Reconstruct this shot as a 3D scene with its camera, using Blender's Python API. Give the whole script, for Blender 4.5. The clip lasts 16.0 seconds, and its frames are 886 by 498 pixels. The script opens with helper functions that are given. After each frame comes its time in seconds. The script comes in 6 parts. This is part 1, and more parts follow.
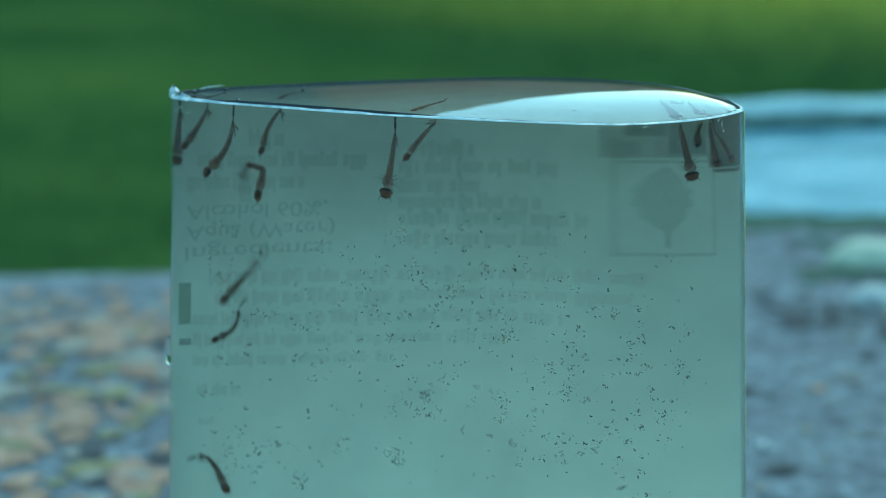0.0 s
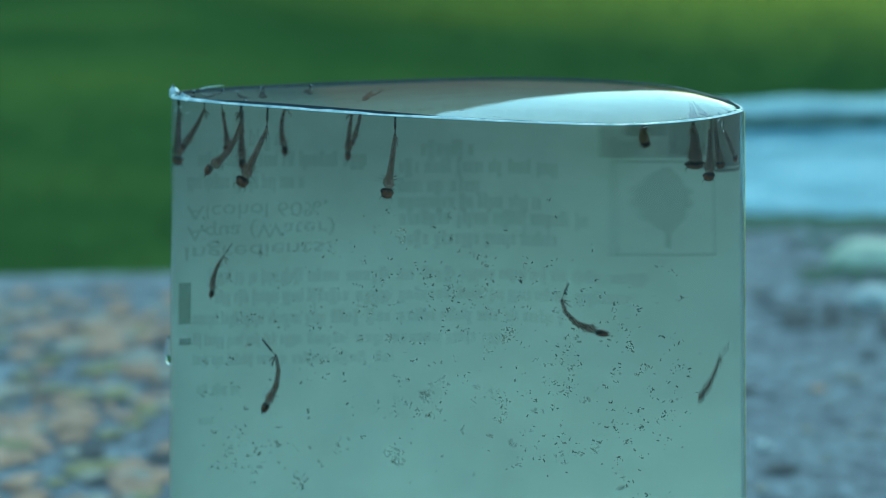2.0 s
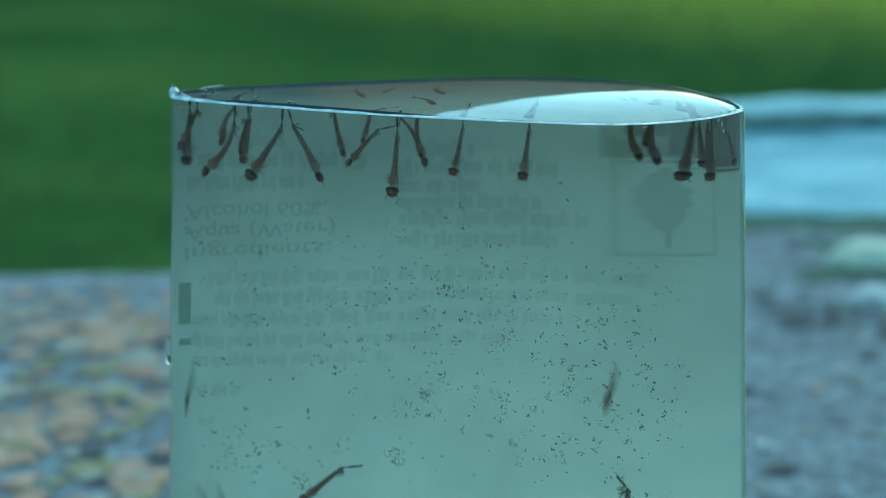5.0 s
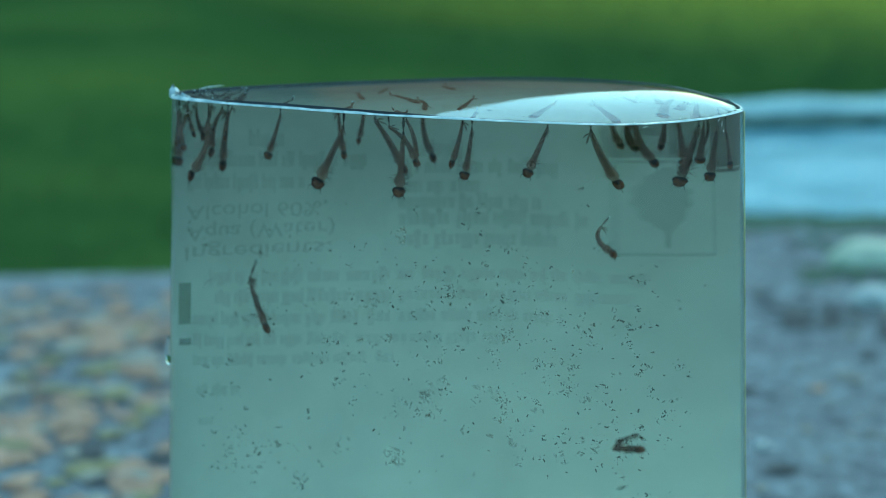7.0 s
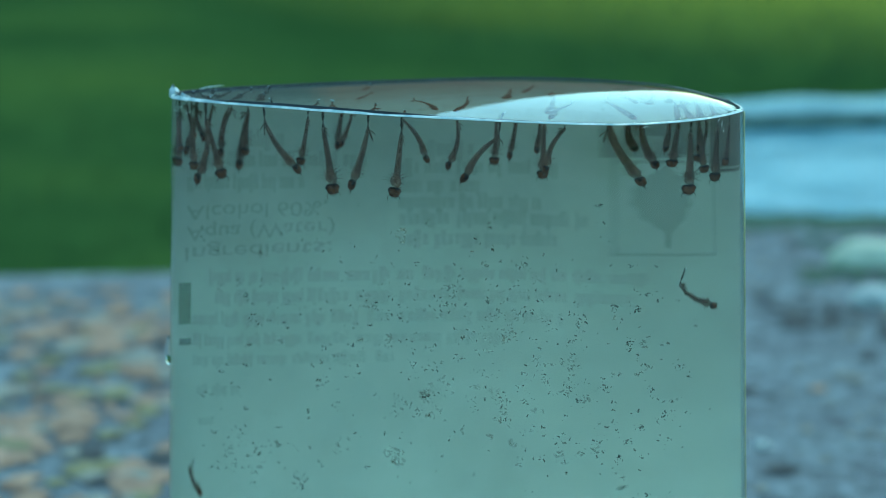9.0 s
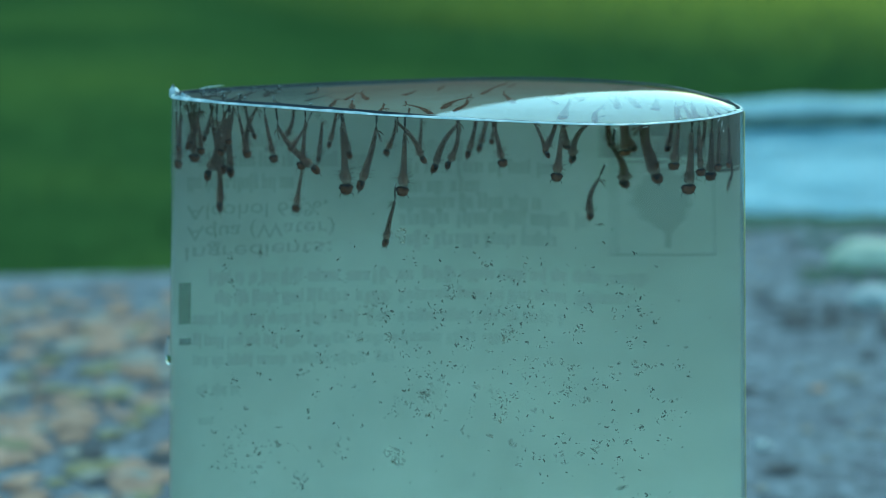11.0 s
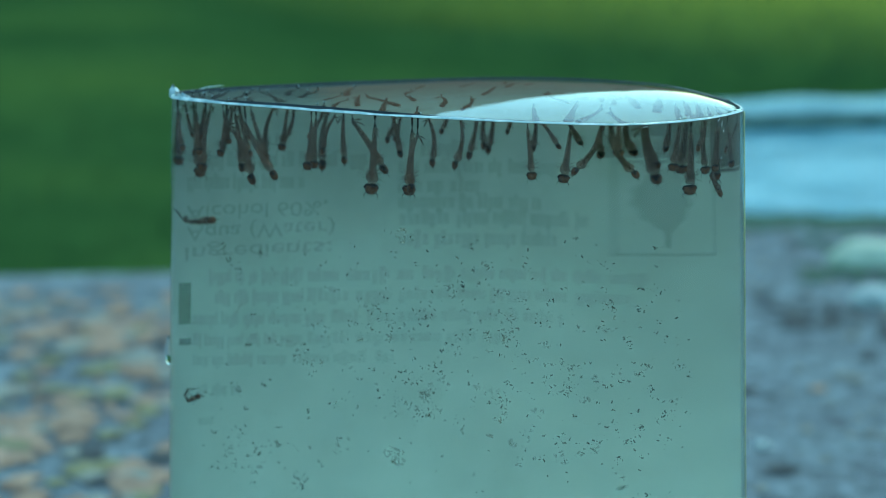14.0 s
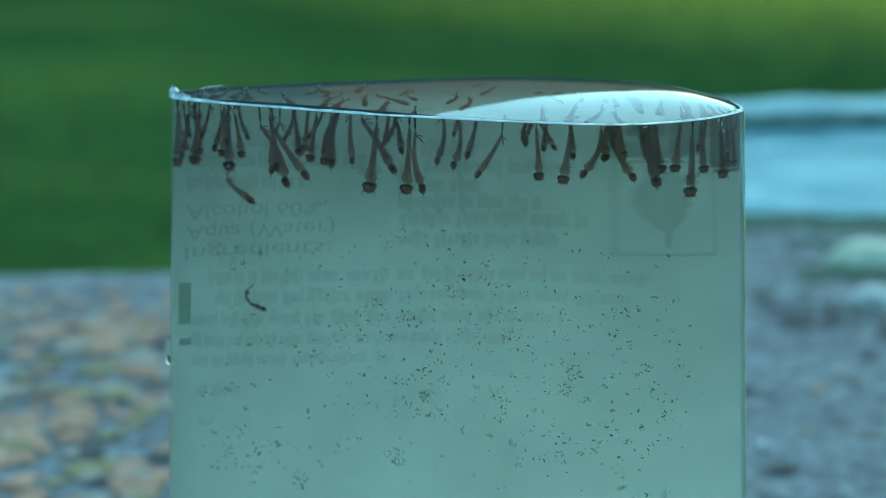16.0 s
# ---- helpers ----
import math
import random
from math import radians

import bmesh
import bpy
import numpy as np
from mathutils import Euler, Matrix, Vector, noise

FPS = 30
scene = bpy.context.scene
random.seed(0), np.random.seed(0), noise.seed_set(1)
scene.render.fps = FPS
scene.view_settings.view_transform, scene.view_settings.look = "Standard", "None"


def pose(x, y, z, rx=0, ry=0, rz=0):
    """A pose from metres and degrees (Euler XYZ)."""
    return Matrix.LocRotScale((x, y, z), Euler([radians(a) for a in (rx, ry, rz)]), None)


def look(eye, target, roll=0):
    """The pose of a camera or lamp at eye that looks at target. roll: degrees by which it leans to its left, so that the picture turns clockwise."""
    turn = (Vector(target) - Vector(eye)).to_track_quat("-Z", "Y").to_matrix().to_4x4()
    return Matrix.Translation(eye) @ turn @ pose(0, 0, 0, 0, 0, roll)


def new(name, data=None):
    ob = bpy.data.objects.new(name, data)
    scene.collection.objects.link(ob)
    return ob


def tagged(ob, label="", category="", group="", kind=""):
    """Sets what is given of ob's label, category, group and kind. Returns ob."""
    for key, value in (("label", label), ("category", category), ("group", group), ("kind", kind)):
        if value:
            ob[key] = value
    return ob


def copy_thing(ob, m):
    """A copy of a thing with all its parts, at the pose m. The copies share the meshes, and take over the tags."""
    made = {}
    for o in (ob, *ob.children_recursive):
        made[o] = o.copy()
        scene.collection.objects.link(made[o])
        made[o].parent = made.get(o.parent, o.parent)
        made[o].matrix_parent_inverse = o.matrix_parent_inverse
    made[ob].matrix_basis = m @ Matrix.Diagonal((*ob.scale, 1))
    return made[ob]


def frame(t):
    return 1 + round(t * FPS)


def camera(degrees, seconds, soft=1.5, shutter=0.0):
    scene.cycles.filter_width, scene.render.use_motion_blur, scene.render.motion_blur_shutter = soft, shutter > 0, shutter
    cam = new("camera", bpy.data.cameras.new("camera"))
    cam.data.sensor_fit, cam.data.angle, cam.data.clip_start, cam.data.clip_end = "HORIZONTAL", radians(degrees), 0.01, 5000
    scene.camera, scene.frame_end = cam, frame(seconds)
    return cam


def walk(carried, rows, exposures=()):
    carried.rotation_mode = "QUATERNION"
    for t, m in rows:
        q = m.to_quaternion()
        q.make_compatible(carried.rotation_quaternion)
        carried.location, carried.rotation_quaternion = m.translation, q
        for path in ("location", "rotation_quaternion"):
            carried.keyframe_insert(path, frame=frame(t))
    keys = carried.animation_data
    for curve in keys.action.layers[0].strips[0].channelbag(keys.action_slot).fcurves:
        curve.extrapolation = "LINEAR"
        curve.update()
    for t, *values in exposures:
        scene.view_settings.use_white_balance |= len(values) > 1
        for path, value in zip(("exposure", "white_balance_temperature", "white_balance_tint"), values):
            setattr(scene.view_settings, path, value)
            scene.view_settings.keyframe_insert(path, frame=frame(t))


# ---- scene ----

MM = 0.001
LEDGE = 0.45        # the stone ledge stands this high over the lawn

# ---------------------------------------------------------------- camera
cam = camera(26, 16.0, soft=0.9, shutter=0.5)
EYE = (0.0, -0.185, 0.0994)
STAND = pose(EYE[0], EYE[1], EYE[2], 90 - 11.9, 0, 0)
walk(cam, [(0, STAND), (16, STAND)], exposures=[(0, 1.04, 5560, -40), (16, 1.04, 5560, -40)])
cam.data.dof.use_dof = True
cam.data.dof.focus_distance = 0.1765
cam.data.dof.aperture_fstop = 28.0

# ---------------------------------------------------------------- light
world = bpy.data.worlds.new("sky")
scene.world = world
world.use_nodes = True
wn = world.node_tree.nodes
sky = wn.new("ShaderNodeTexSky")
sky.sky_type = "NISHITA"
sky.sun_disc = False
sky.sun_elevation = radians(52)
sky.sun_rotation = radians(21)
sky.dust_density = 0.9
sky.ozone_density = 2.0
world.node_tree.links.new(sky.outputs[0], wn["Background"].inputs[0])
wn["Background"].inputs[1].default_value = 0.15
sun_data = bpy.data.lights.new("sun", "SUN")
sun_data.energy = 0.4
sun_data.angle = radians(12)
sun_data.color = (1.0, 0.95, 0.86)
sun = new("sun", sun_data)
sun.matrix_world = look((0.36, 0.93, 1.28), (0, 0, 0))


# ---------------------------------------------------------------- materials
def material(name):
    m = bpy.data.materials.new(name)
    m.use_nodes = True
    n, l = m.node_tree.nodes, m.node_tree.links
    return m, n, l, n["Principled BSDF"]


def noise_node(n, l, scale, detail=4.0, rough=0.6, coord="Object", stretch=None):
    tc = n.new("ShaderNodeTexCoord")
    t = n.new("ShaderNodeTexNoise")
    t.inputs["Scale"].default_value = scale
    t.inputs["Detail"].default_value = detail
    t.inputs["Roughness"].default_value = rough
    if stretch:
        mp = n.new("ShaderNodeMapping")
        mp.inputs["Scale"].default_value = stretch
        l.new(tc.outputs[coord], mp.inputs["Vector"])
        l.new(mp.outputs[0], t.inputs["Vector"])
    else:
        l.new(tc.outputs[coord], t.inputs["Vector"])
    return t


def ramp(n, l, src, stops):
    r = n.new("ShaderNodeValToRGB")
    el = r.color_ramp.elements
    while len(el) < len(stops):
        el.new(0.5)
    for e, (p, c) in zip(el, stops):
        e.position, e.color = p, (*c, 1.0)
    l.new(src, r.inputs[0])
    return r


def mix_col(n, l, fac, a, b, mode="MIX"):
    m = n.new("ShaderNodeMix")
    m.data_type, m.blend_type = "RGBA", mode
    for sock, v in ((m.inputs[0], fac), (m.inputs[6], a), (m.inputs[7], b)):
        if isinstance(v, (int, float)):
            sock.default_value = v
        elif isinstance(v, tuple):
            sock.default_value = (*v, 1.0)
        else:
            l.new(v, sock)
    return m.outputs[2]


def bump(n, l, height, bsdf, strength, distance):
    b = n.new("ShaderNodeBump")
    b.inputs["Strength"].default_value = strength
    b.inputs["Distance"].default_value = distance
    l.new(height, b.inputs["Height"])
    l.new(b.outputs[0], bsdf.inputs["Normal"])


def speckled(name, a, b, scale, rough=0.6, bump_mm=0.0, detail=5.0):
    m, n, l, p = material(name)
    t = noise_node(n, l, scale, detail)
    r = ramp(n, l, t.outputs[0], [(0.35, a), (0.65, b)])
    l.new(r.outputs[0], p.inputs["Base Color"])
    p.inputs["Roughness"].default_value = rough
    if bump_mm:
        bump(n, l, t.outputs[0], p, 0.8, bump_mm * MM)
    return m


def stone_material(name, base_a, base_b, lichen):
    m, n, l, p = material(name)
    big = noise_node(n, l, 60, 6, 0.65)
    fine = noise_node(n, l, 420, 5, 0.7)
    base = ramp(n, l, big.outputs[0], [(0.3, base_a), (0.7, base_b)])
    grain = ramp(n, l, fine.outputs[0], [(0.3, (0.55, 0.55, 0.58)), (0.7, (1.25, 1.22, 1.2))])
    col = mix_col(n, l, 1.0, base.outputs[0], grain.outputs[0], "MULTIPLY")
    if lichen:                                     # mottled patches
        mid = noise_node(n, l, 240, 4, 0.65)
        tone = ramp(n, l, mid.outputs[0], [(0.36, (0.5, 0.5, 0.52)), (0.5, (1.0, 1.0, 1.0)), (0.66, (1.3, 1.3, 1.3))])
        col = mix_col(n, l, 1.0, col, tone.outputs[0], "MULTIPLY")
    else:                                          # long weathered streaks
        streak = noise_node(n, l, 30, 4, 0.6, stretch=(0.6, 5.0, 5.0))
        tone = ramp(n, l, streak.outputs[0], [(0.38, (0.6, 0.66, 0.7)), (0.56, (1.12, 1.1, 1.06))])
        col = mix_col(n, l, 1.0, col, tone.outputs[0], "MULTIPLY")
    l.new(col, p.inputs["Base Color"])
    p.inputs["Roughness"].default_value = 0.85
    bump(n, l, fine.outputs[0] if lichen else big.outputs[0], p, 0.6, (0.8 if lichen else 3) * MM)
    return m


M_STONE = stone_material("grey_stone", (0.105, 0.112, 0.135), (0.235, 0.268, 0.295), True)
M_PALE_STONE = stone_material("pale_stone", (0.27, 0.45, 0.53), (0.5, 0.68, 0.75), False)
M_LICHEN_RUST = speckled("rust_lichen", (0.235, 0.145, 0.1), (0.44, 0.29, 0.205), 300, 0.9, 0.5)
M_LICHEN_PALE = speckled("pale_lichen", (0.2, 0.185, 0.155), (0.345, 0.32, 0.275), 300, 0.9, 0.5)
M_LICHEN_YELLOW = speckled("yellow_lichen", (0.198, 0.172, 0.079), (0.277, 0.251, 0.145), 300, 0.9, 0.5)
M_GAP_SHADE = speckled("gap_shade", (0.15, 0.19, 0.17), (0.28, 0.33, 0.3), 120, 0.9, 0.5)
M_MOSS = speckled("moss", (0.033, 0.066, 0.04), (0.073, 0.119, 0.073), 300, 0.9, 0.5)
M_PEBBLE_DARK = speckled("dark_grit", (0.04, 0.04, 0.046), (0.092, 0.086, 0.086), 300, 0.9, 0.5)


def lawn_material():
    m, n, l, p = material("lawn")
    big = noise_node(n, l, 0.9, 5, 0.65)
    fine = noise_node(n, l, 18, 6, 0.7)
    a = ramp(n, l, big.outputs[0], [(0.32, (0.031, 0.062, 0.02)), (0.5, (0.055, 0.096, 0.03)), (0.68, (0.088, 0.132, 0.033))])
    b = ramp(n, l, fine.outputs[0], [(0.3, (0.6, 0.6, 0.6)), (0.7, (1.3, 1.3, 1.2))])
    col = mix_col(n, l, 1.0, a.outputs[0], b.outputs[0], "MULTIPLY")
    # a sunlit patch of lawn, its light put into the colour as yellow
    tc = n.new("ShaderNodeTexCoord")
    far = n.new("ShaderNodeVectorMath")
    far.operation = "DISTANCE"
    far.inputs[1].default_value = (2.3, 8.0, -LEDGE)
    l.new(tc.outputs["Object"], far.inputs[0])
    wob = n.new("ShaderNodeMath")
    wob.operation = "MULTIPLY_ADD"
    wob.inputs[1].default_value = 1.6
    l.new(big.outputs[0], wob.inputs[0])
    l.new(far.outputs["Value"], wob.inputs[2])
    sunlit = n.new("ShaderNodeMapRange")
    sunlit.inputs["From Min"].default_value = 1.3
    sunlit.inputs["From Max"].default_value = 4.1
    sunlit.inputs["To Min"].default_value = 1.0
    sunlit.inputs["To Max"].default_value = 0.0
    l.new(wob.outputs[0], sunlit.inputs["Value"])
    col = mix_col(n, l, sunlit.outputs[0], col, (0.277, 0.297, 0.046))
    l.new(col, p.inputs["Base Color"])
    p.inputs["Roughness"].default_value = 0.95
    p.inputs["Specular IOR Level"].default_value = 0.0
    return m


M_LAWN = lawn_material()
M_GRASS = speckled("grass_blade", (0.026, 0.06, 0.014), (0.066, 0.115, 0.022), 4, 0.8)
M_HOUSE = speckled("brown_render", (0.34, 0.17, 0.12), (0.42, 0.22, 0.16), 1.5, 0.9, 2)
M_WING = speckled("grey_render", (0.132, 0.125, 0.125), (0.251, 0.218, 0.205), 0.35, 0.9, 2)


def water_material():
    m, n, l, p = material("water")
    p.inputs["Base Color"].default_value = (0.93, 0.985, 0.965, 1)
    p.inputs["Roughness"].default_value = 0.0
    p.inputs["IOR"].default_value = 1.333
    p.inputs["Transmission Weight"].default_value = 1.0
    return m


def clear_wall_material():
    """Clear thin plastic: lets light straight through, with a gloss that grows at grazing angles."""
    m, n, l, p = material("clear_plastic")
    n.remove(p)
    tr = n.new("ShaderNodeBsdfTransparent")
    tr.inputs[0].default_value = (0.96, 0.985, 0.98, 1)
    gl = n.new("ShaderNodeBsdfGlossy")
    gl.inputs["Roughness"].default_value = 0.06
    fr = n.new("ShaderNodeLayerWeight")
    rise = n.new("ShaderNodeMath")
    rise.operation = "POWER"
    rise.inputs[1].default_value = 5.0
    l.new(fr.outputs["Facing"], rise.inputs[0])
    share = n.new("ShaderNodeMath")
    share.operation = "MULTIPLY_ADD"
    share.inputs[1].default_value = 0.4
    share.inputs[2].default_value = 0.035
    l.new(rise.outputs[0], share.inputs[0])
    mx = n.new("ShaderNodeMixShader")
    l.new(share.outputs[0], mx.inputs[0])
    l.new(tr.outputs[0], mx.inputs[1])
    l.new(gl.outputs[0], mx.inputs[2])
    l.new(mx.outputs[0], n["Material Output"].inputs[0])
    return m


def paper_material(name, colour, through_share, dirt=0.12, cover=1.0, light_fade=None):
    """Thin paper or ink: scatters light on both sides. cover: how much of the sheet behind the ink hides."""
    m, n, l, p = material(name)
    n.remove(p)
    t = noise_node(n, l, 90, 5, 0.65)
    dark = tuple(c * (1 - dirt) for c in colour)
    r = ramp(n, l, t.outputs[0], [(0.3, dark), (0.7, colour)])
    out = r.outputs[0]
    if light_fade:                                       # printed tint and the label's light gradient, both put into the colour by height
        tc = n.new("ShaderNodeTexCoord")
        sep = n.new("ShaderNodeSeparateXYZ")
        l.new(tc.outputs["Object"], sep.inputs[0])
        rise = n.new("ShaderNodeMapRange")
        rise.inputs["From Min"].default_value, rise.inputs["From Max"].default_value = light_fade[0], light_fade[1]
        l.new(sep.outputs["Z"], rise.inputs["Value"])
        pale = ramp(n, l, t.outputs[0], [(0.3, tuple(c * (1 - dirt) for c in light_fade[2])), (0.7, light_fade[2])])
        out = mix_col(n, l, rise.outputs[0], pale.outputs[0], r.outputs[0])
    d = n.new("ShaderNodeBsdfDiffuse")
    s = n.new("ShaderNodeBsdfTranslucent")
    mx = n.new("ShaderNodeMixShader")
    mx.inputs[0].default_value = through_share
    l.new(out, d.inputs[0])
    l.new(out, s.inputs[0])
    l.new(d.outputs[0], mx.inputs[1])
    l.new(s.outputs[0], mx.inputs[2])
    last = mx
    if cover < 1:
        clear = n.new("ShaderNodeBsdfTransparent")
        last = n.new("ShaderNodeMixShader")
        last.inputs[0].default_value = cover
        l.new(clear.outputs[0], last.inputs[1])
        l.new(mx.outputs[0], last.inputs[2])
    l.new(last.outputs[0], n["Material Output"].inputs[0])
    return m


M_WATER = water_material()
M_CLEAR = clear_wall_material()
# the label's brighter foot is light put into the paper's colour
M_PAPER = paper_material("label_paper", (0.398, 0.442, 0.405), 0.6, 0.2, light_fade=(0.028, 0.0545, (0.528, 0.59, 0.545)))
M_TINT = paper_material("tinted_print", (0.25, 0.277, 0.253), 0.6, 0.2, light_fade=(0.0545, 0.069, (0.398, 0.442, 0.405)))
M_INK = paper_material("faded_ink", (0.132, 0.152, 0.152), 0.6, cover=0.19)
M_INK_SOFT = paper_material("soft_ink", (0.132, 0.152, 0.152), 0.6, cover=0.115)
M_INK_PALE = paper_material("pale_ink", (0.145, 0.165, 0.165), 0.6, cover=0.1)
M_INK_LEAF = paper_material("leaf_ink", (0.165, 0.191, 0.185), 0.6, cover=0.22)
M_DARK_BAND = paper_material("dark_band", (0.1, 0.094, 0.08), 0.6, cover=0.27)
M_INK_BROWN = paper_material("brown_ink", (0.1, 0.052, 0.034), 0.6, cover=0.6)
M_INK_DARK = paper_material("dark_ink", (0.165, 0.198, 0.198), 0.6, cover=0.6)

M_PEBBLE_PALE = speckled("pale_pebble", (0.44, 0.47, 0.36), (0.6, 0.62, 0.5), 150, 0.8, 0.3)
M_PEBBLE_WHITE = speckled("white_pebble", (0.436, 0.449, 0.449), (0.541, 0.548, 0.541), 200, 0.7, 0.2)
M_INK_GREEN = paper_material("green_ink", (0.198, 0.264, 0.158), 0.6, cover=0.55)
M_EDGE_GLEAM = speckled("edge_gleam", (0.5, 0.46, 0.2), (0.72, 0.68, 0.36), 500, 0.4)
M_RIM_BACK = speckled("dark_rim_line", (0.013, 0.015, 0.02), (0.04, 0.043, 0.053), 900, 0.5)
M_RIM = speckled("cut_plastic_edge", (0.42, 0.52, 0.56), (0.95, 0.97, 0.97), 700, 0.25)


def larva_material(name, a, b, alpha):
    m, n, l, p = material(name)
    t = noise_node(n, l, 2500, 4, 0.6)
    r = ramp(n, l, t.outputs[0], [(0.35, a), (0.65, b)])
    l.new(r.outputs[0], p.inputs["Base Color"])
    p.inputs["Roughness"].default_value = 0.5
    p.inputs["Specular IOR Level"].default_value = 0.12
    p.inputs["Alpha"].default_value = alpha
    return m


M_SIPHON = larva_material("dark_chitin", (0.022, 0.021, 0.017), (0.068, 0.056, 0.041), 0.75)
M_BODY = larva_material("larva_body", (0.054, 0.027, 0.016), (0.175, 0.09, 0.052), 0.46)
M_THORAX = larva_material("larva_thorax", (0.095, 0.046, 0.024), (0.225, 0.108, 0.058), 0.46)
M_HEAD = larva_material("larva_head", (0.026, 0.013, 0.008), (0.155, 0.064, 0.03), 1.0)
M_EYE = larva_material("larva_eye", (0.006, 0.005, 0.005), (0.015, 0.012, 0.009), 1.0)
M_TUFT = larva_material("larva_bristle", (0.038, 0.03, 0.022), (0.09, 0.068, 0.045), 0.85)
M_GUT = larva_material("larva_gut", (0.014, 0.01, 0.007), (0.045, 0.028, 0.018), 0.85)
M_FLOC = larva_material("debris_floc", (0.06, 0.055, 0.035), (0.2, 0.15, 0.08), 0.2)
M_GRAIN = larva_material("dark_grain", (0.012, 0.014, 0.012), (0.05, 0.05, 0.035), 0.85)
M_SPECK = larva_material("debris_speck", (0.03, 0.034, 0.024), (0.13, 0.12, 0.08), 0.45)


# ---------------------------------------------------------------- mesh helpers
def mesh_of(bm, name, mat, smooth=True):
    me = bpy.data.meshes.new(name)
    bm.to_mesh(me)
    bm.free()
    me.materials.append(mat)
    if smooth:
        me.polygons.foreach_set("use_smooth", [True] * len(me.polygons))
    return me


def part(name, bm, mat, parent, label="", smooth=True):
    ob = new(name, mesh_of(bm, name, mat, smooth))
    ob.parent = parent
    if label:
        ob["label"] = label
    return ob


def empty(name, m=None):
    ob = new(name)
    ob.empty_display_size = 0.005
    if m is not None:
        ob.matrix_basis = m
    return ob


def spline(points, per=12):
    """Closed Catmull-Rom curve through a few plan points."""
    out = []
    k = len(points)
    for i in range(k):
        p0, p1, p2, p3 = (Vector(points[(i + j - 1) % k]) for j in range(4))
        for s in range(per):
            t = s / per
            out.append(0.5 * ((2 * p1) + (p2 - p0) * t + (2 * p0 - 5 * p1 + 4 * p2 - p3) * t * t
                              + (3 * p1 - p0 - 3 * p2 + p3) * t ** 3))
    return out


def inset(loop, d):
    """Plan loop, counter-clockwise, moved inwards by d."""
    k = len(loop)
    out = []
    for i, p in enumerate(loop):
        t = (loop[(i + 1) % k] - loop[i - 1]).normalized()
        out.append(p + Vector((-t.y, t.x)) * d)
    return out


def tube(bm, pts, radii, sides=8, squash=1.0):
    """A capped tube along pts (Vectors)."""
    rings = []
    for i, (p, r) in enumerate(zip(pts, radii)):
        a = pts[max(0, i - 1)]
        b = pts[min(len(pts) - 1, i + 1)]
        q = (b - a).to_track_quat("Z", "Y")
        rings.append([bm.verts.new(p + q @ Vector((math.cos(2 * math.pi * s / sides) * r,
                                                   math.sin(2 * math.pi * s / sides) * r * squash, 0)))
                      for s in range(sides)])
    for a, b in zip(rings, rings[1:]):
        for s in range(sides):
            bm.faces.new((a[s], a[(s + 1) % sides], b[(s + 1) % sides], b[s]))
    bm.faces.new(rings[0][::-1])
    bm.faces.new(rings[-1])


# ---------------------------------------------------------------- ground, distance


def make_ground():
    bm = bmesh.new()
    n = 60
    size = [-1500, -300, -80] + [-30 + 60 * i / n for i in range(n + 1)] + [80, 300, 1500]
    grid = [[bm.verts.new((x, y + 10, -LEDGE + (0.04 * noise.noise(Vector((x * 0.4, y * 0.4, 0))) if abs(x) < 40 and abs(y) < 40 else 0)))
             for x in size] for y in size]
    for r0, r1 in zip(grid, grid[1:]):
        for i in range(len(size) - 1):
            bm.faces.new((r0[i], r0[i + 1], r1[i + 1], r1[i]))
    ob = new("ground", mesh_of(bm, "ground", M_LAWN))
    return tagged(ob, "green mown lawn stretching into the distance", "lawn", kind="structure")


make_ground()


def rough_slab(name, outline, z0, z1, mat, seed, bevel=0.004, cells=40, amp=0.0015):
    """A natural stone slab: plan outline, worn rounded edge, uneven top."""
    loop = spline(outline, cells // len(outline) + 4)
    bm = bmesh.new()
    c = sum(loop, Vector((0, 0))) / len(loop)
    rings = []

    def ring(scale, inset_m, z):
        out = []
        for p in loop:
            d = p - c
            q = c + d * scale - d.normalized() * inset_m
            w = noise.noise(Vector((q.x * 40 + seed, q.y * 40, z * 60)))
            out.append(bm.verts.new((q.x + amp * w, q.y + amp * noise.noise(Vector((q.y * 40, q.x * 40 + seed, z * 60))), z + (amp * w if z > z0 + 1e-4 else 0))))
        return out

    h = z1 - z0
    rings.append(ring(1, 0, z0))
    rings.append(ring(1, -0.001, z0 + 0.35 * h))
    rings.append(ring(1, 0, z1 - bevel))
    rings.append(ring(1, 0.3 * bevel, z1 - 0.3 * bevel))
    rings.append(ring(1, bevel, z1))
    for s in (0.9, 0.75, 0.6, 0.45, 0.3, 0.15):
        rings.append(ring(s, bevel * s, z1))
    k = len(loop)
    for a, b in zip(rings, rings[1:]):
        for i in range(k):
            bm.faces.new((a[i], a[(i + 1) % k], b[(i + 1) % k], b[i]))
    bm.faces.new(rings[-1])
    bm.faces.new(rings[0][::-1])
    return new(name, mesh_of(bm, name, mat))


ledge = rough_slab("stone_ledge", [(-0.6, -0.5), (0, -0.55), (0.7, -0.5), (0.75, 0.1), (0.6, 0.5), (0.2, 0.46), (0.06, 0.30), (-0.1, 0.262), (-0.35, 0.262), (-0.65, 0.25)],
                   -LEDGE, 0.0, M_STONE, 3.0, 0.006, 80, 0.0)
tagged(ledge, "grey natural stone ledge with rusty lichen", "stone ledge", kind="structure")

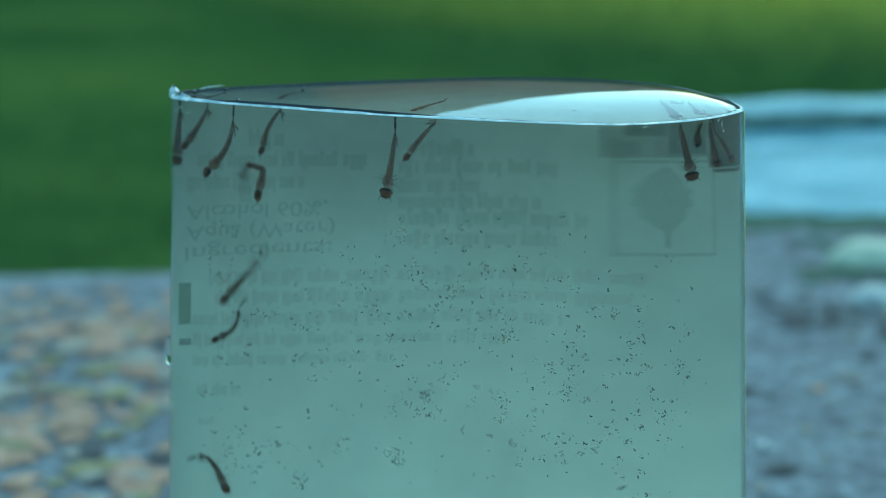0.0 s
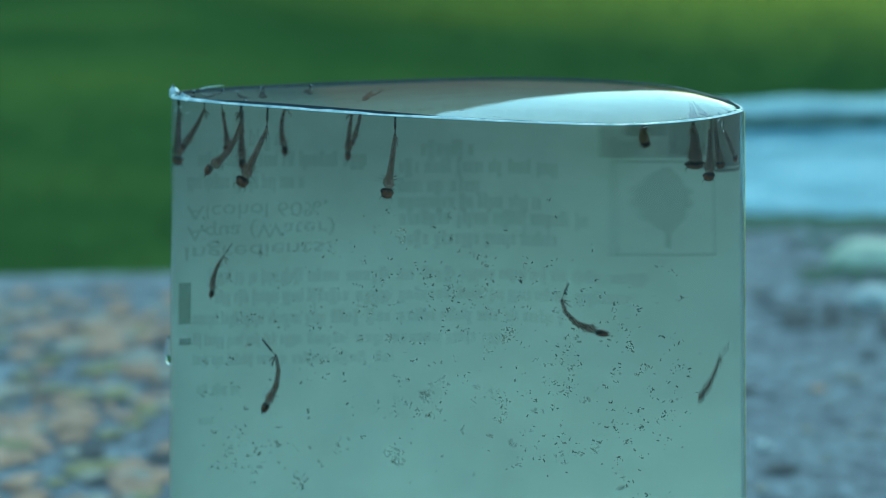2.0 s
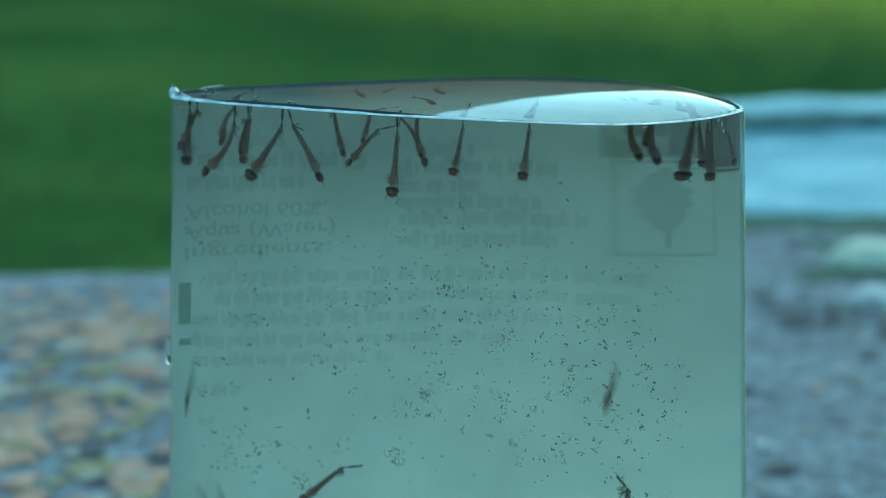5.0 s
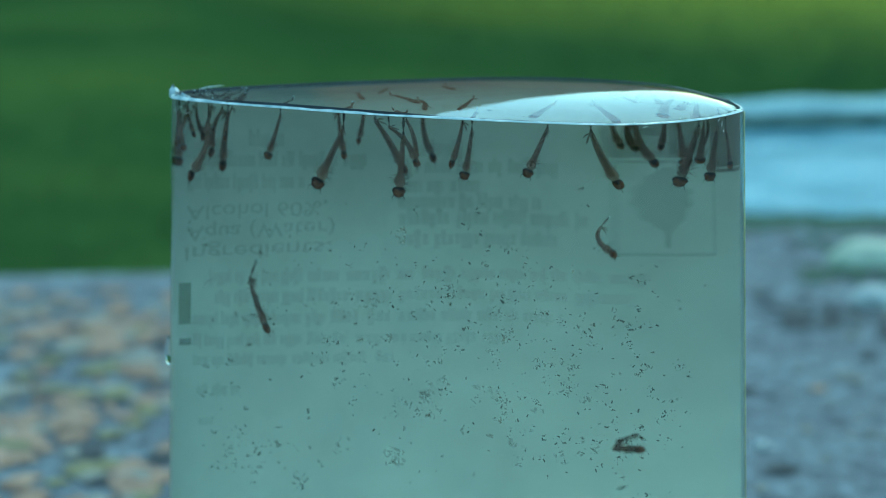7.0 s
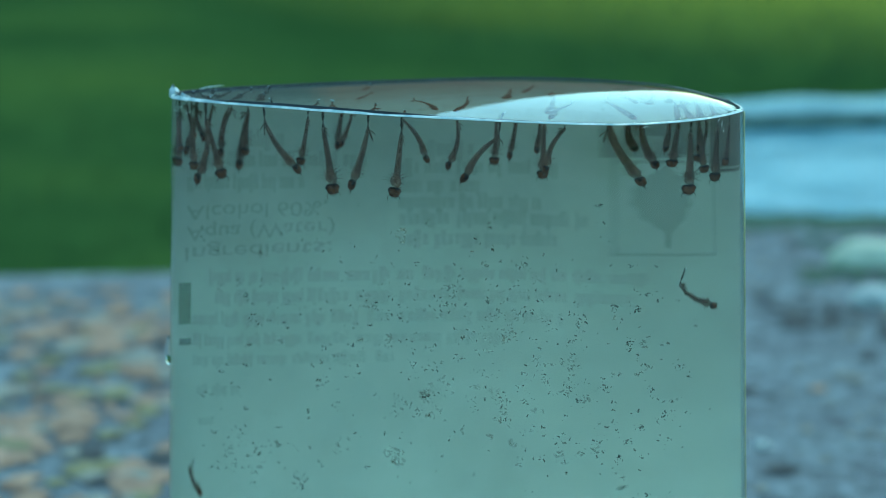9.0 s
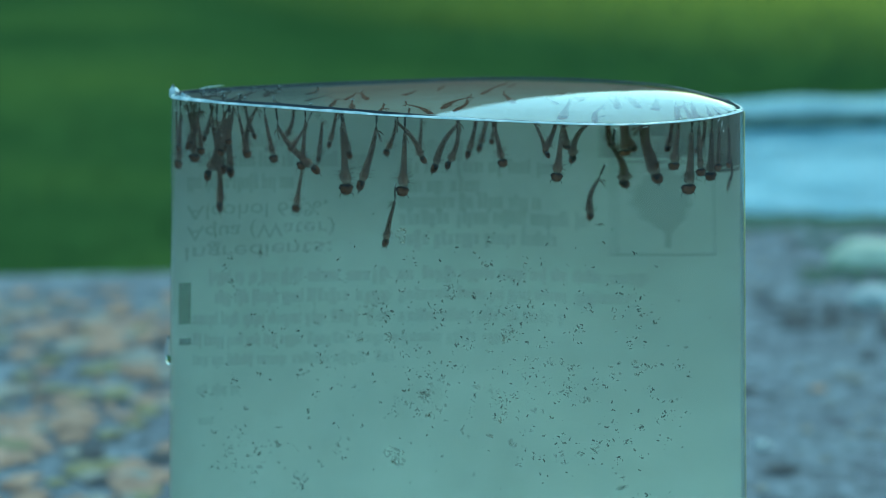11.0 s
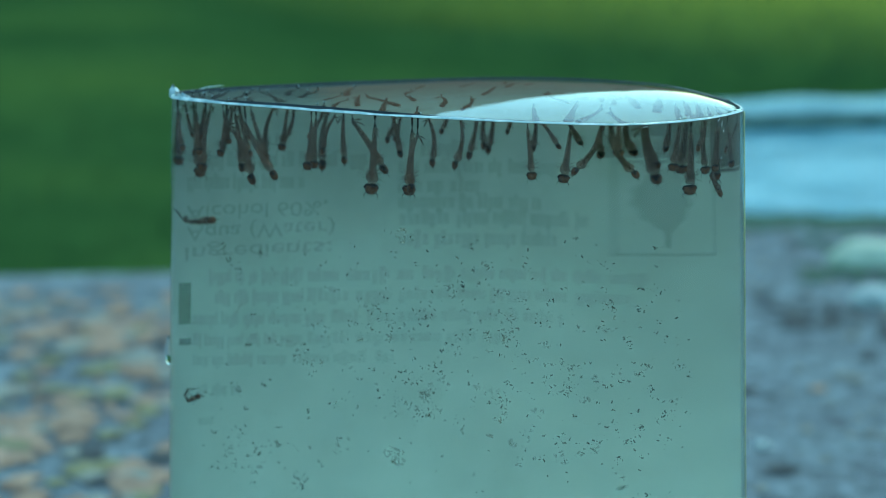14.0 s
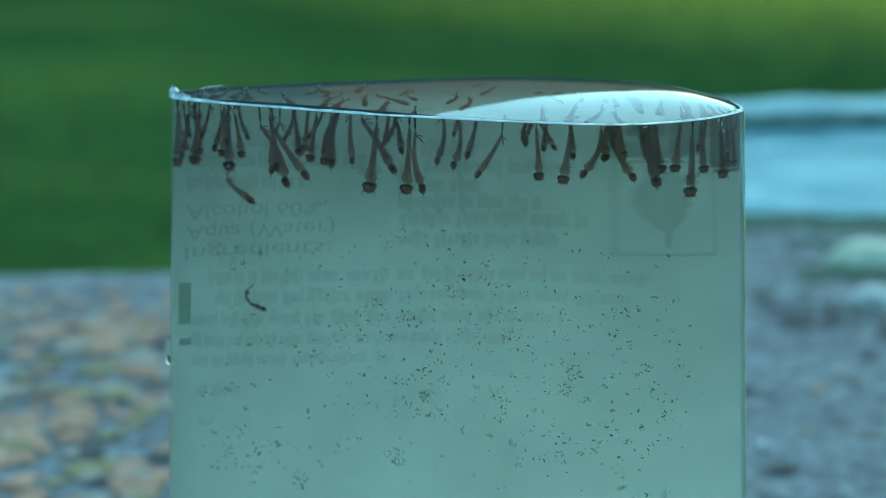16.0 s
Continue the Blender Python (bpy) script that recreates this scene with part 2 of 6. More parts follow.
slab = rough_slab("stone_slab", [(0.02, 0.335), (0.1, 0.328), (0.22, 0.33), (0.36, 0.345), (0.37, 0.45), (0.2, 0.44), (0.03, 0.43)], 0.0, 0.0158, M_PALE_STONE, 9.0, 0.002)
for v in slab.data.vertices:                       # its upper side slopes down towards the front
    v.co.z = min(v.co.z, 0.0006 + max(0.0, v.co.y - 0.328) * 0.248)
tagged(slab, "pale blue-grey sloping flat stone on the ledge", "stone")
# dark layer added between the stones; the gap's shade is put into its colour
slab = rough_slab("stone_slab", [(0.035, 0.393), (0.1, 0.389), (0.135, 0.392), (0.22, 0.398), (0.33, 0.403), (0.33, 0.424), (0.18, 0.422), (0.05, 0.404)], 0.0158, 0.0207, M_GAP_SHADE, 13.0, 0.0012)
tagged(slab, "dark layer for the shaded gap between two pale stones", "stone")
slab = rough_slab("stone_slab", [(0.028, 0.388), (0.09, 0.385), (0.13, 0.388), (0.22, 0.386), (0.35, 0.398), (0.35, 0.424), (0.18, 0.419), (0.13, 0.4165), (0.108, 0.413), (0.09, 0.407), (0.05, 0.398)], 0.0207, 0.0217, M_PALE_STONE, 17.0, 0.0006)
tagged(slab, "pale thin flat stone stacked on darker stone", "stone")

# ---------------------------------------------------------------- the cut bottle
RIM = 0.075
PLAN = [(-27.2, 6.2), (-24.6, 2.0), (-16.4, -3.1), (-6.5, -8.3), (5.9, -13.0), (14.9, -15.4), (21.6, -13.35), (26.7, -8.5),
        (28.55, -3.4), (26.5, 4.8), (22.5, 13.4), (14.5, 18.2), (5.0, 19.4), (-8.6, 16.1), (-17.8, 12.8), (-24.6, 9.4)]
OUTER = [p * MM for p in spline(PLAN, 10)]
WALL = 0.35 * MM
MIDDLE = Vector((0.001, 0.002))


def loft(bm, loops, close=True):
    rows = [[bm.verts.new(p) for p in lp] for lp in loops]
    k = len(rows[0])
    for a, b in zip(rows, rows[1:]):
        for i in range(k if close else k - 1):
            j = (i + 1) % k
            bm.faces.new((a[i], a[j], b[j], b[i]))
    return rows


def level(loop, z):
    """The plan loop at height z: the bottle widens a little downwards."""
    k = 1 + 1.28 * (RIM - z)
    return [Vector((MIDDLE.x + (p.x - MIDDLE.x) * k, MIDDLE.y + (p.y - MIDDLE.y) * k, z)) for p in loop]


def wavy(loop, z, amp, seed):
    return [Vector((p.x, p.y, q)) for p, q in
            ((v, z + amp * noise.noise(Vector((v.x * 400 + seed, v.y * 400, 0.3)))) for v in level(loop, z))]


def make_bottle():
    root = empty("cut_bottle")
    inner = inset(OUTER, WALL)
    bm = bmesh.new()
    loft(bm, [level(OUTER, z) for z in (0.0006, 0.02, 0.04, 0.06, RIM - 0.0004)])
    wall = part("wall", bm, M_CLEAR, root, "clear thin plastic wall")
    wall.visible_shadow = False
    bm = bmesh.new()
    front, back = slice(0, 86), slice(85, None)
    mid = inset(OUTER, WALL * 0.9)
    under = [Vector((p.x, p.y, p.z - 0.00035 * math.exp(-k / 6) + 0.00006 * min(1.0, max(0.0, (k - 38) / 10)))) for k, p in enumerate(level(OUTER, RIM - 0.00014))]
    loft(bm, [under[front], wavy(OUTER, RIM - 0.00005, 0.0001, 1)[front], wavy(mid, RIM + 0.00004, 0.0001, 1)[front]], close=False)
    part("cut_rim", bm, M_RIM, root, "whitish rough cut edge")
    # inner edge coloured dark for the dark reflection in the meniscus
    bm = bmesh.new()
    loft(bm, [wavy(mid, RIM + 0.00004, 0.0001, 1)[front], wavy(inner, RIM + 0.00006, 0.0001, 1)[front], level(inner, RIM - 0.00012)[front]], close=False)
    part("inner_edge", bm, M_RIM_BACK, root, "dark line painted on the inner edge")
    # added strip behind the cut edge: the water's dark line is put into its colour
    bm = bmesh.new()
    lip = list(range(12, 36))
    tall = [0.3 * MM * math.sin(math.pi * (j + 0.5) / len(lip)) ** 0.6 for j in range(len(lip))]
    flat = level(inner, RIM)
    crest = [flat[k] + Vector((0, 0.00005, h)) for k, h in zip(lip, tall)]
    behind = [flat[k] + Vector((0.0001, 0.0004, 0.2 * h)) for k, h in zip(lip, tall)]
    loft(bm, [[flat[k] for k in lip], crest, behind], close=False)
    part("dark_line_strip", bm, M_RIM_BACK, root, "dark strip added behind the rim")
    # beads of water caught on the rim
    rng = random.Random(8)
    for k in (50, 53, 54, 60, 61, 64, 66, 67, 68, 71, 73, 76, 78, 12, 15, 8, 5):
        q = mid[k]
        r = rng.uniform(0.1, 0.24) * MM
        bm = bmesh.new()
        bmesh.ops.create_uvsphere(bm, u_segments=8, v_segments=6, radius=1,
                                  matrix=Matrix.Translation((q.x, q.y, RIM + 0.3 * r)) @ Matrix.Diagonal((r * rng.uniform(1, 2.4), r, r * 0.8, 1)))
        part("water_bead", bm, M_WATER, root)
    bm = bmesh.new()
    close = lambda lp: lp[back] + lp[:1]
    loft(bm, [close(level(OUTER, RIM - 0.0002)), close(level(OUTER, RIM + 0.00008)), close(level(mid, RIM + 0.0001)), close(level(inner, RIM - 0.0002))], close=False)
    part("back_rim", bm, M_RIM_BACK, root, "dark glossy edge")
    bm = bmesh.new()
    rows = loft(bm, [level(OUTER, 0.0), level(OUTER, 0.0006)])
    bm.faces.new(rows[1])
    part("base", bm, M_CLEAR, root)
    # bright glints on the plastic under the cut, put in as thin white tubes
    for k, drop, run, lean in ((3.2, 0.7, 1.1, 0.1), (4.6, 1.3, 1.5, -0.25), (6.5, 1.0, 1.3, 0.15), (8.4, 1.5, 1.2, 0.3), (5.5, 1.9, 0.8, 0.1),
                               (66.4, 0.5, 0.5, 0.5), (67.2, 1.0, 0.35, 0.8), (67.6, 1.6, 0.3, 0.6), (54.0, 0.35, 0.7, 0.2)):
        line = level(OUTER, RIM - drop * MM)
        ends = [line[int(k)].lerp(line[int(k) + 1], k % 1), line[int(k + run * 0.5)].lerp(line[int(k + run * 0.5) + 1], (k + run * 0.5) % 1), line[int(k + run)].lerp(line[int(k + run) + 1], (k + run) % 1)]
        bm = bmesh.new()
        tube(bm, [p + Vector((0, -0.00002, lean * j * 0.0003)) for j, p in enumerate(ends)], [0.008 * MM, 0.03 * MM, 0.008 * MM], 5)
        part("glint_line", bm, M_RIM, root, "bright painted glint")
    # pale yellow tube on the wall's edge: refracted light put into its colour
    bm = bmesh.new()
    tube(bm, [level(OUTER, z)[78] for z in (0.03, 0.045, 0.06, RIM - 0.0003)], [0.055 * MM, 0.06 * MM, 0.075 * MM, 0.085 * MM], 6)
    part("gleam_line", bm, M_EDGE_GLEAM, root, "pale yellowish painted edge gleam")
    # torn corner where the cut began
    bm = bmesh.new()
    for k, (dx, dz, r) in enumerate(((0, 0.95, 0.24), (0.5, 0.75, 0.2), (1.1, 0.42, 0.17), (1.7, 0.2, 0.14))):
        a = Vector((-27.0 + dx, 6.0 - 1.6 * dx, 75.0)) * MM
        tube(bm, [a + Vector((0, 0, -0.0003)), a + Vector((0.0001 * k, -0.0001, dz * 0.5 * MM)), a + Vector((-0.00012 * (k % 2), 0.0001, dz * MM))],
             [0.42 * MM, r * 1.4 * MM, r * 0.5 * MM], 6, 0.55)
    part("torn_corner", bm, M_RIM, root, "crumpled whitish plastic corner")
    # loose shred at the back of the cut
    bm = bmesh.new()
    tube(bm, [Vector((-25.2, 8.9, 75.0)) * MM, Vector((-23.9, 9.7, 75.25)) * MM, Vector((-22.4, 10.6, 75.3)) * MM], [0.03 * MM, 0.06 * MM, 0.02 * MM], 5)
    part("plastic_shred", bm, M_RIM, root)
    return tagged(root, "clear plastic bottle cut open and filled with water", "bottle")


bottle = make_bottle()


def share_across(x, y):
    """How far (x, y) lies between the front and the back wall, 0 to 1."""
    ys = []
    k = len(OUTER)
    for i in range(k):
        a, b = OUTER[i], OUTER[(i + 1) % k]
        if (a.x - x) * (b.x - x) <= 0 and a.x != b.x:
            ys.append(a.y + (b.y - a.y) * (x - a.x) / (b.x - a.x))
    if len(ys) < 2:
        return 0.0, y, y
    lo, hi = min(ys), max(ys)
    return min(1.0, max(0.0, (y - lo) / max(1e-6, hi - lo))), lo, hi


def make_water():
    loop = inset(OUTER, 0.1 * MM)
    c = Vector((0.002, 0.002))
    bm = bmesh.new()
    loops = [level(loop, z) for z in (0.0012, 0.02, 0.04, 0.06, RIM - 0.0001)]
    for s in (0.985, 0.965, 0.94, 0.91, 0.87, 0.82, 0.76, 0.69, 0.61, 0.52, 0.43, 0.33, 0.22, 0.11):
        ring = []
        for p in loop:
            q = c + (p - c) * s
            w, lo, hi = share_across(q.x, q.y)
            rise = min(1.0, max(0.0, (q.x + 0.017) / 0.03))
            high = MM * (0.12 + 0.74 * rise * rise * (3 - 2 * rise))
            ends = min(1.0, max(0.0, (0.0275 - q.x) / 0.006)) ** 0.5 * min(1.0, max(0.0, (q.x + 0.027) / 0.006))
            full = 1 + 0.6 * rise * (1 - w) ** 2           # it bulges most near the front
            climb = 0.07 * MM * (1 - rise) * (1 - math.exp(-min(w, 1 - w) * (hi - lo) / (0.9 * MM)))   # the water climbs the wall
            ring.append(Vector((q.x, q.y, RIM - 0.0001 + high * 4 * w * (1 - w) * full * ends - climb)))
        loops.append(ring)
    rows = loft(bm, loops)
    bm.faces.new(rows[-1])
    bm.faces.new(rows[0][::-1])
    for ring in (rows[0], rows[4]):             # hard corners between walls, top and bottom
        for k in range(len(ring)):
            bm.edges.get((ring[k], ring[(k + 1) % len(ring)])).smooth = False
    ob = new("water", mesh_of(bm, "water", M_WATER))
    ob.visible_shadow = False
    return tagged(ob, "clear water filling the cut bottle to its brim", "water", kind="structure")


make_water()

# ---------------------------------------------------------------- the label on the back wall
BACK = inset(OUTER, WALL + 0.12 * MM)
INKED = inset(OUTER, WALL + 0.17 * MM)


def on_label(i, z, loop=None):
    """The place on the label's inner side at the loop's station i and height z (mm)."""
    loop = loop or INKED
    k = int(i) % len(loop)
    p = loop[k].lerp(loop[(k + 1) % len(loop)], i - int(i))
    return level([p], z * MM)[0]


def strip(bm, i0, i1, z0, z1, tilt=0.0):
    """A printed patch on the label from station i0 to i1, z0 to z1 (mm)."""
    n = max(2, int(abs(i1 - i0) * 1.5) + 1)
    at_ = [i0 + (i1 - i0) * j / n for j in range(n + 1)]
    dz = [tilt and 0.0006 * ((i - 118) ** 2 - tilt) for i in at_]
    lo = [bm.verts.new(on_label(i, z0 + d)) for i, d in zip(at_, dz)]
    hi = [bm.verts.new(on_label(i, z1 + d)) for i, d in zip(at_, dz)]
    for j in range(n):
        bm.faces.new((lo[j], lo[j + 1], hi[j + 1], hi[j]))


RUN = [0.0]                                        # way along the label's inner side at each station (mm)
for k in range(1, len(INKED)):
    RUN.append(RUN[-1] + (INKED[k] - INKED[k - 1]).length / MM)


def printed(words, i0, i1, z, height):
    """Words in the built-in font from station i0 to i1, their middle at height z (mm); the label stands on its head, seen from behind."""
    curve = bpy.data.curves.new("print", "FONT")
    curve.body = words
    holder = bpy.data.objects.new("print", curve)
    flat = holder.to_mesh()
    bm = bmesh.new()
    bm.from_mesh(flat)
    holder.to_mesh_clear()
    bpy.data.objects.remove(holder)
    xs, ys = [v.co.x for v in bm.verts], [v.co.y for v in bm.verts]
    way = lambda i: float(np.interp(i, range(len(RUN)), RUN))
    r0, r1 = way(i0), way(i1)
    for v in bm.verts:
        r = r0 + (r1 - r0) * (v.co.x - min(xs)) / (max(xs) - min(xs))
        i = float(np.interp(r, RUN, range(len(RUN))))
        v.co = on_label(i, z - (v.co.y - 0.34) / 0.7 * height)
    return bm


def make_label():
    root = empty("paper_label")
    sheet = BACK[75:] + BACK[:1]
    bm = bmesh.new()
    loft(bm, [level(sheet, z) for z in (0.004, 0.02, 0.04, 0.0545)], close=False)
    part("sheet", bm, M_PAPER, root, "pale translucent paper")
    rng = random.Random(5)
    # lines of blurred print: first and last station, height of the line's middle (mm), cap height
    lines = [(140.1, 134.7, 69.8, 1.2), (147.7, 127.3, 67.7, 1.1), (149.6, 132.7, 65.5, 1.1), 
             (123.5, 119.2, 68.4, 1.2), (125.1, 109.6, 66.6, 1.1), (125.1, 118.6, 64.6, 1.1), (125.1, 111.7, 62.9, 1.1),
             (125.0, 107.8, 61.2, 1.1), (125.0, 109.6, 59.0, 1.1), (106.8, 103.4, 69.0, 1.3), (145.7, 105.6, 55.5, 1.0), (144.8, 105.8, 53.3, 1.0),
             (148.4, 109.6, 51.0, 1.0), (148.3, 115.7, 48.7, 0.9), (148.3, 125.2, 46.6, 0.9), (147.5, 141.0, 43.6, 0.8), (147.2, 144.0, 40.2, 0.8)]
    for words, i0, i1, z in (("Alcohol 60%,", 149.7, 130.4, 62.5), ("Aqua (Water)", 149.7, 129.7, 60.35), ("Ingredients:", 149.9, 130.0, 58.2)):
        part("text_line", printed(words, i0, i1, z, 1.5), M_INK, root)
    for k, (i0, i1, z, h) in enumerate(lines):
        bm = bmesh.new()
        i, h = i0, h * 1.3
        mean = ((i0 - 118) ** 2 + (i1 - 118) ** 2) / 2
        while i > i1 + 0.4:
            word = rng.uniform(1.2, 4.2) * (0.62 if i < 112 else 1.0)
            j = max(i1, i - word)
            a = i
            while a > j + 0.12:                   # letter-wide bars with uneven heights
                b = max(j, a - rng.uniform(0.44, 0.68) * (0.6 if i < 112 else 1.0))
                lo_, hi_ = z - h * rng.choice((0.42, 0.42, 0.44, 0.72)), z + h * rng.choice((0.38, 0.4, 0.42, 0.7))
                w = a - b
                strip(bm, a - 0.02 * w, a - rng.uniform(0.78, 1.0) * w, lo_, hi_, mean)
                a = b
            i = j - rng.uniform(0.35, 0.6) * (0.6 if i < 112 else 1.0)
        part("text_line", bm, M_INK_SOFT if k < 10 else M_INK_PALE, root)
    # framed leaf emblem, printed upside down
    bm = bmesh.new()
    for i0, i1, z0, z1 in ((106.72, 106.6, 57.8, 67.6), (102.05, 101.95, 57.8, 67.6), (106.75, 101.95, 57.7, 58.0), (106.75, 101.95, 67.4, 67.7)):
        strip(bm, i0, i1, z0, z1)
    part("emblem_frame", bm, M_INK, root)
    bm = bmesh.new()
    n = 26
    left, right = [], []
    for j in range(n + 1):
        t = j / n                                  # from the stalk's end down to the tip
        lobe = math.sin(math.pi * min(1.0, t / 0.8)) ** 0.55 if t < 0.8 else 0.0
        w = max(0.22, 1.55 * lobe * (0.9 + 0.16 * ((t * 6) % 1.0)))
        left.append(bm.verts.new(on_label(104.6 + w, 67.0 - 8.4 * t)))
        right.append(bm.verts.new(on_label(104.6 - w * 0.92, 67.0 - 8.4 * t - 0.1)))
    for j in range(n):
        bm.faces.new((left[j], right[j], right[j + 1], left[j + 1]))
    part("leaf_emblem", bm, M_INK_LEAF, root)
    # dark band over the emblem, darker again in two blocks
    bm = bmesh.new()
    strip(bm, 107.2, 102.32, 67.95, 74.4)
    part("header_band", bm, M_DARK_BAND, root, "dark grey band")
    bm = bmesh.new()
    for i0, i1, z0, z1 in ((106.3, 104.6, 70.2, 74.3), (104.5, 102.4, 68.3, 74.3)):
        strip(bm, i0, i1, z0, z1)
    part("header_block", bm, M_DARK_BAND, root)
    # brownish printed panel beside the emblem
    bm = bmesh.new()
    strip(bm, 102.25, 76.0, 66.9, 74.4)
    part("side_panel", bm, M_INK_BROWN, root, "brownish printed panel")
    bm = bmesh.new()
    strip(bm, 102.0, 84.0, 66.4, 66.8)
    part("panel_rule", bm, M_INK_BROWN, root)
    # green block and grey dash near the label's edge
    bm = bmesh.new()
    strip(bm, 151.4, 148.7, 50.8, 55.2)
    part("green_block", bm, M_INK_GREEN, root, "olive green printed block")
    bm = bmesh.new()
    strip(bm, 151.2, 148.6, 48.6, 49.3)
    part("grey_dash", bm, M_INK_DARK, root)
    # tinted upper panel of the print; its darkening upwards is painted-in brightness
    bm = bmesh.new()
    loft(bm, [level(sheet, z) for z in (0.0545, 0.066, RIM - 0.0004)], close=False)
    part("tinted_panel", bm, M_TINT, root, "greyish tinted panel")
    return tagged(root, "pale printed paper label on the back of the bottle", "label")


make_label()


def make_droplet():
    root = empty("water_droplet")
    bm = bmesh.new()
    bmesh.ops.create_uvsphere(bm, u_segments=12, v_segments=10, radius=1, matrix=Matrix.Diagonal((0.4 * MM, 0.5 * MM, 1.6 * MM, 1)))
    for v in bm.verts:
        if v.co.z > 0:
            v.co.x *= 1 - 0.5 * v.co.z / (1.6 * MM)
    part("drop", bm, M_WATER, root)
    p = level(OUTER, 0.0484)
    q = min(p, key=lambda v: v.x)
    root.location = q + Vector((-0.1 * MM, 0, 0))
    return tagged(root, "small dark water droplet clinging to the bottle wall", "droplet")


make_droplet()


# ---------------------------------------------------------------- far things
def make_house():
    """A brown gabled house beyond the lawn; only the water mirrors it."""
    root = empty("house", pose(-6.1, 40, -LEDGE))
    gable = [(3.3, 0), (12.0, 0), (12.0, 0.9), (10.6, 3.3), (9.25, 5.1), (6.9, 9.3), (5.6, 12.2), (4.6, 12.7), (3.3, 13.4)]
    wing = [(-16, 0), (3.3, 0), (3.3, 13.4), (-1.0, 21.0), (-16, 14.0)]
    for name, prof, mat, y0, label in (("wall", gable, M_HOUSE, 0.0, ""), ("side_wing", wing, M_WING, 0.4, "dark grey wing of the house")):
        bm = bmesh.new()
        f = [bm.verts.new((x, y0, z)) for x, z in prof]
        b = [bm.verts.new((x, 9, z)) for x, z in prof]
        bm.faces.new(f)
        bm.faces.new(b[::-1])
        for k in range(len(prof)):
            bm.faces.new((f[k - 1], b[k - 1], b[k], f[k]))
        bmesh.ops.recalc_face_normals(bm, faces=bm.faces[:])
        part(name, bm, mat, root, label, smooth=False)
    return tagged(root, "far brown gabled house beyond the lawn", "house")


make_house()


def make_grass():
    rng = random.Random(11)
    verts, faces = [], []
    for _ in range(26000):
        x, y = rng.uniform(-5, 5), rng.uniform(-4, 9)
        if abs(x) < 0.85 and -0.65 < y < 0.6:
            continue
        h, w, a = rng.uniform(0.03, 0.06), rng.uniform(0.002, 0.004), rng.uniform(0, math.pi)
        dx, dy = math.cos(a) * w, math.sin(a) * w
        lx, ly = rng.uniform(-0.02, 0.02), rng.uniform(-0.02, 0.02)
        z = -LEDGE - 0.012
        k = len(verts)
        verts += [(x - dx, y - dy, z), (x + dx, y + dy, z), (x + lx * 0.4 + dx * 0.7, y + ly * 0.4 + dy * 0.7, z + h * 0.6),
                  (x + lx * 0.4 - dx * 0.7, y + ly * 0.4 - dy * 0.7, z + h * 0.6), (x + lx, y + ly, z + h)]
        faces += [(k, k + 1, k + 2, k + 3), (k + 3, k + 2, k + 4)]
    me = bpy.data.meshes.new("grass")
    me.from_pydata(verts, [], faces)
    me.materials.append(M_GRASS)
    return tagged(new("grass", me), "short green lawn grass blades", "grass", kind="stuff")


make_grass()


def crust(name, mat, label, spots, seed):
    """Low crusts of lichen or grit lying on the ledge. spots: x0, x1, y0, y1, count, least and most width (m)."""
    rng = random.Random(seed)
    bm = bmesh.new()
    for x0, x1, y0, y1, count, r0, r1 in spots:
        for _ in range(count):
            x, y, r = rng.uniform(x0, x1), rng.uniform(y0, y1), rng.uniform(r0, r1) / 2
            k = 9
            ph = rng.uniform(0, 6)
            rings = []
            for share, h in ((1.0, 0.0), (0.85, 0.1), (0.5, 0.16)):
                rings.append([bm.verts.new((x + r * share * (1 + 0.3 * math.sin(2 * a + ph) + 0.18 * math.sin(5 * a + 2 * ph)) * math.cos(a),
                                            y + 1.15 * r * share * (1 + 0.25 * math.sin(3 * a + ph)) * math.sin(a), h * r + 0.0004))
                              for a in (2 * math.pi * j / k for j in range(k))])
            for a, b in zip(rings, rings[1:]):
                for j in range(k):
                    bm.faces.new((a[j], a[(j + 1) % k], b[(j + 1) % k], b[j]))
            bm.faces.new(rings[-1])
    return tagged(new(name, mesh_of(bm, name, mat)), label, "lichen", kind="stuff")


crust("pale_lichen", M_LICHEN_PALE, "pale grey-cream lichen crusts on the ledge", [(-0.2, -0.03, 0.07, 0.235, 290, 0.0015, 0.007), (-0.2, -0.03, 0.09, 0.2, 22, 0.007, 0.01), (0.02, 0.2, 0.08, 0.32, 360, 0.001, 0.0032)], 22)
crust("rust_lichen", M_LICHEN_RUST, "rusty brown lichen crusts on the ledge", [(-0.2, -0.03, 0.07, 0.24, 430, 0.0015, 0.007), (-0.2, -0.03, 0.08, 0.21, 66, 0.006, 0.01), (0.02, 0.16, 0.12, 0.3, 9, 0.002, 0.0045)], 21)
crust("yellow_lichen", M_LICHEN_YELLOW, "mustard yellow lichen crusts on the ledge", [(-0.2, -0.03, 0.08, 0.21, 85, 0.003, 0.007)], 23)
# the last row paints the white pebble's shadow in dark grit
crust("dark_grit", M_PEBBLE_DARK, "dark grit and moss on the ledge, with painted pebble shadow", [(-0.2, -0.03, 0.07, 0.21, 290, 0.002, 0.0055), (0.02, 0.2, 0.08, 0.3, 90, 0.0015, 0.005), (0.07, 0.13, 0.205, 0.226, 60, 0.002, 0.005)], 24)
crust("moss", M_MOSS, "dark green moss at the foot of the flat stones", [(0.03, 0.2, 0.312, 0.329, 260, 0.004, 0.009), (0.085, 0.13, 0.25, 0.263, 30, 0.003, 0.006), (0.09, 0.13, 0.275, 0.3, 14, 0.004, 0.008)], 25)


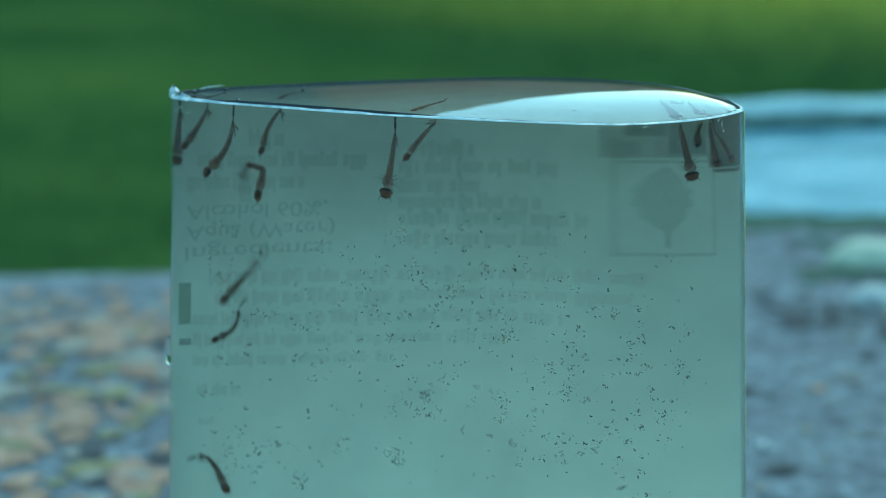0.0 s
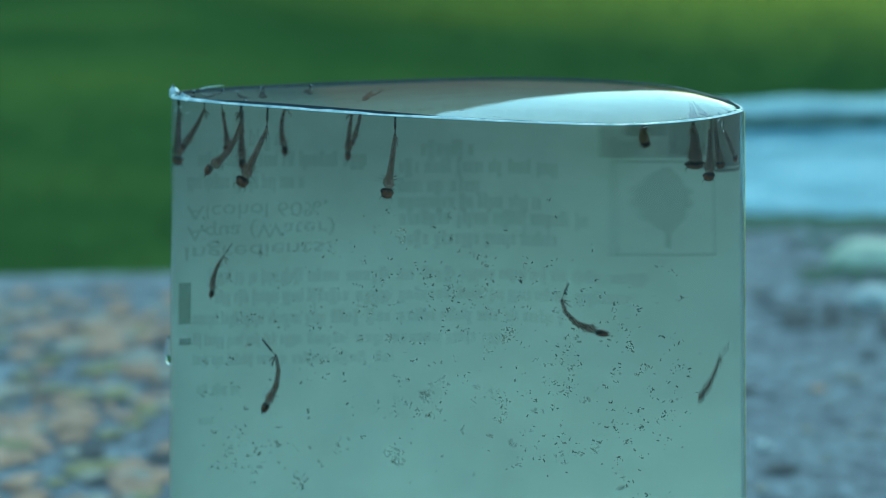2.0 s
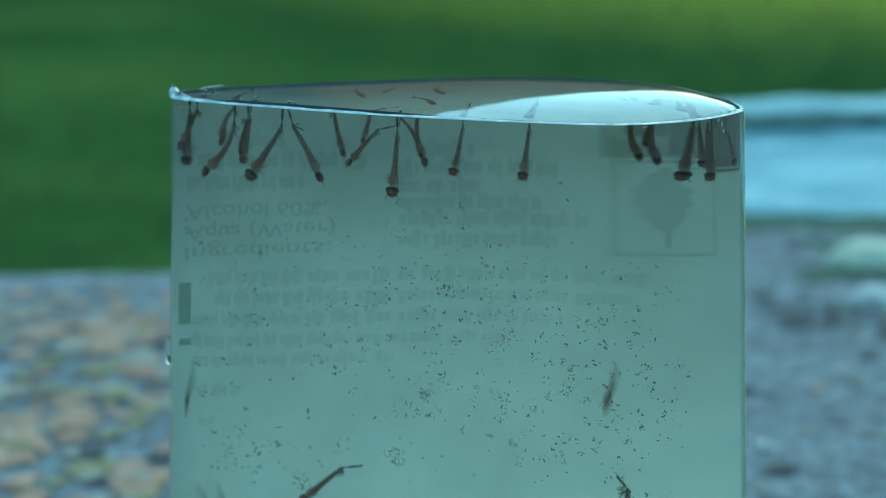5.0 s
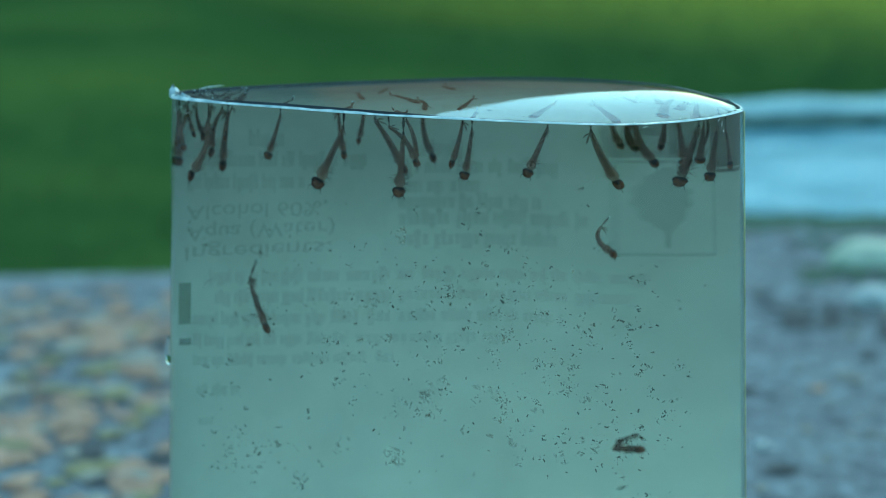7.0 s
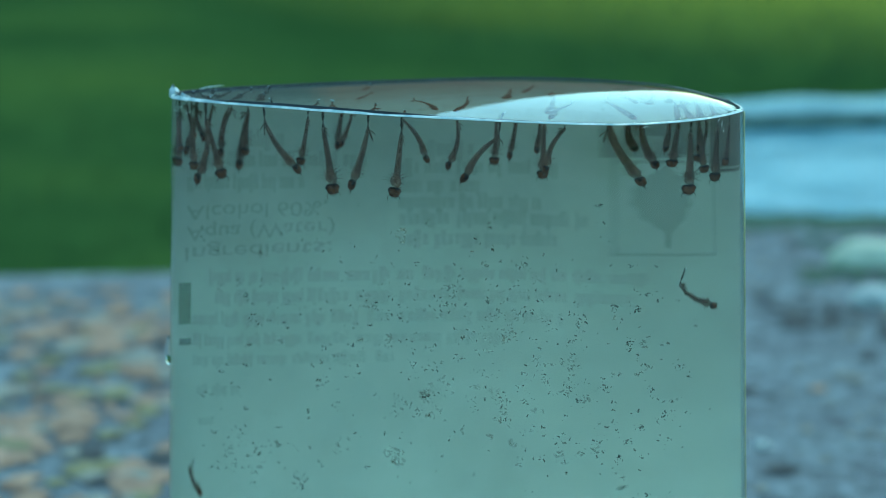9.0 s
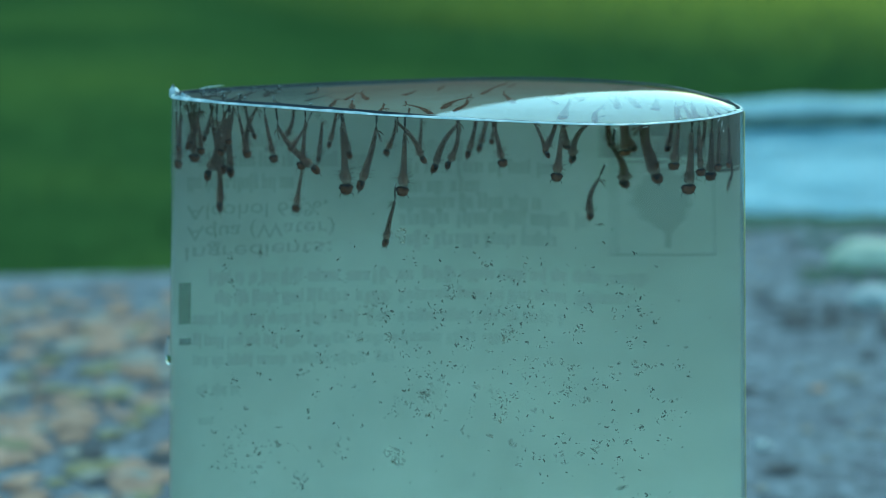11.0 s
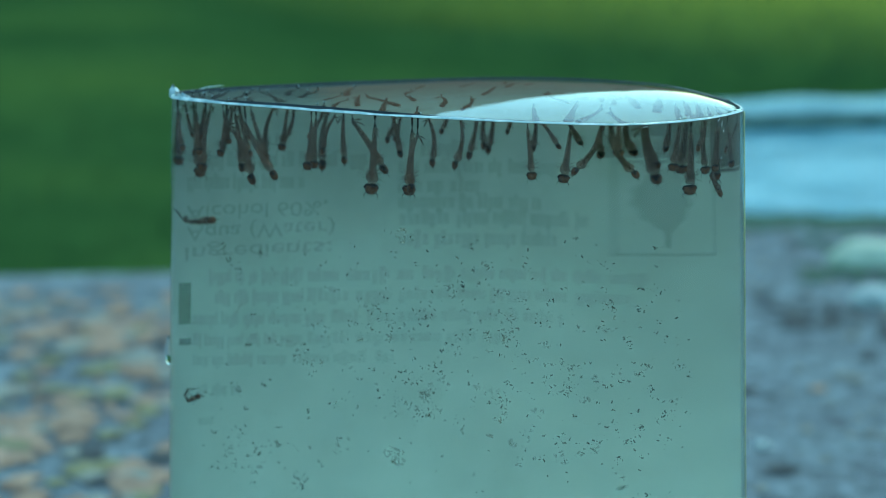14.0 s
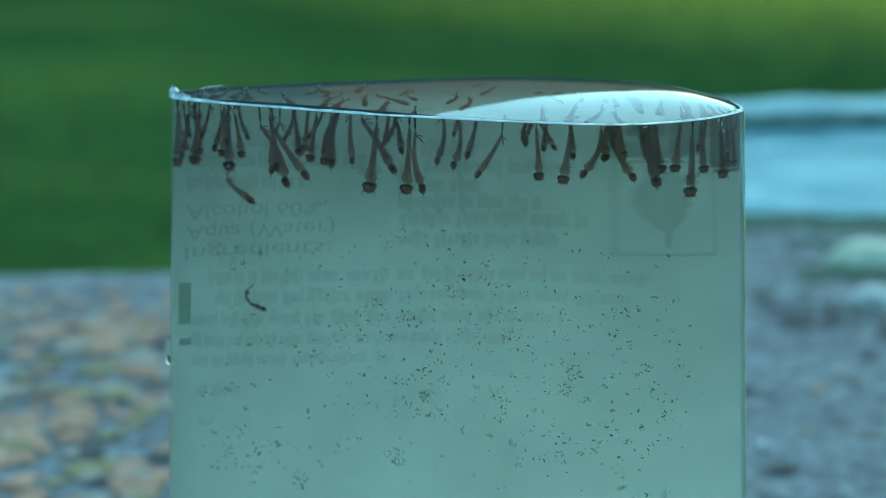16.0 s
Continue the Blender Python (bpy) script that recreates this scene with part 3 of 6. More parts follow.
def make_pebble(x, y, r, flat, mat, label, seed):
    bm = bmesh.new()
    bmesh.ops.create_icosphere(bm, subdivisions=3, radius=1)
    for v in bm.verts:
        k = 1 + 0.22 * noise.noise(v.co * 1.4 + Vector((seed, 0, 0)))
        v.co = Vector((v.co.x * r * k, v.co.y * r * k * 0.9, max(-0.2, v.co.z) * r * flat * k))
    low = min(v.co.z for v in bm.verts)
    bm.transform(Matrix.Translation((0, 0, -low)))
    ob = new("pebble", mesh_of(bm, "pebble", mat))
    ob.location = (x, y, 0.0002)
    return tagged(ob, label, "pebble", group="pebbles on the ledge")


make_pebble(0.1035, 0.268, 0.0102, 0.52, M_PEBBLE_PALE, "pale yellowish rounded pebble on the ledge", 2.0)
make_pebble(0.0955, 0.227, 0.0055, 0.62, M_PEBBLE_WHITE, "small white pebble on the ledge", 5.0)
make_pebble(0.0535, 0.124, 0.0014, 0.7, M_PEBBLE_WHITE, "tiny white pebble on the ledge", 8.0)

# ---------------------------------------------------------------- larvae
SIPHON, BODY = 2.15, 5.3      # lengths in mm
JOINT_REAR, JOINT_MID = 1.35, 2.85     # the body bends at these places, mm from the siphon's base
BULGES = (0.12, 0.5, -0.42, 0.3)       # how far the body is bowed, mm: one build of larva for each


def body_line(bulge, d):
    """A place on the bowed body, d mm from the siphon's base."""
    f = min(1.0, max(0.0, d / BODY))
    return Vector((bulge * math.sin(math.pi * f) * (1.25 - 0.5 * f), 0, -d)) * MM


def make_larva(bulge):
    """A larva that hangs head down: its origin is the base of the siphon, the body points along -z, the eyes along y."""
    root = empty("mosquito_larva")
    root["bulge"] = bulge
    along, side, out = Vector((0, 0, -1)), Vector((0, 1, 0)), Vector((1, 0, 0))
    head = along * BODY * MM
    spine = lambda d: body_line(bulge, d)

    def ringed(d0, d1, r0, r1, shift):
        """A tube of rings from d0 to d1; each segment swells a little."""
        pts, rad = [], []
        n = max(8, int((d1 - d0) * 8))
        for k in range(n + 1):
            d = d0 + (d1 - d0) * k / n
            pts.append(spine(d) - shift)
            rad.append((r0 + (r1 - r0) * k / n) * (0.9 + 0.24 * abs(math.sin(math.pi * d / 0.5)) ** 0.7) * MM)
        rad[0] *= 0.7
        rad[-1] *= 0.7
        return pts, rad

    zero = Vector((0, 0, 0))
    low, mid_at = spine(JOINT_REAR), spine(JOINT_MID)
    # the abdomen in three pieces that bend on one another, each with its stretch of dark gut
    bm = bmesh.new()
    tube(bm, *ringed(JOINT_MID - 0.14, 4.05, 0.285, 0.34, zero), 10)
    front = part("abdomen", bm, M_BODY, root)
    bm = bmesh.new()
    tube(bm, *ringed(JOINT_MID - 0.1, 4.5, 0.15, 0.2, zero), 8)
    part("gut", bm, M_GUT, front, "dark gut line")
    bm = bmesh.new()
    tube(bm, *ringed(JOINT_REAR - 0.14, JOINT_MID + 0.14, 0.235, 0.29, mid_at), 10)
    mid = part("mid_abdomen", bm, M_BODY, root)
    mid.location = mid_at
    bm = bmesh.new()
    tube(bm, *ringed(JOINT_REAR - 0.1, JOINT_MID + 0.1, 0.1, 0.15, mid_at), 8)
    part("gut", bm, M_GUT, mid, "dark gut line")
    bm = bmesh.new()
    tube(bm, *ringed(-0.08, JOINT_REAR + 0.14, 0.165, 0.235, low), 10)
    rear = part("rear_abdomen", bm, M_BODY, root)
    rear.location = low
    bm = bmesh.new()
    tube(bm, *ringed(0, JOINT_REAR + 0.1, 0.06, 0.1, low), 8)
    part("gut", bm, M_GUT, rear, "dark gut line")
    # siphon, turning about its base
    bm = bmesh.new()
    up = -along
    tube(bm, [up * SIPHON * f * MM for f in (-0.06, 0.06, 0.4, 0.85, 0.97, 1.0)], [r * MM for r in (0.08, 0.13, 0.12, 0.095, 0.09, 0.06)], 8)
    for k in range(5):                # flaps of the breathing tip
        a = 2 * math.pi * k / 5
        tube(bm, [up * SIPHON * MM, up * (SIPHON + 0.06) * MM + Vector((0.2 * math.cos(a), 0.2 * math.sin(a), 0)) * MM], [0.06 * MM, 0.015 * MM], 4)
    sip = part("siphon", bm, M_SIPHON, rear, "dark breathing tube")
    sip.location = -low
    sip.data.materials.append(M_RIM)               # half the flaps are white: glints at the water surface put into their colour
    for f in sip.data.polygons:
        if f.center.z > (SIPHON + 0.01) * MM and f.center.x > 0:
            f.material_index = 1
    bm = bmesh.new()
    for k, (sx, sy, ln) in enumerate(((0.8, 0.35, 0.8), (0.85, -0.35, 0.75), (0.5, 0.3, 1.05), (0.55, -0.25, 1.1))):
        d = (out * sx + side * sy + along * (0.15 + 0.5 * (k > 1))).normalized()
        o = out * 0.1 * MM - low
        tube(bm, [o, o + d * ln * 0.5 * MM, o + d * ln * MM + along * 0.12 * MM], [0.04 * MM, 0.065 * MM, 0.012 * MM], 5)
    part("tail_fan", bm, M_TUFT, rear, "thin tail gills")
    # thorax
    bm = bmesh.new()
    tube(bm, [spine(d) for d in (3.7, 3.86, 4.06, 4.32, 4.58, 4.78)], [r * MM for r in (0.24, 0.33, 0.42, 0.45, 0.38, 0.25)], 12, 1.2)
    part("thorax", bm, M_THORAX, root, "paler swollen thorax")
    rng = random.Random(4)
    bm = bmesh.new()
    for k in range(34):
        sgn = 1 if k % 2 else -1
        o = spine(3.8 + 0.85 * rng.random())
        d = (side * sgn * rng.uniform(0.6, 1) + out * rng.uniform(-0.9, 0.9) - along * rng.uniform(-0.5, 0.5)).normalized()
        tube(bm, [o + d * 0.36 * MM, o + d * rng.uniform(0.8, 1.35) * MM], [0.02 * MM, 0.006 * MM], 3)
    for k in range(12):
        o = spine(JOINT_MID + 1.0 * rng.random())
        d = (side * rng.choice((-1, 1)) + out * rng.uniform(-1, 1) + along * rng.uniform(-0.4, 0.4)).normalized()
        tube(bm, [o + d * 0.2 * MM, o + d * rng.uniform(0.45, 0.75) * MM], [0.016 * MM, 0.005 * MM], 3)
    part("bristles", bm, M_TUFT, root, "fine side bristles")
    # head, broad between the eyes, with a dark collar and feelers
    bm = bmesh.new()
    tube(bm, [head + along * d * MM for d in (-0.46, -0.4, -0.24, 0.0, 0.22, 0.38, 0.44)], [r * MM for r in (0.2, 0.33, 0.39, 0.385, 0.34, 0.26, 0.14)], 14, 1.5)
    hd = part("head", bm, M_HEAD, root, "orange-brown head")
    bm = bmesh.new()
    tube(bm, [head + along * d * MM for d in (-0.5, -0.43, -0.3)], [r * MM for r in (0.2, 0.335, 0.385)], 14, 1.52)
    part("collar", bm, M_EYE, hd, "black neck collar")
    for sgn in (-1, 1):
        bm = bmesh.new()
        bmesh.ops.create_uvsphere(bm, u_segments=9, v_segments=6, radius=0.17 * MM,
                                  matrix=Matrix.Translation(head - along * 0.16 * MM + side * sgn * 0.5 * MM))
        part("eye", bm, M_EYE, hd, "black eye")
        bm = bmesh.new()
        tube(bm, [head + along * 0.2 * MM + side * sgn * 0.36 * MM, head + along * 0.5 * MM + side * sgn * 0.6 * MM,
                  head + along * 0.85 * MM + side * sgn * 0.55 * MM], [0.04 * MM, 0.032 * MM, 0.012 * MM], 5)
        part("feeler", bm, M_TUFT, hd)
    bm = bmesh.new()
    for k in range(9):
        f = (k - 4) / 4
        tube(bm, [head + along * 0.36 * MM + side * f * 0.25 * MM, head + along * (0.62 - 0.1 * f * f) * MM + side * f * 0.34 * MM], [0.028 * MM, 0.01 * MM], 3)
    part("mouth_brush", bm, M_TUFT, hd)
    return tagged(root, "brown mosquito larva with dark siphon in the water", "larva", group="larvae in the water")


LARVA_SIZES = [0.86, 1.1, 0.88, 1.03, 0.82, 0.9, 0.72, 0.72, 0.78, 0.95, 1.05, 1.14, 1, 0.8, 1.06, 0.88, 0.82, 0.8, 0.8, 0.66, 0.66, 0.78, 0.95, 0.82, 0.8, 1, 1.05, 0.72, 0.8, 0.78, 1.05, 0.9, 0.8, 0.8, 0.75, 0.95, 0.9, 0.8, 0.85, 0.78, 0.56, 0.6, 0.7, 0.7, 0.8, 1.01, 0.59, 0.7, 0.67, 0.61, 0.8, 0.59, 0.72, 0.6, 0.6, 0.8, 0.75, 0.7, 0.55, 0.58, 0.66, 0.66, 0.57, 0.67, 0.62, 0.7, 0.63, 0.59, 0.59, 0.62]


def at(x, y, z, rx, ry, rz):
    return pose(x * MM, y * MM, z * MM, rx, ry, rz)


def place_larvae():
    firsts = [make_larva(b) for b in BULGES]
    made = []
    for k in range(len(LARVA_SIZES)):
        made.append(firsts[k] if k < len(firsts) else copy_thing(firsts[(k * 7 + k // 5) % len(firsts)], Matrix.Identity(4)))
    for ob, size in zip(made, LARVA_SIZES):
        ob.scale = (size, size, size)
        if size > 1.0:
            ob["label"] = "large brown mosquito larva hanging under the water surface"
        elif size < 0.76:
            ob["label"] = "small young brown mosquito larva in the water"
    return made


larvae = place_larvae()


def tail(larva, bends):
    """Keys the two rear pieces of the body and the siphon. bends: seconds and degrees of bend while it swims; at its other rows it hangs, with the siphon upright."""
    mid = next(o for o in larva.children if o.name.startswith("mid_abdomen"))
    rear = next(o for o in larva.children if o.name.startswith("rear_abdomen"))
    siphon = next(o for o in rear.children if o.name.startswith("siphon"))
    low, mid_at = body_line(larva["bulge"], JOINT_REAR), body_line(larva["bulge"], JOINT_MID)
    keys = larva.animation_data
    curves = [c for c in keys.action.layers[0].strips[0].channelbag(keys.action_slot).fcurves if c.data_path == "rotation_quaternion"]
    times = sorted({round((p.co.x - 1) / FPS, 3) for p in curves[0].keyframe_points})
    mid_rows, rear_rows, siphon_rows = [], [], []

    def row(t, phi, turn):
        half_turn = pose(0, 0, 0, 0, phi * 0.5, 0)
        bent = Matrix.Translation(mid_at) @ half_turn
        mid_rows.append((t, bent))
        rear_rows.append((t, bent @ Matrix.Translation(low - mid_at) @ half_turn))
        siphon_rows.append((t, Matrix.Translation(-low) @ turn.to_matrix().to_4x4()))

    swimming = {min(times, key=lambda k: abs(k - t)): d for t, d in bends.items()}
    for k, t in enumerate(times):
        if t in swimming:
            phi = swimming[t]
            row(t, phi, Euler((0, radians(15 + 0.3 * phi), 0)).to_quaternion())
        else:
            spin = [0.0] * 4
            for c in curves:
                spin[c.array_index] = c.evaluate(frame(t))
            q = Matrix.Rotation(0, 3, 'X').to_quaternion()
            q[:] = spin
            up = q.inverted() @ Vector((0, 0, 1))
            row(t, 0, Vector((0, 0, 1)).rotation_difference(up.lerp(Vector((0, 0, 1)), 0.15).normalized()))
        # lashing strokes between two swimming rows
        if k + 1 < len(times) and 0.2 < times[k + 1] - t < 0.9 and (t in swimming or times[k + 1] in swimming):
            n = max(2, int((times[k + 1] - t) / 0.12))
            for j in range(1, n):
                d = 64 if j % 2 else -58
                row(t + (times[k + 1] - t) * j / n, d, Euler((0, radians(0.45 * d), 0)).to_quaternion())
    walk(mid, mid_rows)
    walk(rear, rear_rows)
    walk(siphon, siphon_rows)


# ---------------------------------------------------------------- drifting specks
def make_specks(count, seed, x0, x1, z0, z1, near, far, centre, coarse=1.0, mat=M_SPECK, apart=0.45):
    rng = random.Random(seed)
    verts, faces = [], []
    x = z = 0.0
    while len(faces) < count * 8:
        if rng.random() < apart or not verts:
            x = rng.gauss((x0 + x1) / 2, (x1 - x0) / 3.0) * MM
            z = rng.gauss((z0 + z1) / 2, (z1 - z0) / 3.0) * MM
            share = near + (far - near) * rng.random() ** 1.6
        else:                                     # another grain of the same clump
            x, z = x + rng.gauss(0, 0.3) * MM, z + rng.gauss(0, 0.25) * MM
        if not (-0.024 < x < 0.023 and 0.025 < z < 0.066):
            x, z = (x0 + x1) / 2 * MM, (z0 + z1) / 2 * MM
            continue
        _, lo, hi = share_across(x, 0)
        y = lo + (hi - lo) * share
        r = rng.choice((0.04, 0.05, 0.06, 0.07, 0.09, 0.11, 0.15)) * coarse * MM
        long, thin, turn = r * rng.uniform(0.8, 1.6), r * rng.uniform(0.7, 1.1), rng.uniform(0, math.pi)
        ca, sa = math.cos(turn), math.sin(turn)
        k = len(verts)
        for u, v, w in ((1, 0.3, 0), (-1, -0.2, 0), (0.3, 0, 1), (-0.2, 0.2, -1), (0.45, 1, 0), (-0.4, -1, 0)):
            u, v, w = u * long * rng.uniform(0.8, 1.15), v * thin * rng.uniform(0.8, 1.2), w * thin
            verts.append((x + ca * u - sa * v - centre[0], y + w - centre[1], z + sa * u + ca * v - centre[2]))
        faces += [(k + a, k + b, k + c) for a, b, c in ((0, 2, 4), (2, 1, 4), (1, 3, 4), (3, 0, 4), (2, 0, 5), (1, 2, 5), (3, 1, 5), (0, 3, 5))]
    me = bpy.data.meshes.new("debris_specks")
    me.from_pydata(verts, [], faces)
    me.materials.append(mat)
    ob = new("debris_specks", me)
    ob.location = centre
    return tagged(ob, "dark specks of debris suspended in the water", "debris", kind="stuff")


CENTRE = (0.002, 0.0, 0.05)
make_specks(150, 31, 8, 21, 40, 51, 0.03, 0.1, CENTRE)
make_specks(30, 33, -20, 22, 32, 44, 0.45, 0.85, CENTRE, 1.6)
make_specks(70, 34, 17, 25, 36, 58, 0.1, 0.45, CENTRE)
make_specks(330, 35, -4, 20, 42, 58, 0.05, 0.25, CENTRE, 1.3, M_FLOC, 0.1)
make_specks(300, 36, -24, 24, 28, 62, 0.2, 0.8, CENTRE, 1.6, M_FLOC, 0.12)
make_specks(64, 37, -14, 22, 42, 60, 0.03, 0.16, CENTRE, 0.7, M_GRAIN, 0.8)
make_specks(24, 38, -25, -16, 34, 46, 0.05, 0.2, CENTRE, 0.75, M_GRAIN, 0.8)
make_specks(90, 32, -26, -17, 34, 44, 0.1, 0.4, CENTRE)
specks = [make_specks(150, 40 + k, x0, x1, z0, z1, n_, f_, CENTRE)
          for k, (x0, x1, z0, z1, n_, f_) in enumerate(((-12, 4, 49, 60, 0.07, 0.28), (-2, 14, 50, 63, 0.07, 0.3), (6, 24, 45, 62, 0.09, 0.3),
                                                      (-20, 0, 47, 61, 0.1, 0.5), (-12, 24, 48, 64, 0.3, 0.8), (-18, 22, 42, 58, 0.1, 0.6)))]


def motions():
    walk(larvae[0], [(0, at(-22.3, 9.4, 73.2, -19, 34, 0)), (0.5, at(-22.3, 9.4, 73.2, -8, 30, 0)), (1, at(-22.4, 9.1, 73.2, -3, 27, 0)), (1.5, at(-22.9, 9.1, 73.2, -14, 25, 0)), (2, at(-22.6, 9.3, 73.2, -9, 30, 0)), (2.5, at(-23.1, 9.1, 73.2, -14, 25, 0)), (3, at(-22.9, 9.1, 73.2, -19, 29, 0)), (3.5, at(-23.1, 9.1, 73.2, -23, 27, 0)), (4, at(-23.1, 9.0, 73.2, -21, 28, 0)), (6.5, at(-24.1, 8.6, 73.2, -40, 34, 0)), (7.5, at(-24.3, 8.5, 73.2, -37, 29, 0)), (8, at(-24.1, 8.6, 73.2, -32, 28, 0)), (8.5, at(-23.6, 8.8, 73.2, -32, 21, 0)), (9, at(-23.3, 9.0, 73.2, -22, 19, 0)), (11.5, at(-23.1, 9.1, 73.2, -37, 24, 0)), (12.5, at(-23.1, 9.1, 73.2, -37, 24, 0)), (13, at(-23.6, 8.8, 73.2, -36, 26, 0)), (13.5, at(-23.3, 9.0, 73.2, -12, 17, 0)), (14, at(-22.6, 9.3, 73.2, 1, 12, 0)), (14.5, at(-23.3, 6.6, 73.2, -6, 12, 0)), (15, at(-23.8, 7.5, 73.2, -5, 13, 0)), (16, at(-24.3, 7.5, 73.2, -5, 12, 0))])
    tail(larvae[0], {})
    walk(larvae[1], [(0, at(-20.2, 1.3, 72.7, 11, 30, 0)), (0.5, at(-20.1, 1.0, 72.7, 9, 32, 0)), (1, at(-19.9, 0.9, 72.7, 6, 33, 0)), (2, at(-19.5, 0.7, 72.7, 7, 37, 0)), (2.5, at(-19.8, 0.9, 72.7, 6, 35, 0)), (3, at(-19.9, 0.9, 72.7, 6, 35, 0)), (4, at(-19.4, 1.4, 72.7, 3, 39, 0)), (6.5, at(-22.2, 1.7, 72.7, 6, 22, 0)), (7, at(-22.8, 2.1, 72.7, 6, 21, 0)), (7.5, at(-23.0, 2.7, 72.7, 8, 19, 0)), (8.5, at(-23.0, 2.7, 72.7, 8, 19, 0)), (9, at(-23.0, 2.7, 72.7, 1, 11, 0)), (11.5, at(-21.6, 4.4, 72.7, 11, 10, 0)), (12, at(-21.6, 4.9, 72.7, 10, 7, 0)), (12.5, at(-21.3, 4.3, 72.7, 8, 4, 0)), (13, at(-21.2, 2.6, 72.7, -3, -10, 0)), (13.5, at(-21.0, 1.1, 72.7, -8, -19, 0)), (14, at(-20.8, 0.5, 72.7, -9, -25, 0)), (14.5, at(-19.7, -0.1, 72.7, -9, -25, 0)), (15, at(-18.7, -0.7, 72.7, -9, -26, 0)), (16, at(-17.4, -1.3, 72.7, -9, -26, 0))])
    tail(larvae[1], {})
    walk(larvae[2], [(0, at(-14.4, 10.0, 73.2, -4, 28, 0)), (0.5, at(-14.5, 10.0, 73.2, -4, 28, 0)), (1, at(-15.5, 10.9, 73.2, -5, 23, 0)), (1.5, at(-15.4, 11.0, 73.2, -5, 20, 0)), (2, at(-13.7, 12.3, 73.2, 13, 0, 0)), (2.5, at(-13.6, 12.3, 73.2, 13, 1, 0)), (3, at(-15.3, 11.8, 73.2, 10, 10, 0)), (4, at(-17.9, 11.0, 73.2, -46, 28, 0)), (6.5, at(-20.7, 10.0, 73.2, -34, 22, 0)), (7.5, at(-20.7, 10.0, 73.2, 3, 14, 0)), (8, at(-20.1, 10.2, 73.2, 4, 14, 0)), (8.5, at(-19.7, 10.3, 73.2, 4, 14, 0)), (9, at(-19.7, 10.3, 73.2, 3, 15, 0)), (11.5, at(-16.6, 11.4, 73.2, 6, 16, 0)), (12, at(-16.9, 11.3, 73.2, 6, 14, 0)), (12.5, at(-17.2, 11.2, 73.2, 6, 14, 0)), (13.5, at(-15.3, 11.8, 73.2, 5, 12, 0)), (14, at(-15.0, 11.9, 73.2, 7, 12, 0)), (14.5, at(-17.4, 5.1, 73.2, -6, 15, 0)), (15, at(-16.6, 7.3, 73.2, -6, 12, 0)), (16, at(-15.4, -1.5, 73.2, -6, 12, 0))])
    tail(larvae[2], {})
    walk(larvae[3], [(0, at(-4.3, -7.5, 72.8, -10, -3, -89)), (1, at(-4.3, -7.5, 72.8, -9, -3, -89)), (2, at(-4.3, -7.5, 72.8, -9, -3, -89)), (2.5, at(-4.0, -6.9, 72.8, -11, -5, -89)), (3, at(-3.7, -7.0, 72.8, -13, -7, -89)), (3.5, at(-3.9, -4.9, 72.8, -7, 1, -90)), (4, at(-4.0, -5.5, 72.8, -7, 0, -90)), (6.5, at(-3.6, -6.4, 72.8, -4, -1, -90)), (7, at(-3.4, -6.4, 72.8, -5, -1, -90)), (8, at(-3.6, -6.4, 72.8, -6, -2, -90)), (9, at(-3.6, -6.4, 72.8, -8, -7, -89)), (11.5, at(-3.0, -5.2, 72.8, -3, -8, -90)), (12, at(-2.9, -5.9, 72.8, -6, -7, -89)), (12.5, at(-2.9, -5.2, 72.8, -3, -5, -90)), (13, at(-3.0, -5.9, 72.8, -3, -8, -90)), (13.5, at(-2.8, -5.9, 72.8, -3, -8, -90)), (14, at(-2.4, -4.6, 72.8, -4, -8, -90)), (14.5, at(-2.1, -4.0, 72.8, -4, -5, -90)), (15, at(-2.2, -4.7, 72.8, -2, -6, -90)), (16, at(-2.6, -3.9, 72.8, -4, -7, -90))])
    tail(larvae[3], {})
    walk(larvae[4], [(0, at(0.2, -0.2, 73.3, 2, -40, -180)), (0.5, at(-1.3, -1.4, 73.3, 2, -43, 180)), (1, at(-3.0, -3.8, 73.3, 1, -50, -180)), (1.5, at(-5.0, 5.1, 73.3, 5, -24, -180)), (2, at(-7.2, 7.6, 73.3, 1, -6, -180)), (2.5, at(-9.7, 7.0, 73.3, 1, 2, 180)), (3, at(-11.7, 6.1, 73.3, 8, 9, -180)), (3.5, at(-12.4, -0.3, 73.3, 9, 34, -180)), (4, at(-11.0, 5.5, 73.3, 7, 12, -180)), (6.5, at(-8.2, 10.9, 73.3, -3, 11, 180)), (7, at(-8.5, 8.1, 73.3, -2, 7, -180)), (7.5, at(-5.3, 13.7, 73.3, -8, 9, -180)), (8, at(-6.6, 14.0, 73.3, -7, -2, 180)), (8.5, at(-6.9, 13.3, 73.3, -8, -8, 180)), (9, at(-7.5, 13.8, 73.3, -16, -7, 180)), (11.5, at(-8.6, 6.4, 73.3, 6, 14, -180)), (12, at(-11.1, 5.0, 73.3, 8, 18, -180)), (12.5, at(-9.8, 3.2, 73.3, 8, 19, -180)), (13, at(-9.5, 3.2, 73.3, 8, 19, -180)), (13.5, at(-8.1, 9.2, 73.3, -2, 17, 180)), (14, at(-8.3, 4.7, 73.3, 7, 0, -180)), (15, at(-8.2, 4.7, 73.3, 7, 0, -180)), (16, at(-7.6, 4.7, 73.3, 7, 1, -180))])
    tail(larvae[4], {})
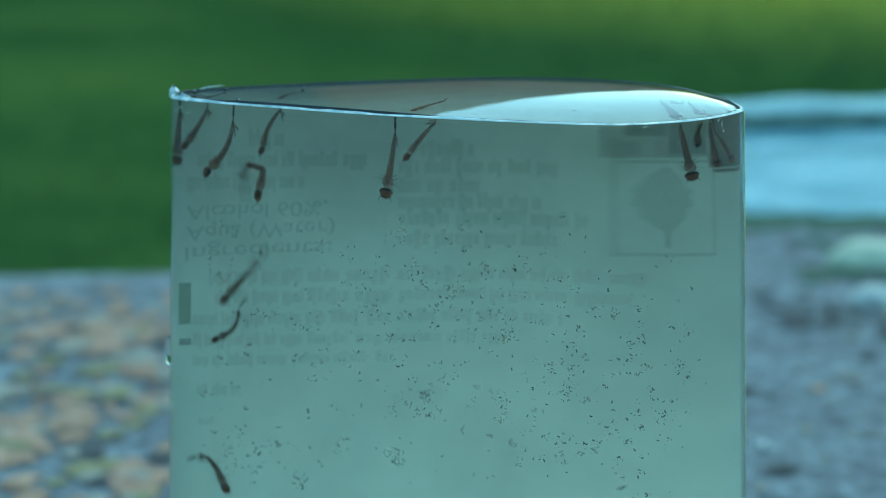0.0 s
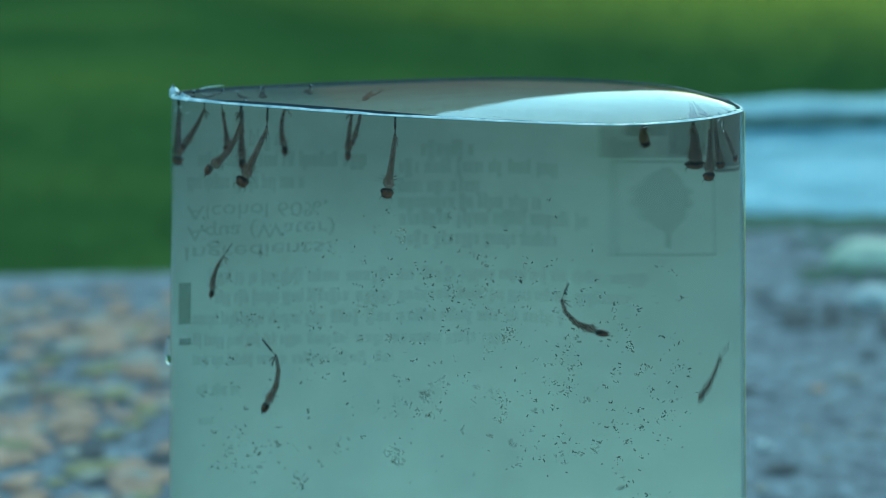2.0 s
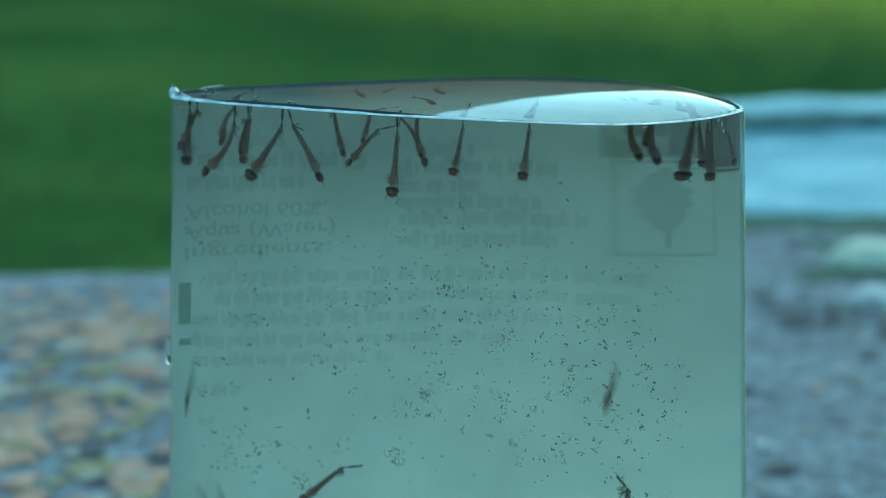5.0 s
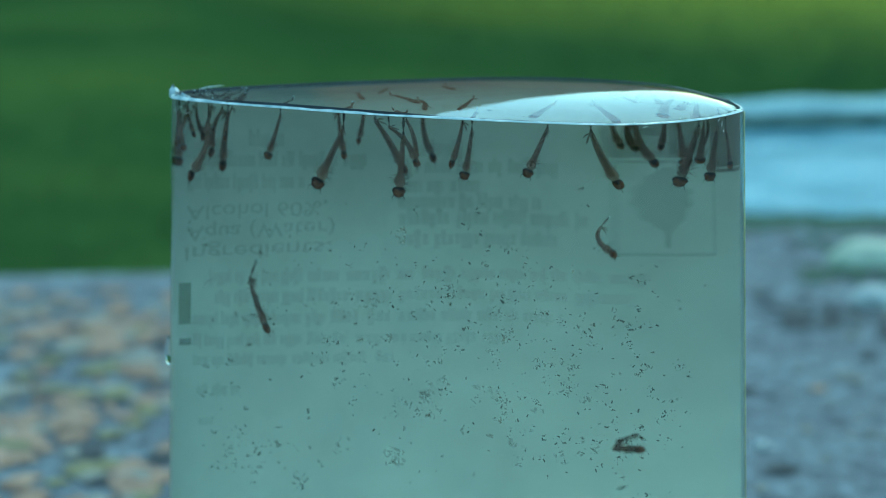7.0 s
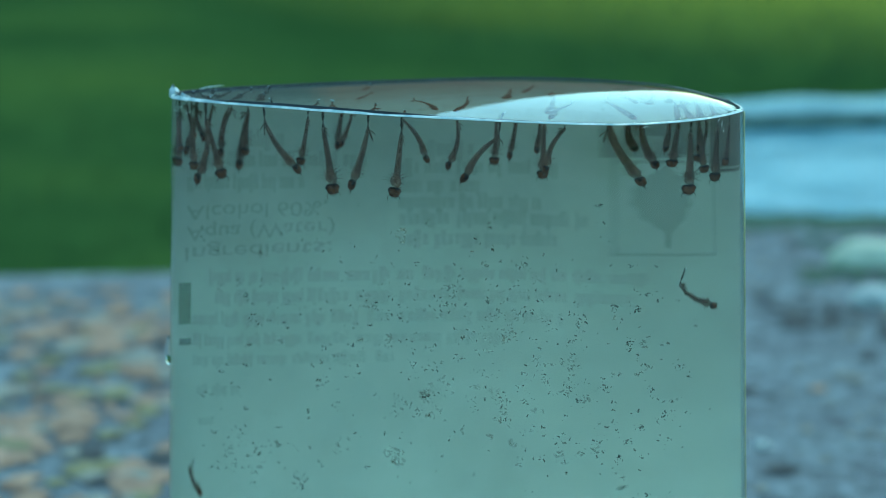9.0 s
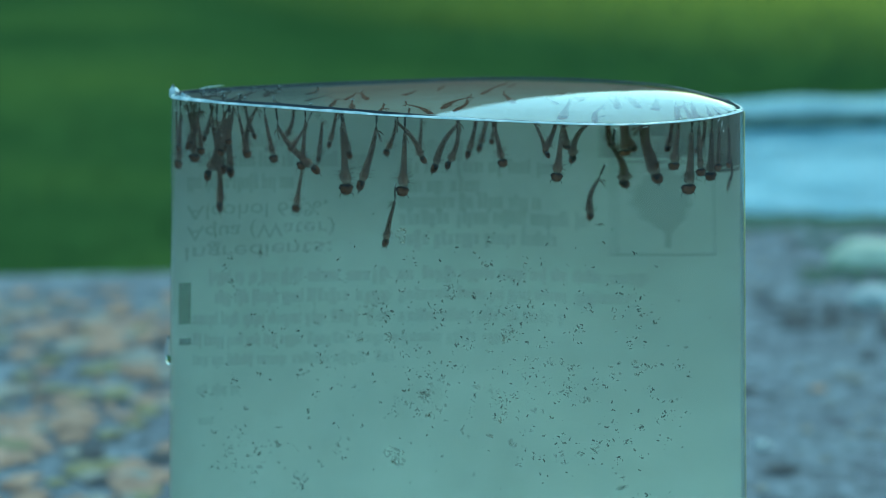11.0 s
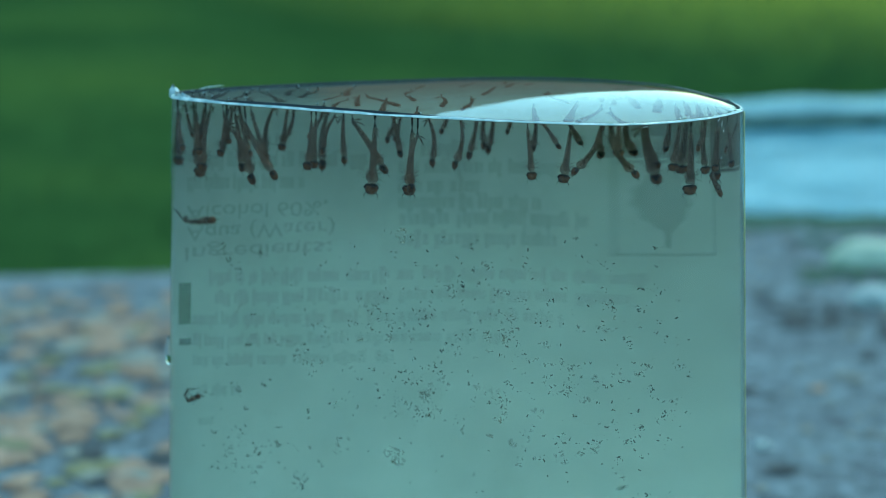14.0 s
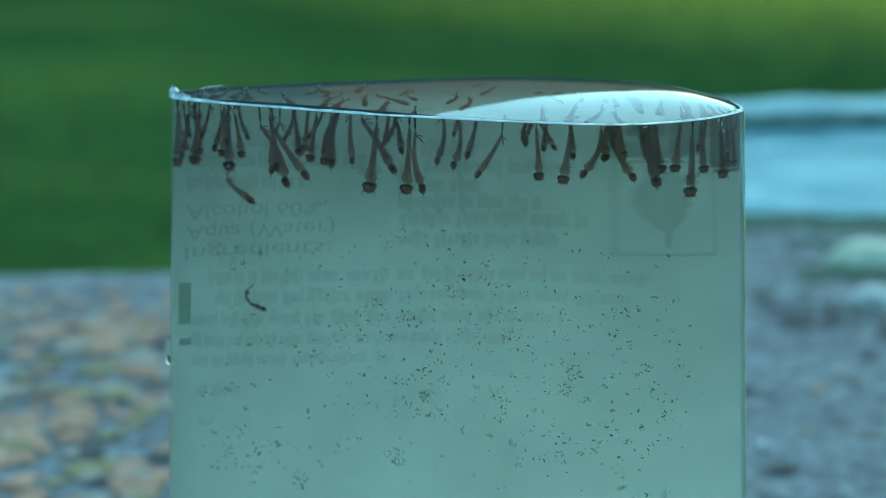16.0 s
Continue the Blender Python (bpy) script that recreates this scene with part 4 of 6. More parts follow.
    walk(larvae[5], [(0, at(20.8, -2.5, 73.1, 12, 1, -90)), (0.5, at(20.8, -2.5, 73.1, 11, 2, -90)), (1, at(20.8, -2.5, 73.1, 11, 3, -89)), (1.5, at(22.6, -3.9, 73.1, 4, 16, -89)), (2, at(23.4, -3.3, 73.1, -2, 7, -90)), (3, at(23.4, -3.3, 73.1, -2, 7, -90)), (4, at(23.4, -3.3, 73.1, -1, 7, -90)), (6.5, at(23.8, -3.0, 73.1, -4, 4, -90)), (7, at(24.0, -2.9, 73.1, -8, 1, -90)), (7.5, at(24.1, -2.9, 73.1, -3, 2, -90)), (8.5, at(24.3, -2.6, 73.1, -5, -4, -90)), (9, at(24.0, -2.7, 73.1, -2, -1, -90)), (11.5, at(23.5, -3.3, 73.1, -2, 9, -90)), (12, at(24.1, -2.9, 73.1, 1, -8, -90)), (12.5, at(24.4, -3.2, 73.1, 1, -8, -90)), (13.5, at(24.7, -4.3, 73.1, 1, -8, -90)), (14, at(24.0, -2.9, 73.1, -2, 3, -90)), (14.5, at(23.8, -3.0, 73.1, 1, 3, -90)), (15, at(24.3, -2.6, 73.1, -1, 23, -91)), (16, at(24.3, -2.6, 73.1, 2, 11, -90))])
    tail(larvae[5], {})
    walk(larvae[6], [(0, at(22.6, -3.9, 73.5, -54, -15, -180)), (0.5, at(23.8, -3.2, 73.5, -50, -20, 180)), (1, at(24.3, -2.6, 73.5, 8, 0, 180)), (1.5, at(18.7, 0.9, 73.5, -47, -5, 180)), (2, at(18.3, 0.9, 73.5, -47, -3, -180)), (2.5, at(17.5, 0.7, 73.5, -48, -6, 180)), (3, at(17.8, 0.7, 73.5, -30, -3, 180)), (3.5, at(17.5, 0.7, 73.5, -8, 5, 180)), (4, at(17.4, 0.7, 73.5, -7, 7, -180)), (6.5, at(17.1, 0.8, 73.5, -39, 10, 180)), (8, at(17.2, 0.7, 73.5, -40, 7, -180)), (9, at(17.2, 0.7, 73.5, -40, 7, -180)), (11.5, at(17.0, 0.8, 73.5, -39, 9, -180)), (12, at(17.1, 0.7, 73.5, -40, 7, 180)), (12.5, at(17.5, 0.7, 73.5, -33, 6, 180)), (13, at(17.1, 0.8, 73.5, -32, 9, -180)), (14, at(17.0, 0.7, 73.5, -30, 9, -180)), (16, at(16.5, 0.7, 73.5, -14, 5, -180))])
    tail(larvae[6], {})
    walk(larvae[7], [(0, at(24.3, -7.5, 73.5, 38, 7, -84)), (0.5, at(25.0, -8.9, 73.5, 36, 27, -72)), (1, at(25.3, -8.5, 73.5, 31, 25, -76)), (2, at(25.6, -8.1, 73.5, 28, 26, -77)), (3, at(25.8, -7.9, 73.5, 20, 20, -83)), (4, at(25.9, -7.7, 73.5, 22, 22, -81)), (6.5, at(25.6, -6.8, 73.5, 9, 11, -88)), (7.5, at(25.6, -6.5, 73.5, 10, 9, -88)), (9, at(25.3, -3.0, 73.5, -2, -20, -89)), (11.5, at(25.6, -5.4, 73.5, 7, 3, -90)), (12.5, at(26.2, -7.2, 73.5, 10, 14, -87)), (14, at(25.6, -5.4, 73.5, 7, 10, -89)), (15, at(25.5, -4.1, 73.5, 2, 13, -90)), (16, at(25.9, -4.8, 73.5, 7, 9, -89))])
    tail(larvae[7], {})
    walk(larvae[8], [(0, at(23.3, -3.4, 73.4, 10, 18, -87)), (1, at(23.8, -3.2, 73.4, 5, 19, -88)), (1.5, at(24.0, -2.9, 73.4, 7, 9, -89)), (2, at(23.8, -3.0, 73.4, 7, 11, -89)), (3, at(24.1, -2.9, 73.4, 5, 10, -89)), (3.5, at(24.4, -3.2, 73.4, 11, 9, -88)), (4, at(24.0, -2.9, 73.4, 7, 9, -89)), (6.5, at(22.6, -3.9, 73.4, -13, 35, -98)), (7, at(22.8, -3.8, 73.4, -9, 30, -94)), (8, at(23.0, -3.6, 73.4, -11, 28, -95)), (9, at(22.5, -4.0, 73.4, 6, 2, -90)), (11.5, at(22.6, -6.0, 73.4, 5, -7, -91)), (12.5, at(22.5, -3.9, 73.4, 6, 1, -90)), (14, at(22.7, -4.5, 73.4, 7, -7, -91)), (16, at(22.6, -3.9, 73.4, 4, 2, -90))])
    tail(larvae[8], {})
    walk(larvae[9], [(0, at(-25.1, 8.1, 73.0, -5, 3, -90)), (0.5, at(-25.1, 8.1, 73.0, -5, 3, -90)), (1, at(-25.1, 8.1, 73.0, -5, 3, -90)), (1.5, at(-25.3, 8.0, 73.0, -1, 5, -90)), (2, at(-25.2, 8.1, 73.0, -3, 3, -90)), (4, at(-23.6, 8.8, 73.0, -5, 6, -90)), (6.5, at(-25.1, 8.1, 73.0, -5, -3, -90)), (7.5, at(-25.2, 8.0, 73.0, -3, -1, -90)), (9, at(-25.2, 7.7, 73.0, -6, -6, -89)), (11.5, at(-25.6, 5.6, 73.0, -7, -6, -89)), (12.5, at(-25.7, 5.6, 73.0, -7, -6, -89)), (14, at(-25.3, 8.0, 73.0, -1, 5, -90)), (16, at(-25.4, 7.6, 73.0, -4, -7, -89))])
    tail(larvae[9], {})
    walk(larvae[10], [(0, at(-16.9, 11.5, 57.2, 11, -47, -178)), (0.5, at(-16.9, 11.3, 72.8, 62, -31, -180)), (0.75, at(-17.0, 11.2, 72.8, 25, -23, -177)), (1, at(-17.1, 11.2, 72.8, -9, -15, 180)), (1.5, at(-18.4, 10.8, 72.8, -13, -3, -180)), (2, at(-18.5, 10.8, 72.8, -14, 0, -180)), (3, at(-17.9, 11.0, 72.8, -13, -3, 180)), (4, at(-18.2, -0.2, 72.8, -70, -5, -180)), (6.5, at(-19.1, 10.5, 72.8, -9, -9, -180)), (7.5, at(-20.7, 10.0, 72.8, -6, -5, -180)), (9, at(-17.9, 11.0, 72.8, -8, -10, 180)), (11.5, at(-20.7, 4.5, 72.8, -8, 4, 180)), (12, at(-20.8, 4.5, 72.8, -7, 7, -180)), (12.5, at(-20.7, 3.6, 72.8, -4, 9, 180)), (13, at(-19.8, 0.9, 72.8, 8, 15, -180)), (13.5, at(-19.2, -0.1, 72.8, 9, 22, -180)), (14, at(-18.9, -0.6, 72.8, 9, 31, -180)), (14.5, at(-18.0, -1.0, 72.8, 9, 34, 180)), (15, at(-17.1, -1.5, 72.8, 9, 34, 180)), (16, at(-16.1, -2.0, 72.8, 9, 36, 180))])
    tail(larvae[10], {0: 0, 0.75: 35})
    walk(larvae[11], [(0, at(-16.5, 8.1, 70.6, -20, 8, 0)), (0.25, at(-15.7, 3.4, 69.2, -66, -20, -35)), (0.5, at(-10.8, -0.3, 72.6, -63, 0, -90)), (1, at(-12.1, -4.1, 72.6, -43, 11, -100)), (1.5, at(-14.0, -3.1, 72.6, -34, 10, -97)), (2, at(-16.8, -1.6, 72.6, -27, 8, -94)), (2.5, at(-16.5, -1.8, 72.6, -33, 10, -97)), (3, at(-16.5, -1.8, 72.6, -35, 11, -98)), (3.5, at(-16.5, -1.8, 72.6, -37, 11, -98)), (4, at(-16.8, -1.7, 72.6, -35, 11, -97)), (6.5, at(-9.8, 2.7, 72.6, -33, 5, -93)), (7, at(-8.8, -0.4, 72.6, -26, 4, -92)), (7.5, at(-9.5, -3.6, 72.6, -29, 3, -91)), (8, at(-10.0, 2.7, 72.6, -3, -2, -90)), (8.5, at(-10.7, 0.7, 72.6, 5, -2, -90)), (9, at(-10.7, 0.7, 72.6, 8, -8, -91)), (11.5, at(-7.1, 1.0, 72.6, 2, 0, -90)), (12, at(-5.0, -1.3, 72.6, -2, -2, -90)), (12.5, at(-3.8, -0.2, 72.6, -1, -3, -90)), (13, at(-3.1, 0.3, 72.6, -1, 0, -90)), (13.5, at(-3.9, 3.7, 72.6, -16, 0, -90)), (14, at(-5.5, 1.4, 72.6, -4, -2, -90)), (15, at(-5.3, 1.3, 72.6, -7, -7, -89)), (16, at(-5.3, 1.9, 72.6, -7, 2, -90))])
    tail(larvae[11], {0: -158, 0.25: 35})
    walk(larvae[12], [(0, at(23.3, -9.0, 20.6, 2, -12, 0)), (1, at(23.3, -9.0, 20.6, 2, -12, 0)), (1.25, at(22.5, -3.9, 46.7, 2, 12, -46)), (1.5, at(21.7, 1.3, 72.9, -18, 29, -99)), (2, at(21.4, 1.3, 72.9, -1, 36, -91)), (2.5, at(21.4, 1.3, 72.9, 0, 38, -90)), (3, at(21.4, 1.3, 72.9, -2, 35, -91)), (3.5, at(21.7, 1.3, 72.9, 2, 38, -89)), (4, at(21.4, 1.3, 72.9, 2, 29, -89)), (6.5, at(21.4, 1.3, 72.9, -18, -1, -90)), (7, at(22.0, -0.8, 72.9, -14, -8, -88)), (7.5, at(21.7, -2.3, 72.9, -1, -8, -90)), (8, at(21.8, -2.9, 72.9, -4, -5, -90)), (8.5, at(21.3, -2.3, 72.9, 3, -8, -90)), (9, at(21.8, -5.0, 72.9, 0, -8, -90)), (11.5, at(21.9, -4.8, 72.9, -1, -8, -90)), (12.5, at(22.1, -5.5, 72.9, 0, -8, -90)), (13.5, at(21.9, -4.8, 72.9, 1, -8, -90)), (14.5, at(21.8, -5.7, 72.9, 1, -8, -90)), (15, at(21.9, -4.8, 72.9, 1, -8, -90)), (16, at(22.1, -6.9, 72.9, 0, -8, -90))])
    tail(larvae[12], {0: 0, 1: 0, 1.25: 35})
    walk(larvae[13], [(0, at(-18.7, 10.5, 51.9, -11, 50, -5)), (0.5, at(-23.1, 10.0, 63.6, -3, -13, 1)), (0.75, at(-21.9, 10.0, 68.5, -5, -2, -45)), (1, at(-20.7, 10.0, 73.3, -15, 4, -91)), (1.5, at(-22.0, 7.6, 73.3, 17, 15, -85)), (2, at(-20.8, 8.4, 73.3, 9, 17, -87)), (2.5, at(-21.6, 4.7, 73.3, 13, 0, -90)), (3, at(-21.4, 4.1, 73.3, 8, -8, -91)), (3.5, at(-21.0, 5.1, 73.3, 6, 2, -90)), (4, at(-20.8, 3.7, 73.3, 6, -7, -91)), (6.5, at(-14.6, 1.3, 73.3, -31, -3, -88)), (7, at(-14.9, 4.0, 73.3, -19, 2, -91)), (7.5, at(-14.7, 6.2, 73.3, -10, 8, -91)), (8, at(-15.3, 8.6, 73.3, -9, 13, -92)), (8.5, at(-12.4, -0.3, 73.3, -13, -6, -89)), (9, at(-12.2, 1.6, 73.3, -11, 0, -90)), (11.5, at(-12.8, -2.2, 73.3, -7, -7, -89)), (12, at(-12.6, -2.8, 73.3, -11, -6, -89)), (13, at(-12.4, -3.9, 73.3, -14, 1, -90)), (13.5, at(-12.3, -1.9, 73.3, -12, -6, -89)), (14, at(-12.1, -1.5, 73.3, -7, -7, -89)), (14.5, at(-11.7, 0.5, 73.3, -8, -7, -89)), (15, at(-10.9, 2.9, 73.3, -11, -6, -89)), (16, at(-9.8, 2.2, 73.3, -9, 0, -90))])
    tail(larvae[13], {0: -26, 0.5: 26, 0.75: 35})
    walk(larvae[14], [(0, at(-23.6, 4.0, 39.5, 15, 44, 137)), (0.25, at(-20.0, 3.2, 32.4, 39, 12, 150)), (0.5, at(-16.4, 2.5, 25.3, 57, -21, 149)), (1, at(-13.1, 1.6, 37.7, 73, -31, 143)), (1.5, at(-14.5, -1.6, 43.6, 3, -34, 178)), (2, at(-14.5, -1.5, 49.5, 4, -32, 177)), (2.5, at(-14.1, -1.6, 54.9, 3, -34, 178)), (3, at(-13.8, -1.7, 60.5, 5, -31, 177)), (3.5, at(-12.5, -0.2, 64.7, 34, -36, 160)), (4, at(-11.4, -2.7, 71.9, 9, -23, 175)), (4.07, at(-12.5, -2.7, 72.2, 11, -12, 115)), (4.13, at(-13.6, -2.7, 72.5, 2, -4, 58)), (4.2, at(-14.7, -2.7, 72.8, -8, -7, 0)), (6.5, at(-7.5, 6.4, 72.8, 5, -38, 0)), (7, at(-5.1, 5.7, 72.8, 4, -30, 0)), (7.5, at(-7.5, -6.2, 72.8, 10, 35, 0)), (8, at(-6.8, -4.6, 72.8, -1, 23, 0)), (8.5, at(-6.8, -2.1, 72.8, 1, 15, 0)), (9, at(-6.5, -2.2, 72.8, -1, 17, 0)), (11.5, at(-5.5, -2.5, 72.8, -6, 17, 0)), (12, at(-5.1, -3.9, 72.8, 2, 27, 0)), (12.5, at(-4.6, -5.3, 72.8, 2, 31, 0)), (13, at(-5.3, -3.2, 72.8, 1, 25, 0)), (13.5, at(-6.4, 6.4, 72.8, 1, -29, 0)), (14, at(-7.4, 4.6, 72.8, 1, -33, 0)), (14.5, at(-7.3, 4.6, 72.8, 0, -34, 0)), (15, at(-7.1, 4.0, 72.8, 2, -35, 0)), (16, at(-6.4, 5.2, 72.8, 1, -32, 0))])
    tail(larvae[14], {0: 45, 0.25: 35, 0.5: 45, 1: 45, 1.5: 45, 2: 45, 2.5: 45, 3: 45, 3.5: 45, 4: 45, 4.07: 35, 4.13: 35})
    walk(larvae[15], [(0, at(26.0, -6.8, 19.1, -2, -6, 0)), (0.5, at(23.6, -6.9, 60.7, -19, 36, 22)), (0.75, at(19.3, -0.8, 57.5, -49, -2, 26)), (1, at(14.9, 5.3, 54.3, -89, -31, 52)), (2, at(11.9, 2.9, 54.3, -13, -64, 9)), (2.5, at(5.0, 5.0, 60.7, 4, -1, -2)), (2.75, at(3.8, 5.2, 66.9, 23, -7, -45)), (3, at(2.7, 5.5, 73.2, 41, 2, -88)), (3.5, at(6.4, 10.6, 73.2, -3, 6, -90)), (4, at(7.8, -0.1, 73.2, 2, -2, -90)), (6.5, at(10.7, -3.4, 73.2, -23, 2, -91)), (7.5, at(10.7, -3.4, 73.2, -23, 2, -91)), (8, at(10.9, -4.3, 73.2, -22, 5, -92)), (8.5, at(11.2, -4.4, 73.2, -22, 4, -92)), (9, at(10.7, -0.9, 73.2, -2, -6, -90)), (11.5, at(12.4, -4.0, 73.2, -8, -7, -89)), (12, at(12.5, -4.8, 73.2, -10, -1, -90)), (12.5, at(12.5, -4.8, 73.2, -11, -2, -90)), (13, at(12.6, -4.9, 73.2, -9, 2, -90)), (13.5, at(12.7, -4.9, 73.2, -8, -7, -89)), (14, at(12.7, -4.1, 73.2, -8, -7, -89)), (16, at(12.6, -4.9, 73.2, -8, -6, -89))])
    tail(larvae[15], {0: 0, 0.5: 36, 0.75: 35, 1: 115, 2: 52, 2.5: 28, 2.75: 35})
    walk(larvae[16], [(0, at(26.0, -6.7, 18.8, -3, -7, 0)), (1.5, at(23.9, -6.4, 28.9, -11, -30, 6)), (2, at(25.2, -5.9, 51.2, -33, 29, 5)), (2.5, at(16.5, 0.8, 69.2, 1, -27, 0)), (2.67, at(16.5, 0.8, 70.6, -32, -29, 68)), (2.83, at(16.5, 0.7, 71.9, -48, -4, 125)), (3, at(16.6, 0.7, 73.3, -36, 23, 180)), (3.5, at(18.3, 0.8, 73.3, -24, 10, -180)), (4, at(18.7, 0.9, 73.3, -26, 4, 180)), (6.5, at(17.8, 0.7, 73.3, -21, 11, -180)), (7, at(17.5, 0.7, 73.3, -12, 17, -180)), (7.5, at(17.8, 0.7, 73.3, -16, 16, 180)), (8.5, at(17.9, 0.8, 73.3, -15, 12, 180)), (9, at(17.9, 0.8, 73.3, -10, 12, -180)), (11.5, at(18.3, 0.8, 73.3, -13, 6, 180)), (12.5, at(18.2, 0.9, 73.3, -5, 7, -180)), (13, at(18.3, 0.8, 73.3, -14, 7, -180)), (14, at(18.2, 0.8, 73.3, -10, 9, -180)), (16, at(18.0, 0.8, 73.3, -10, 9, 180))])
    tail(larvae[16], {0: 0, 1.5: 44, 2: 0, 2.5: 20, 2.67: 35, 2.83: 35})
    walk(larvae[17], [(0, at(-17.7, 3.5, 14.1, -1, -11, 0)), (1, at(-17.7, 3.5, 14.1, -1, -11, 0)), (1.25, at(-18.1, 4.6, 31.5, -41, -43, 18)), (1.5, at(-18.5, 5.6, 48.9, -111, -48, 70)), (1.75, at(-19.9, 4.9, 54.0, -33, -30, 10)), (2, at(-21.3, 4.2, 59.0, 5, 19, -1)), (2.5, at(-17.7, 3.5, 14.1, -1, -11, 0)), (3, at(-16.0, 3.0, 58.4, -9, -57, 5)), (3.5, at(-3.7, 0.7, 69.6, 3, -29, -2)), (3.67, at(-3.6, 0.8, 70.8, 33, -14, -65)), (3.83, at(-3.4, 0.9, 72.1, 36, 17, -116)), (4, at(-3.3, 1.0, 73.3, 9, 37, 180)), (6.5, at(-2.3, 6.3, 73.3, 0, 14, -180)), (7, at(-2.4, 1.6, 73.3, 8, 12, -180)), (7.5, at(-2.6, -0.4, 73.3, 9, 39, -180)), (8, at(-2.6, -0.4, 73.3, 9, 39, -180)), (8.5, at(-2.5, 0.9, 73.3, 9, 31, 180)), (9, at(-2.7, 0.9, 73.3, 9, 31, -180)), (11.5, at(-3.5, -1.6, 73.3, 9, 36, -180)), (12, at(-2.1, 1.6, 73.3, 9, 23, 180)), (12.5, at(-2.2, 0.2, 73.3, 9, 27, -180)), (13, at(-1.3, 1.5, 73.3, 4, 19, -180)), (14, at(-0.1, 2.7, 73.3, 5, 4, -180)), (14.5, at(0.2, 3.4, 73.3, 8, 3, -180)), (15, at(0.6, 4.1, 73.3, 5, 3, -180)), (16, at(1.4, 4.1, 73.3, 6, -8, -180))])
    tail(larvae[17], {0: 0, 1: 0, 1.25: 35, 1.5: 60, 1.75: 35, 2: 0, 2.5: 0, 3: 32, 3.5: 60, 3.67: 35, 3.83: 35})
    walk(larvae[18], [(0, at(5.3, -7.9, 19.4, 2, -3, 180)), (2, at(5.3, -7.9, 19.4, 2, -3, 180)), (2.5, at(6.6, -7.5, 41.4, -6, -53, -176)), (2.75, at(5.1, -6.0, 44.2, 24, -21, 154)), (3, at(3.6, -4.5, 47.1, 36, 17, 144)), (3.5, at(5.5, -5.1, 58.8, 41, -17, 153)), (3.67, at(1.4, -4.8, 63.7, 58, 13, 117)), (3.83, at(-2.7, -4.4, 68.5, 54, 46, 80)), (4, at(-6.7, -4.0, 73.3, 1, 62, 0)), (5.25, at(-6.2, -1.9, 73.3, -4, 22, -2)), (6.5, at(-5.6, 0.1, 73.3, -8, -18, 0)), (7, at(-4.6, -4.7, 73.3, -9, -39, 0)), (7.5, at(-1.5, -4.2, 73.3, -9, -38, 0)), (8, at(1.5, 1.8, 73.3, -8, -11, 0)), (8.5, at(2.5, 0.2, 73.3, -2, 10, 0)), (9, at(2.4, 0.2, 73.3, -6, 12, 0)), (11.5, at(2.4, 0.2, 73.3, -6, 13, 0)), (12, at(2.4, 1.0, 73.3, -6, 10, 0)), (12.5, at(2.6, -0.6, 73.3, -6, 13, 0)), (13, at(2.7, 0.2, 73.3, 0, 9, 0)), (14, at(2.8, 0.9, 73.3, -7, 8, 0)), (14.5, at(2.9, 0.9, 73.3, -7, 7, 0)), (16, at(2.6, 0.9, 73.3, -7, 7, 0))])
    tail(larvae[18], {0: 0, 2: 0, 2.5: 47, 2.75: 35, 3: 52, 3.5: 52, 3.67: 35, 3.83: 35, 5.25: 35})
    walk(larvae[19], [(0, at(-2.9, 9.6, 12.0, 1, -11, 0)), (1, at(-2.9, 9.6, 12.0, 1, -11, 0)), (1.25, at(-2.7, 10.8, 36.8, -32, -47, 3)), (1.5, at(-2.5, 11.9, 61.6, -116, -67, 63)), (1.75, at(-4.3, 10.3, 67.6, -33, -34, -1)), (2, at(-6.2, 8.8, 73.6, -4, 15, 0)), (2.5, at(-5.2, 7.6, 73.6, -4, 26, 0)), (3, at(-6.0, 8.2, 73.6, -4, 23, 0)), (3.5, at(-6.0, 8.2, 73.6, -5, 21, 0)), (4, at(-5.0, 9.5, 73.6, -5, 19, 0)), (6.5, at(-5.5, 11.2, 73.6, 2, 8, 0)), (9, at(-7.2, 7.0, 73.6, -5, 19, 0)), (11.5, at(-8.9, 7.0, 73.6, -6, 12, 0)), (13, at(-8.6, 7.0, 73.6, -6, 11, 0)), (14, at(-1.9, 13.0, 73.6, 1, 10, 0)), (16, at(-3.5, 8.9, 73.6, -6, 9, 0))])
    tail(larvae[19], {0: 0, 1: 0, 1.25: 35, 1.5: 26, 1.75: 35})
    walk(larvae[20], [(0, at(14.4, 1.4, 15.7, -1, -11, 0)), (2, at(14.4, 1.4, 15.7, -1, -11, 0)), (2.5, at(13.6, 1.4, 73.6, 43, -1, 0)), (3, at(13.3, 1.6, 73.6, 43, -1, 0)), (3.5, at(12.9, 1.7, 73.6, 42, -7, 0)), (4, at(15.2, 1.0, 73.6, 44, 0, 0)), (6.5, at(19.2, 0.9, 73.6, 36, 3, 0)), (8, at(19.6, 0.9, 73.6, 30, 6, 0)), (9, at(19.7, 1.0, 73.6, 29, 5, 0)), (12, at(20.0, 1.0, 73.6, 29, 8, 0)), (14, at(19.7, 1.0, 73.6, 29, 5, 0)), (16, at(18.3, 0.9, 73.6, 13, 0, 0))])
    tail(larvae[20], {0: 0, 2: 0})
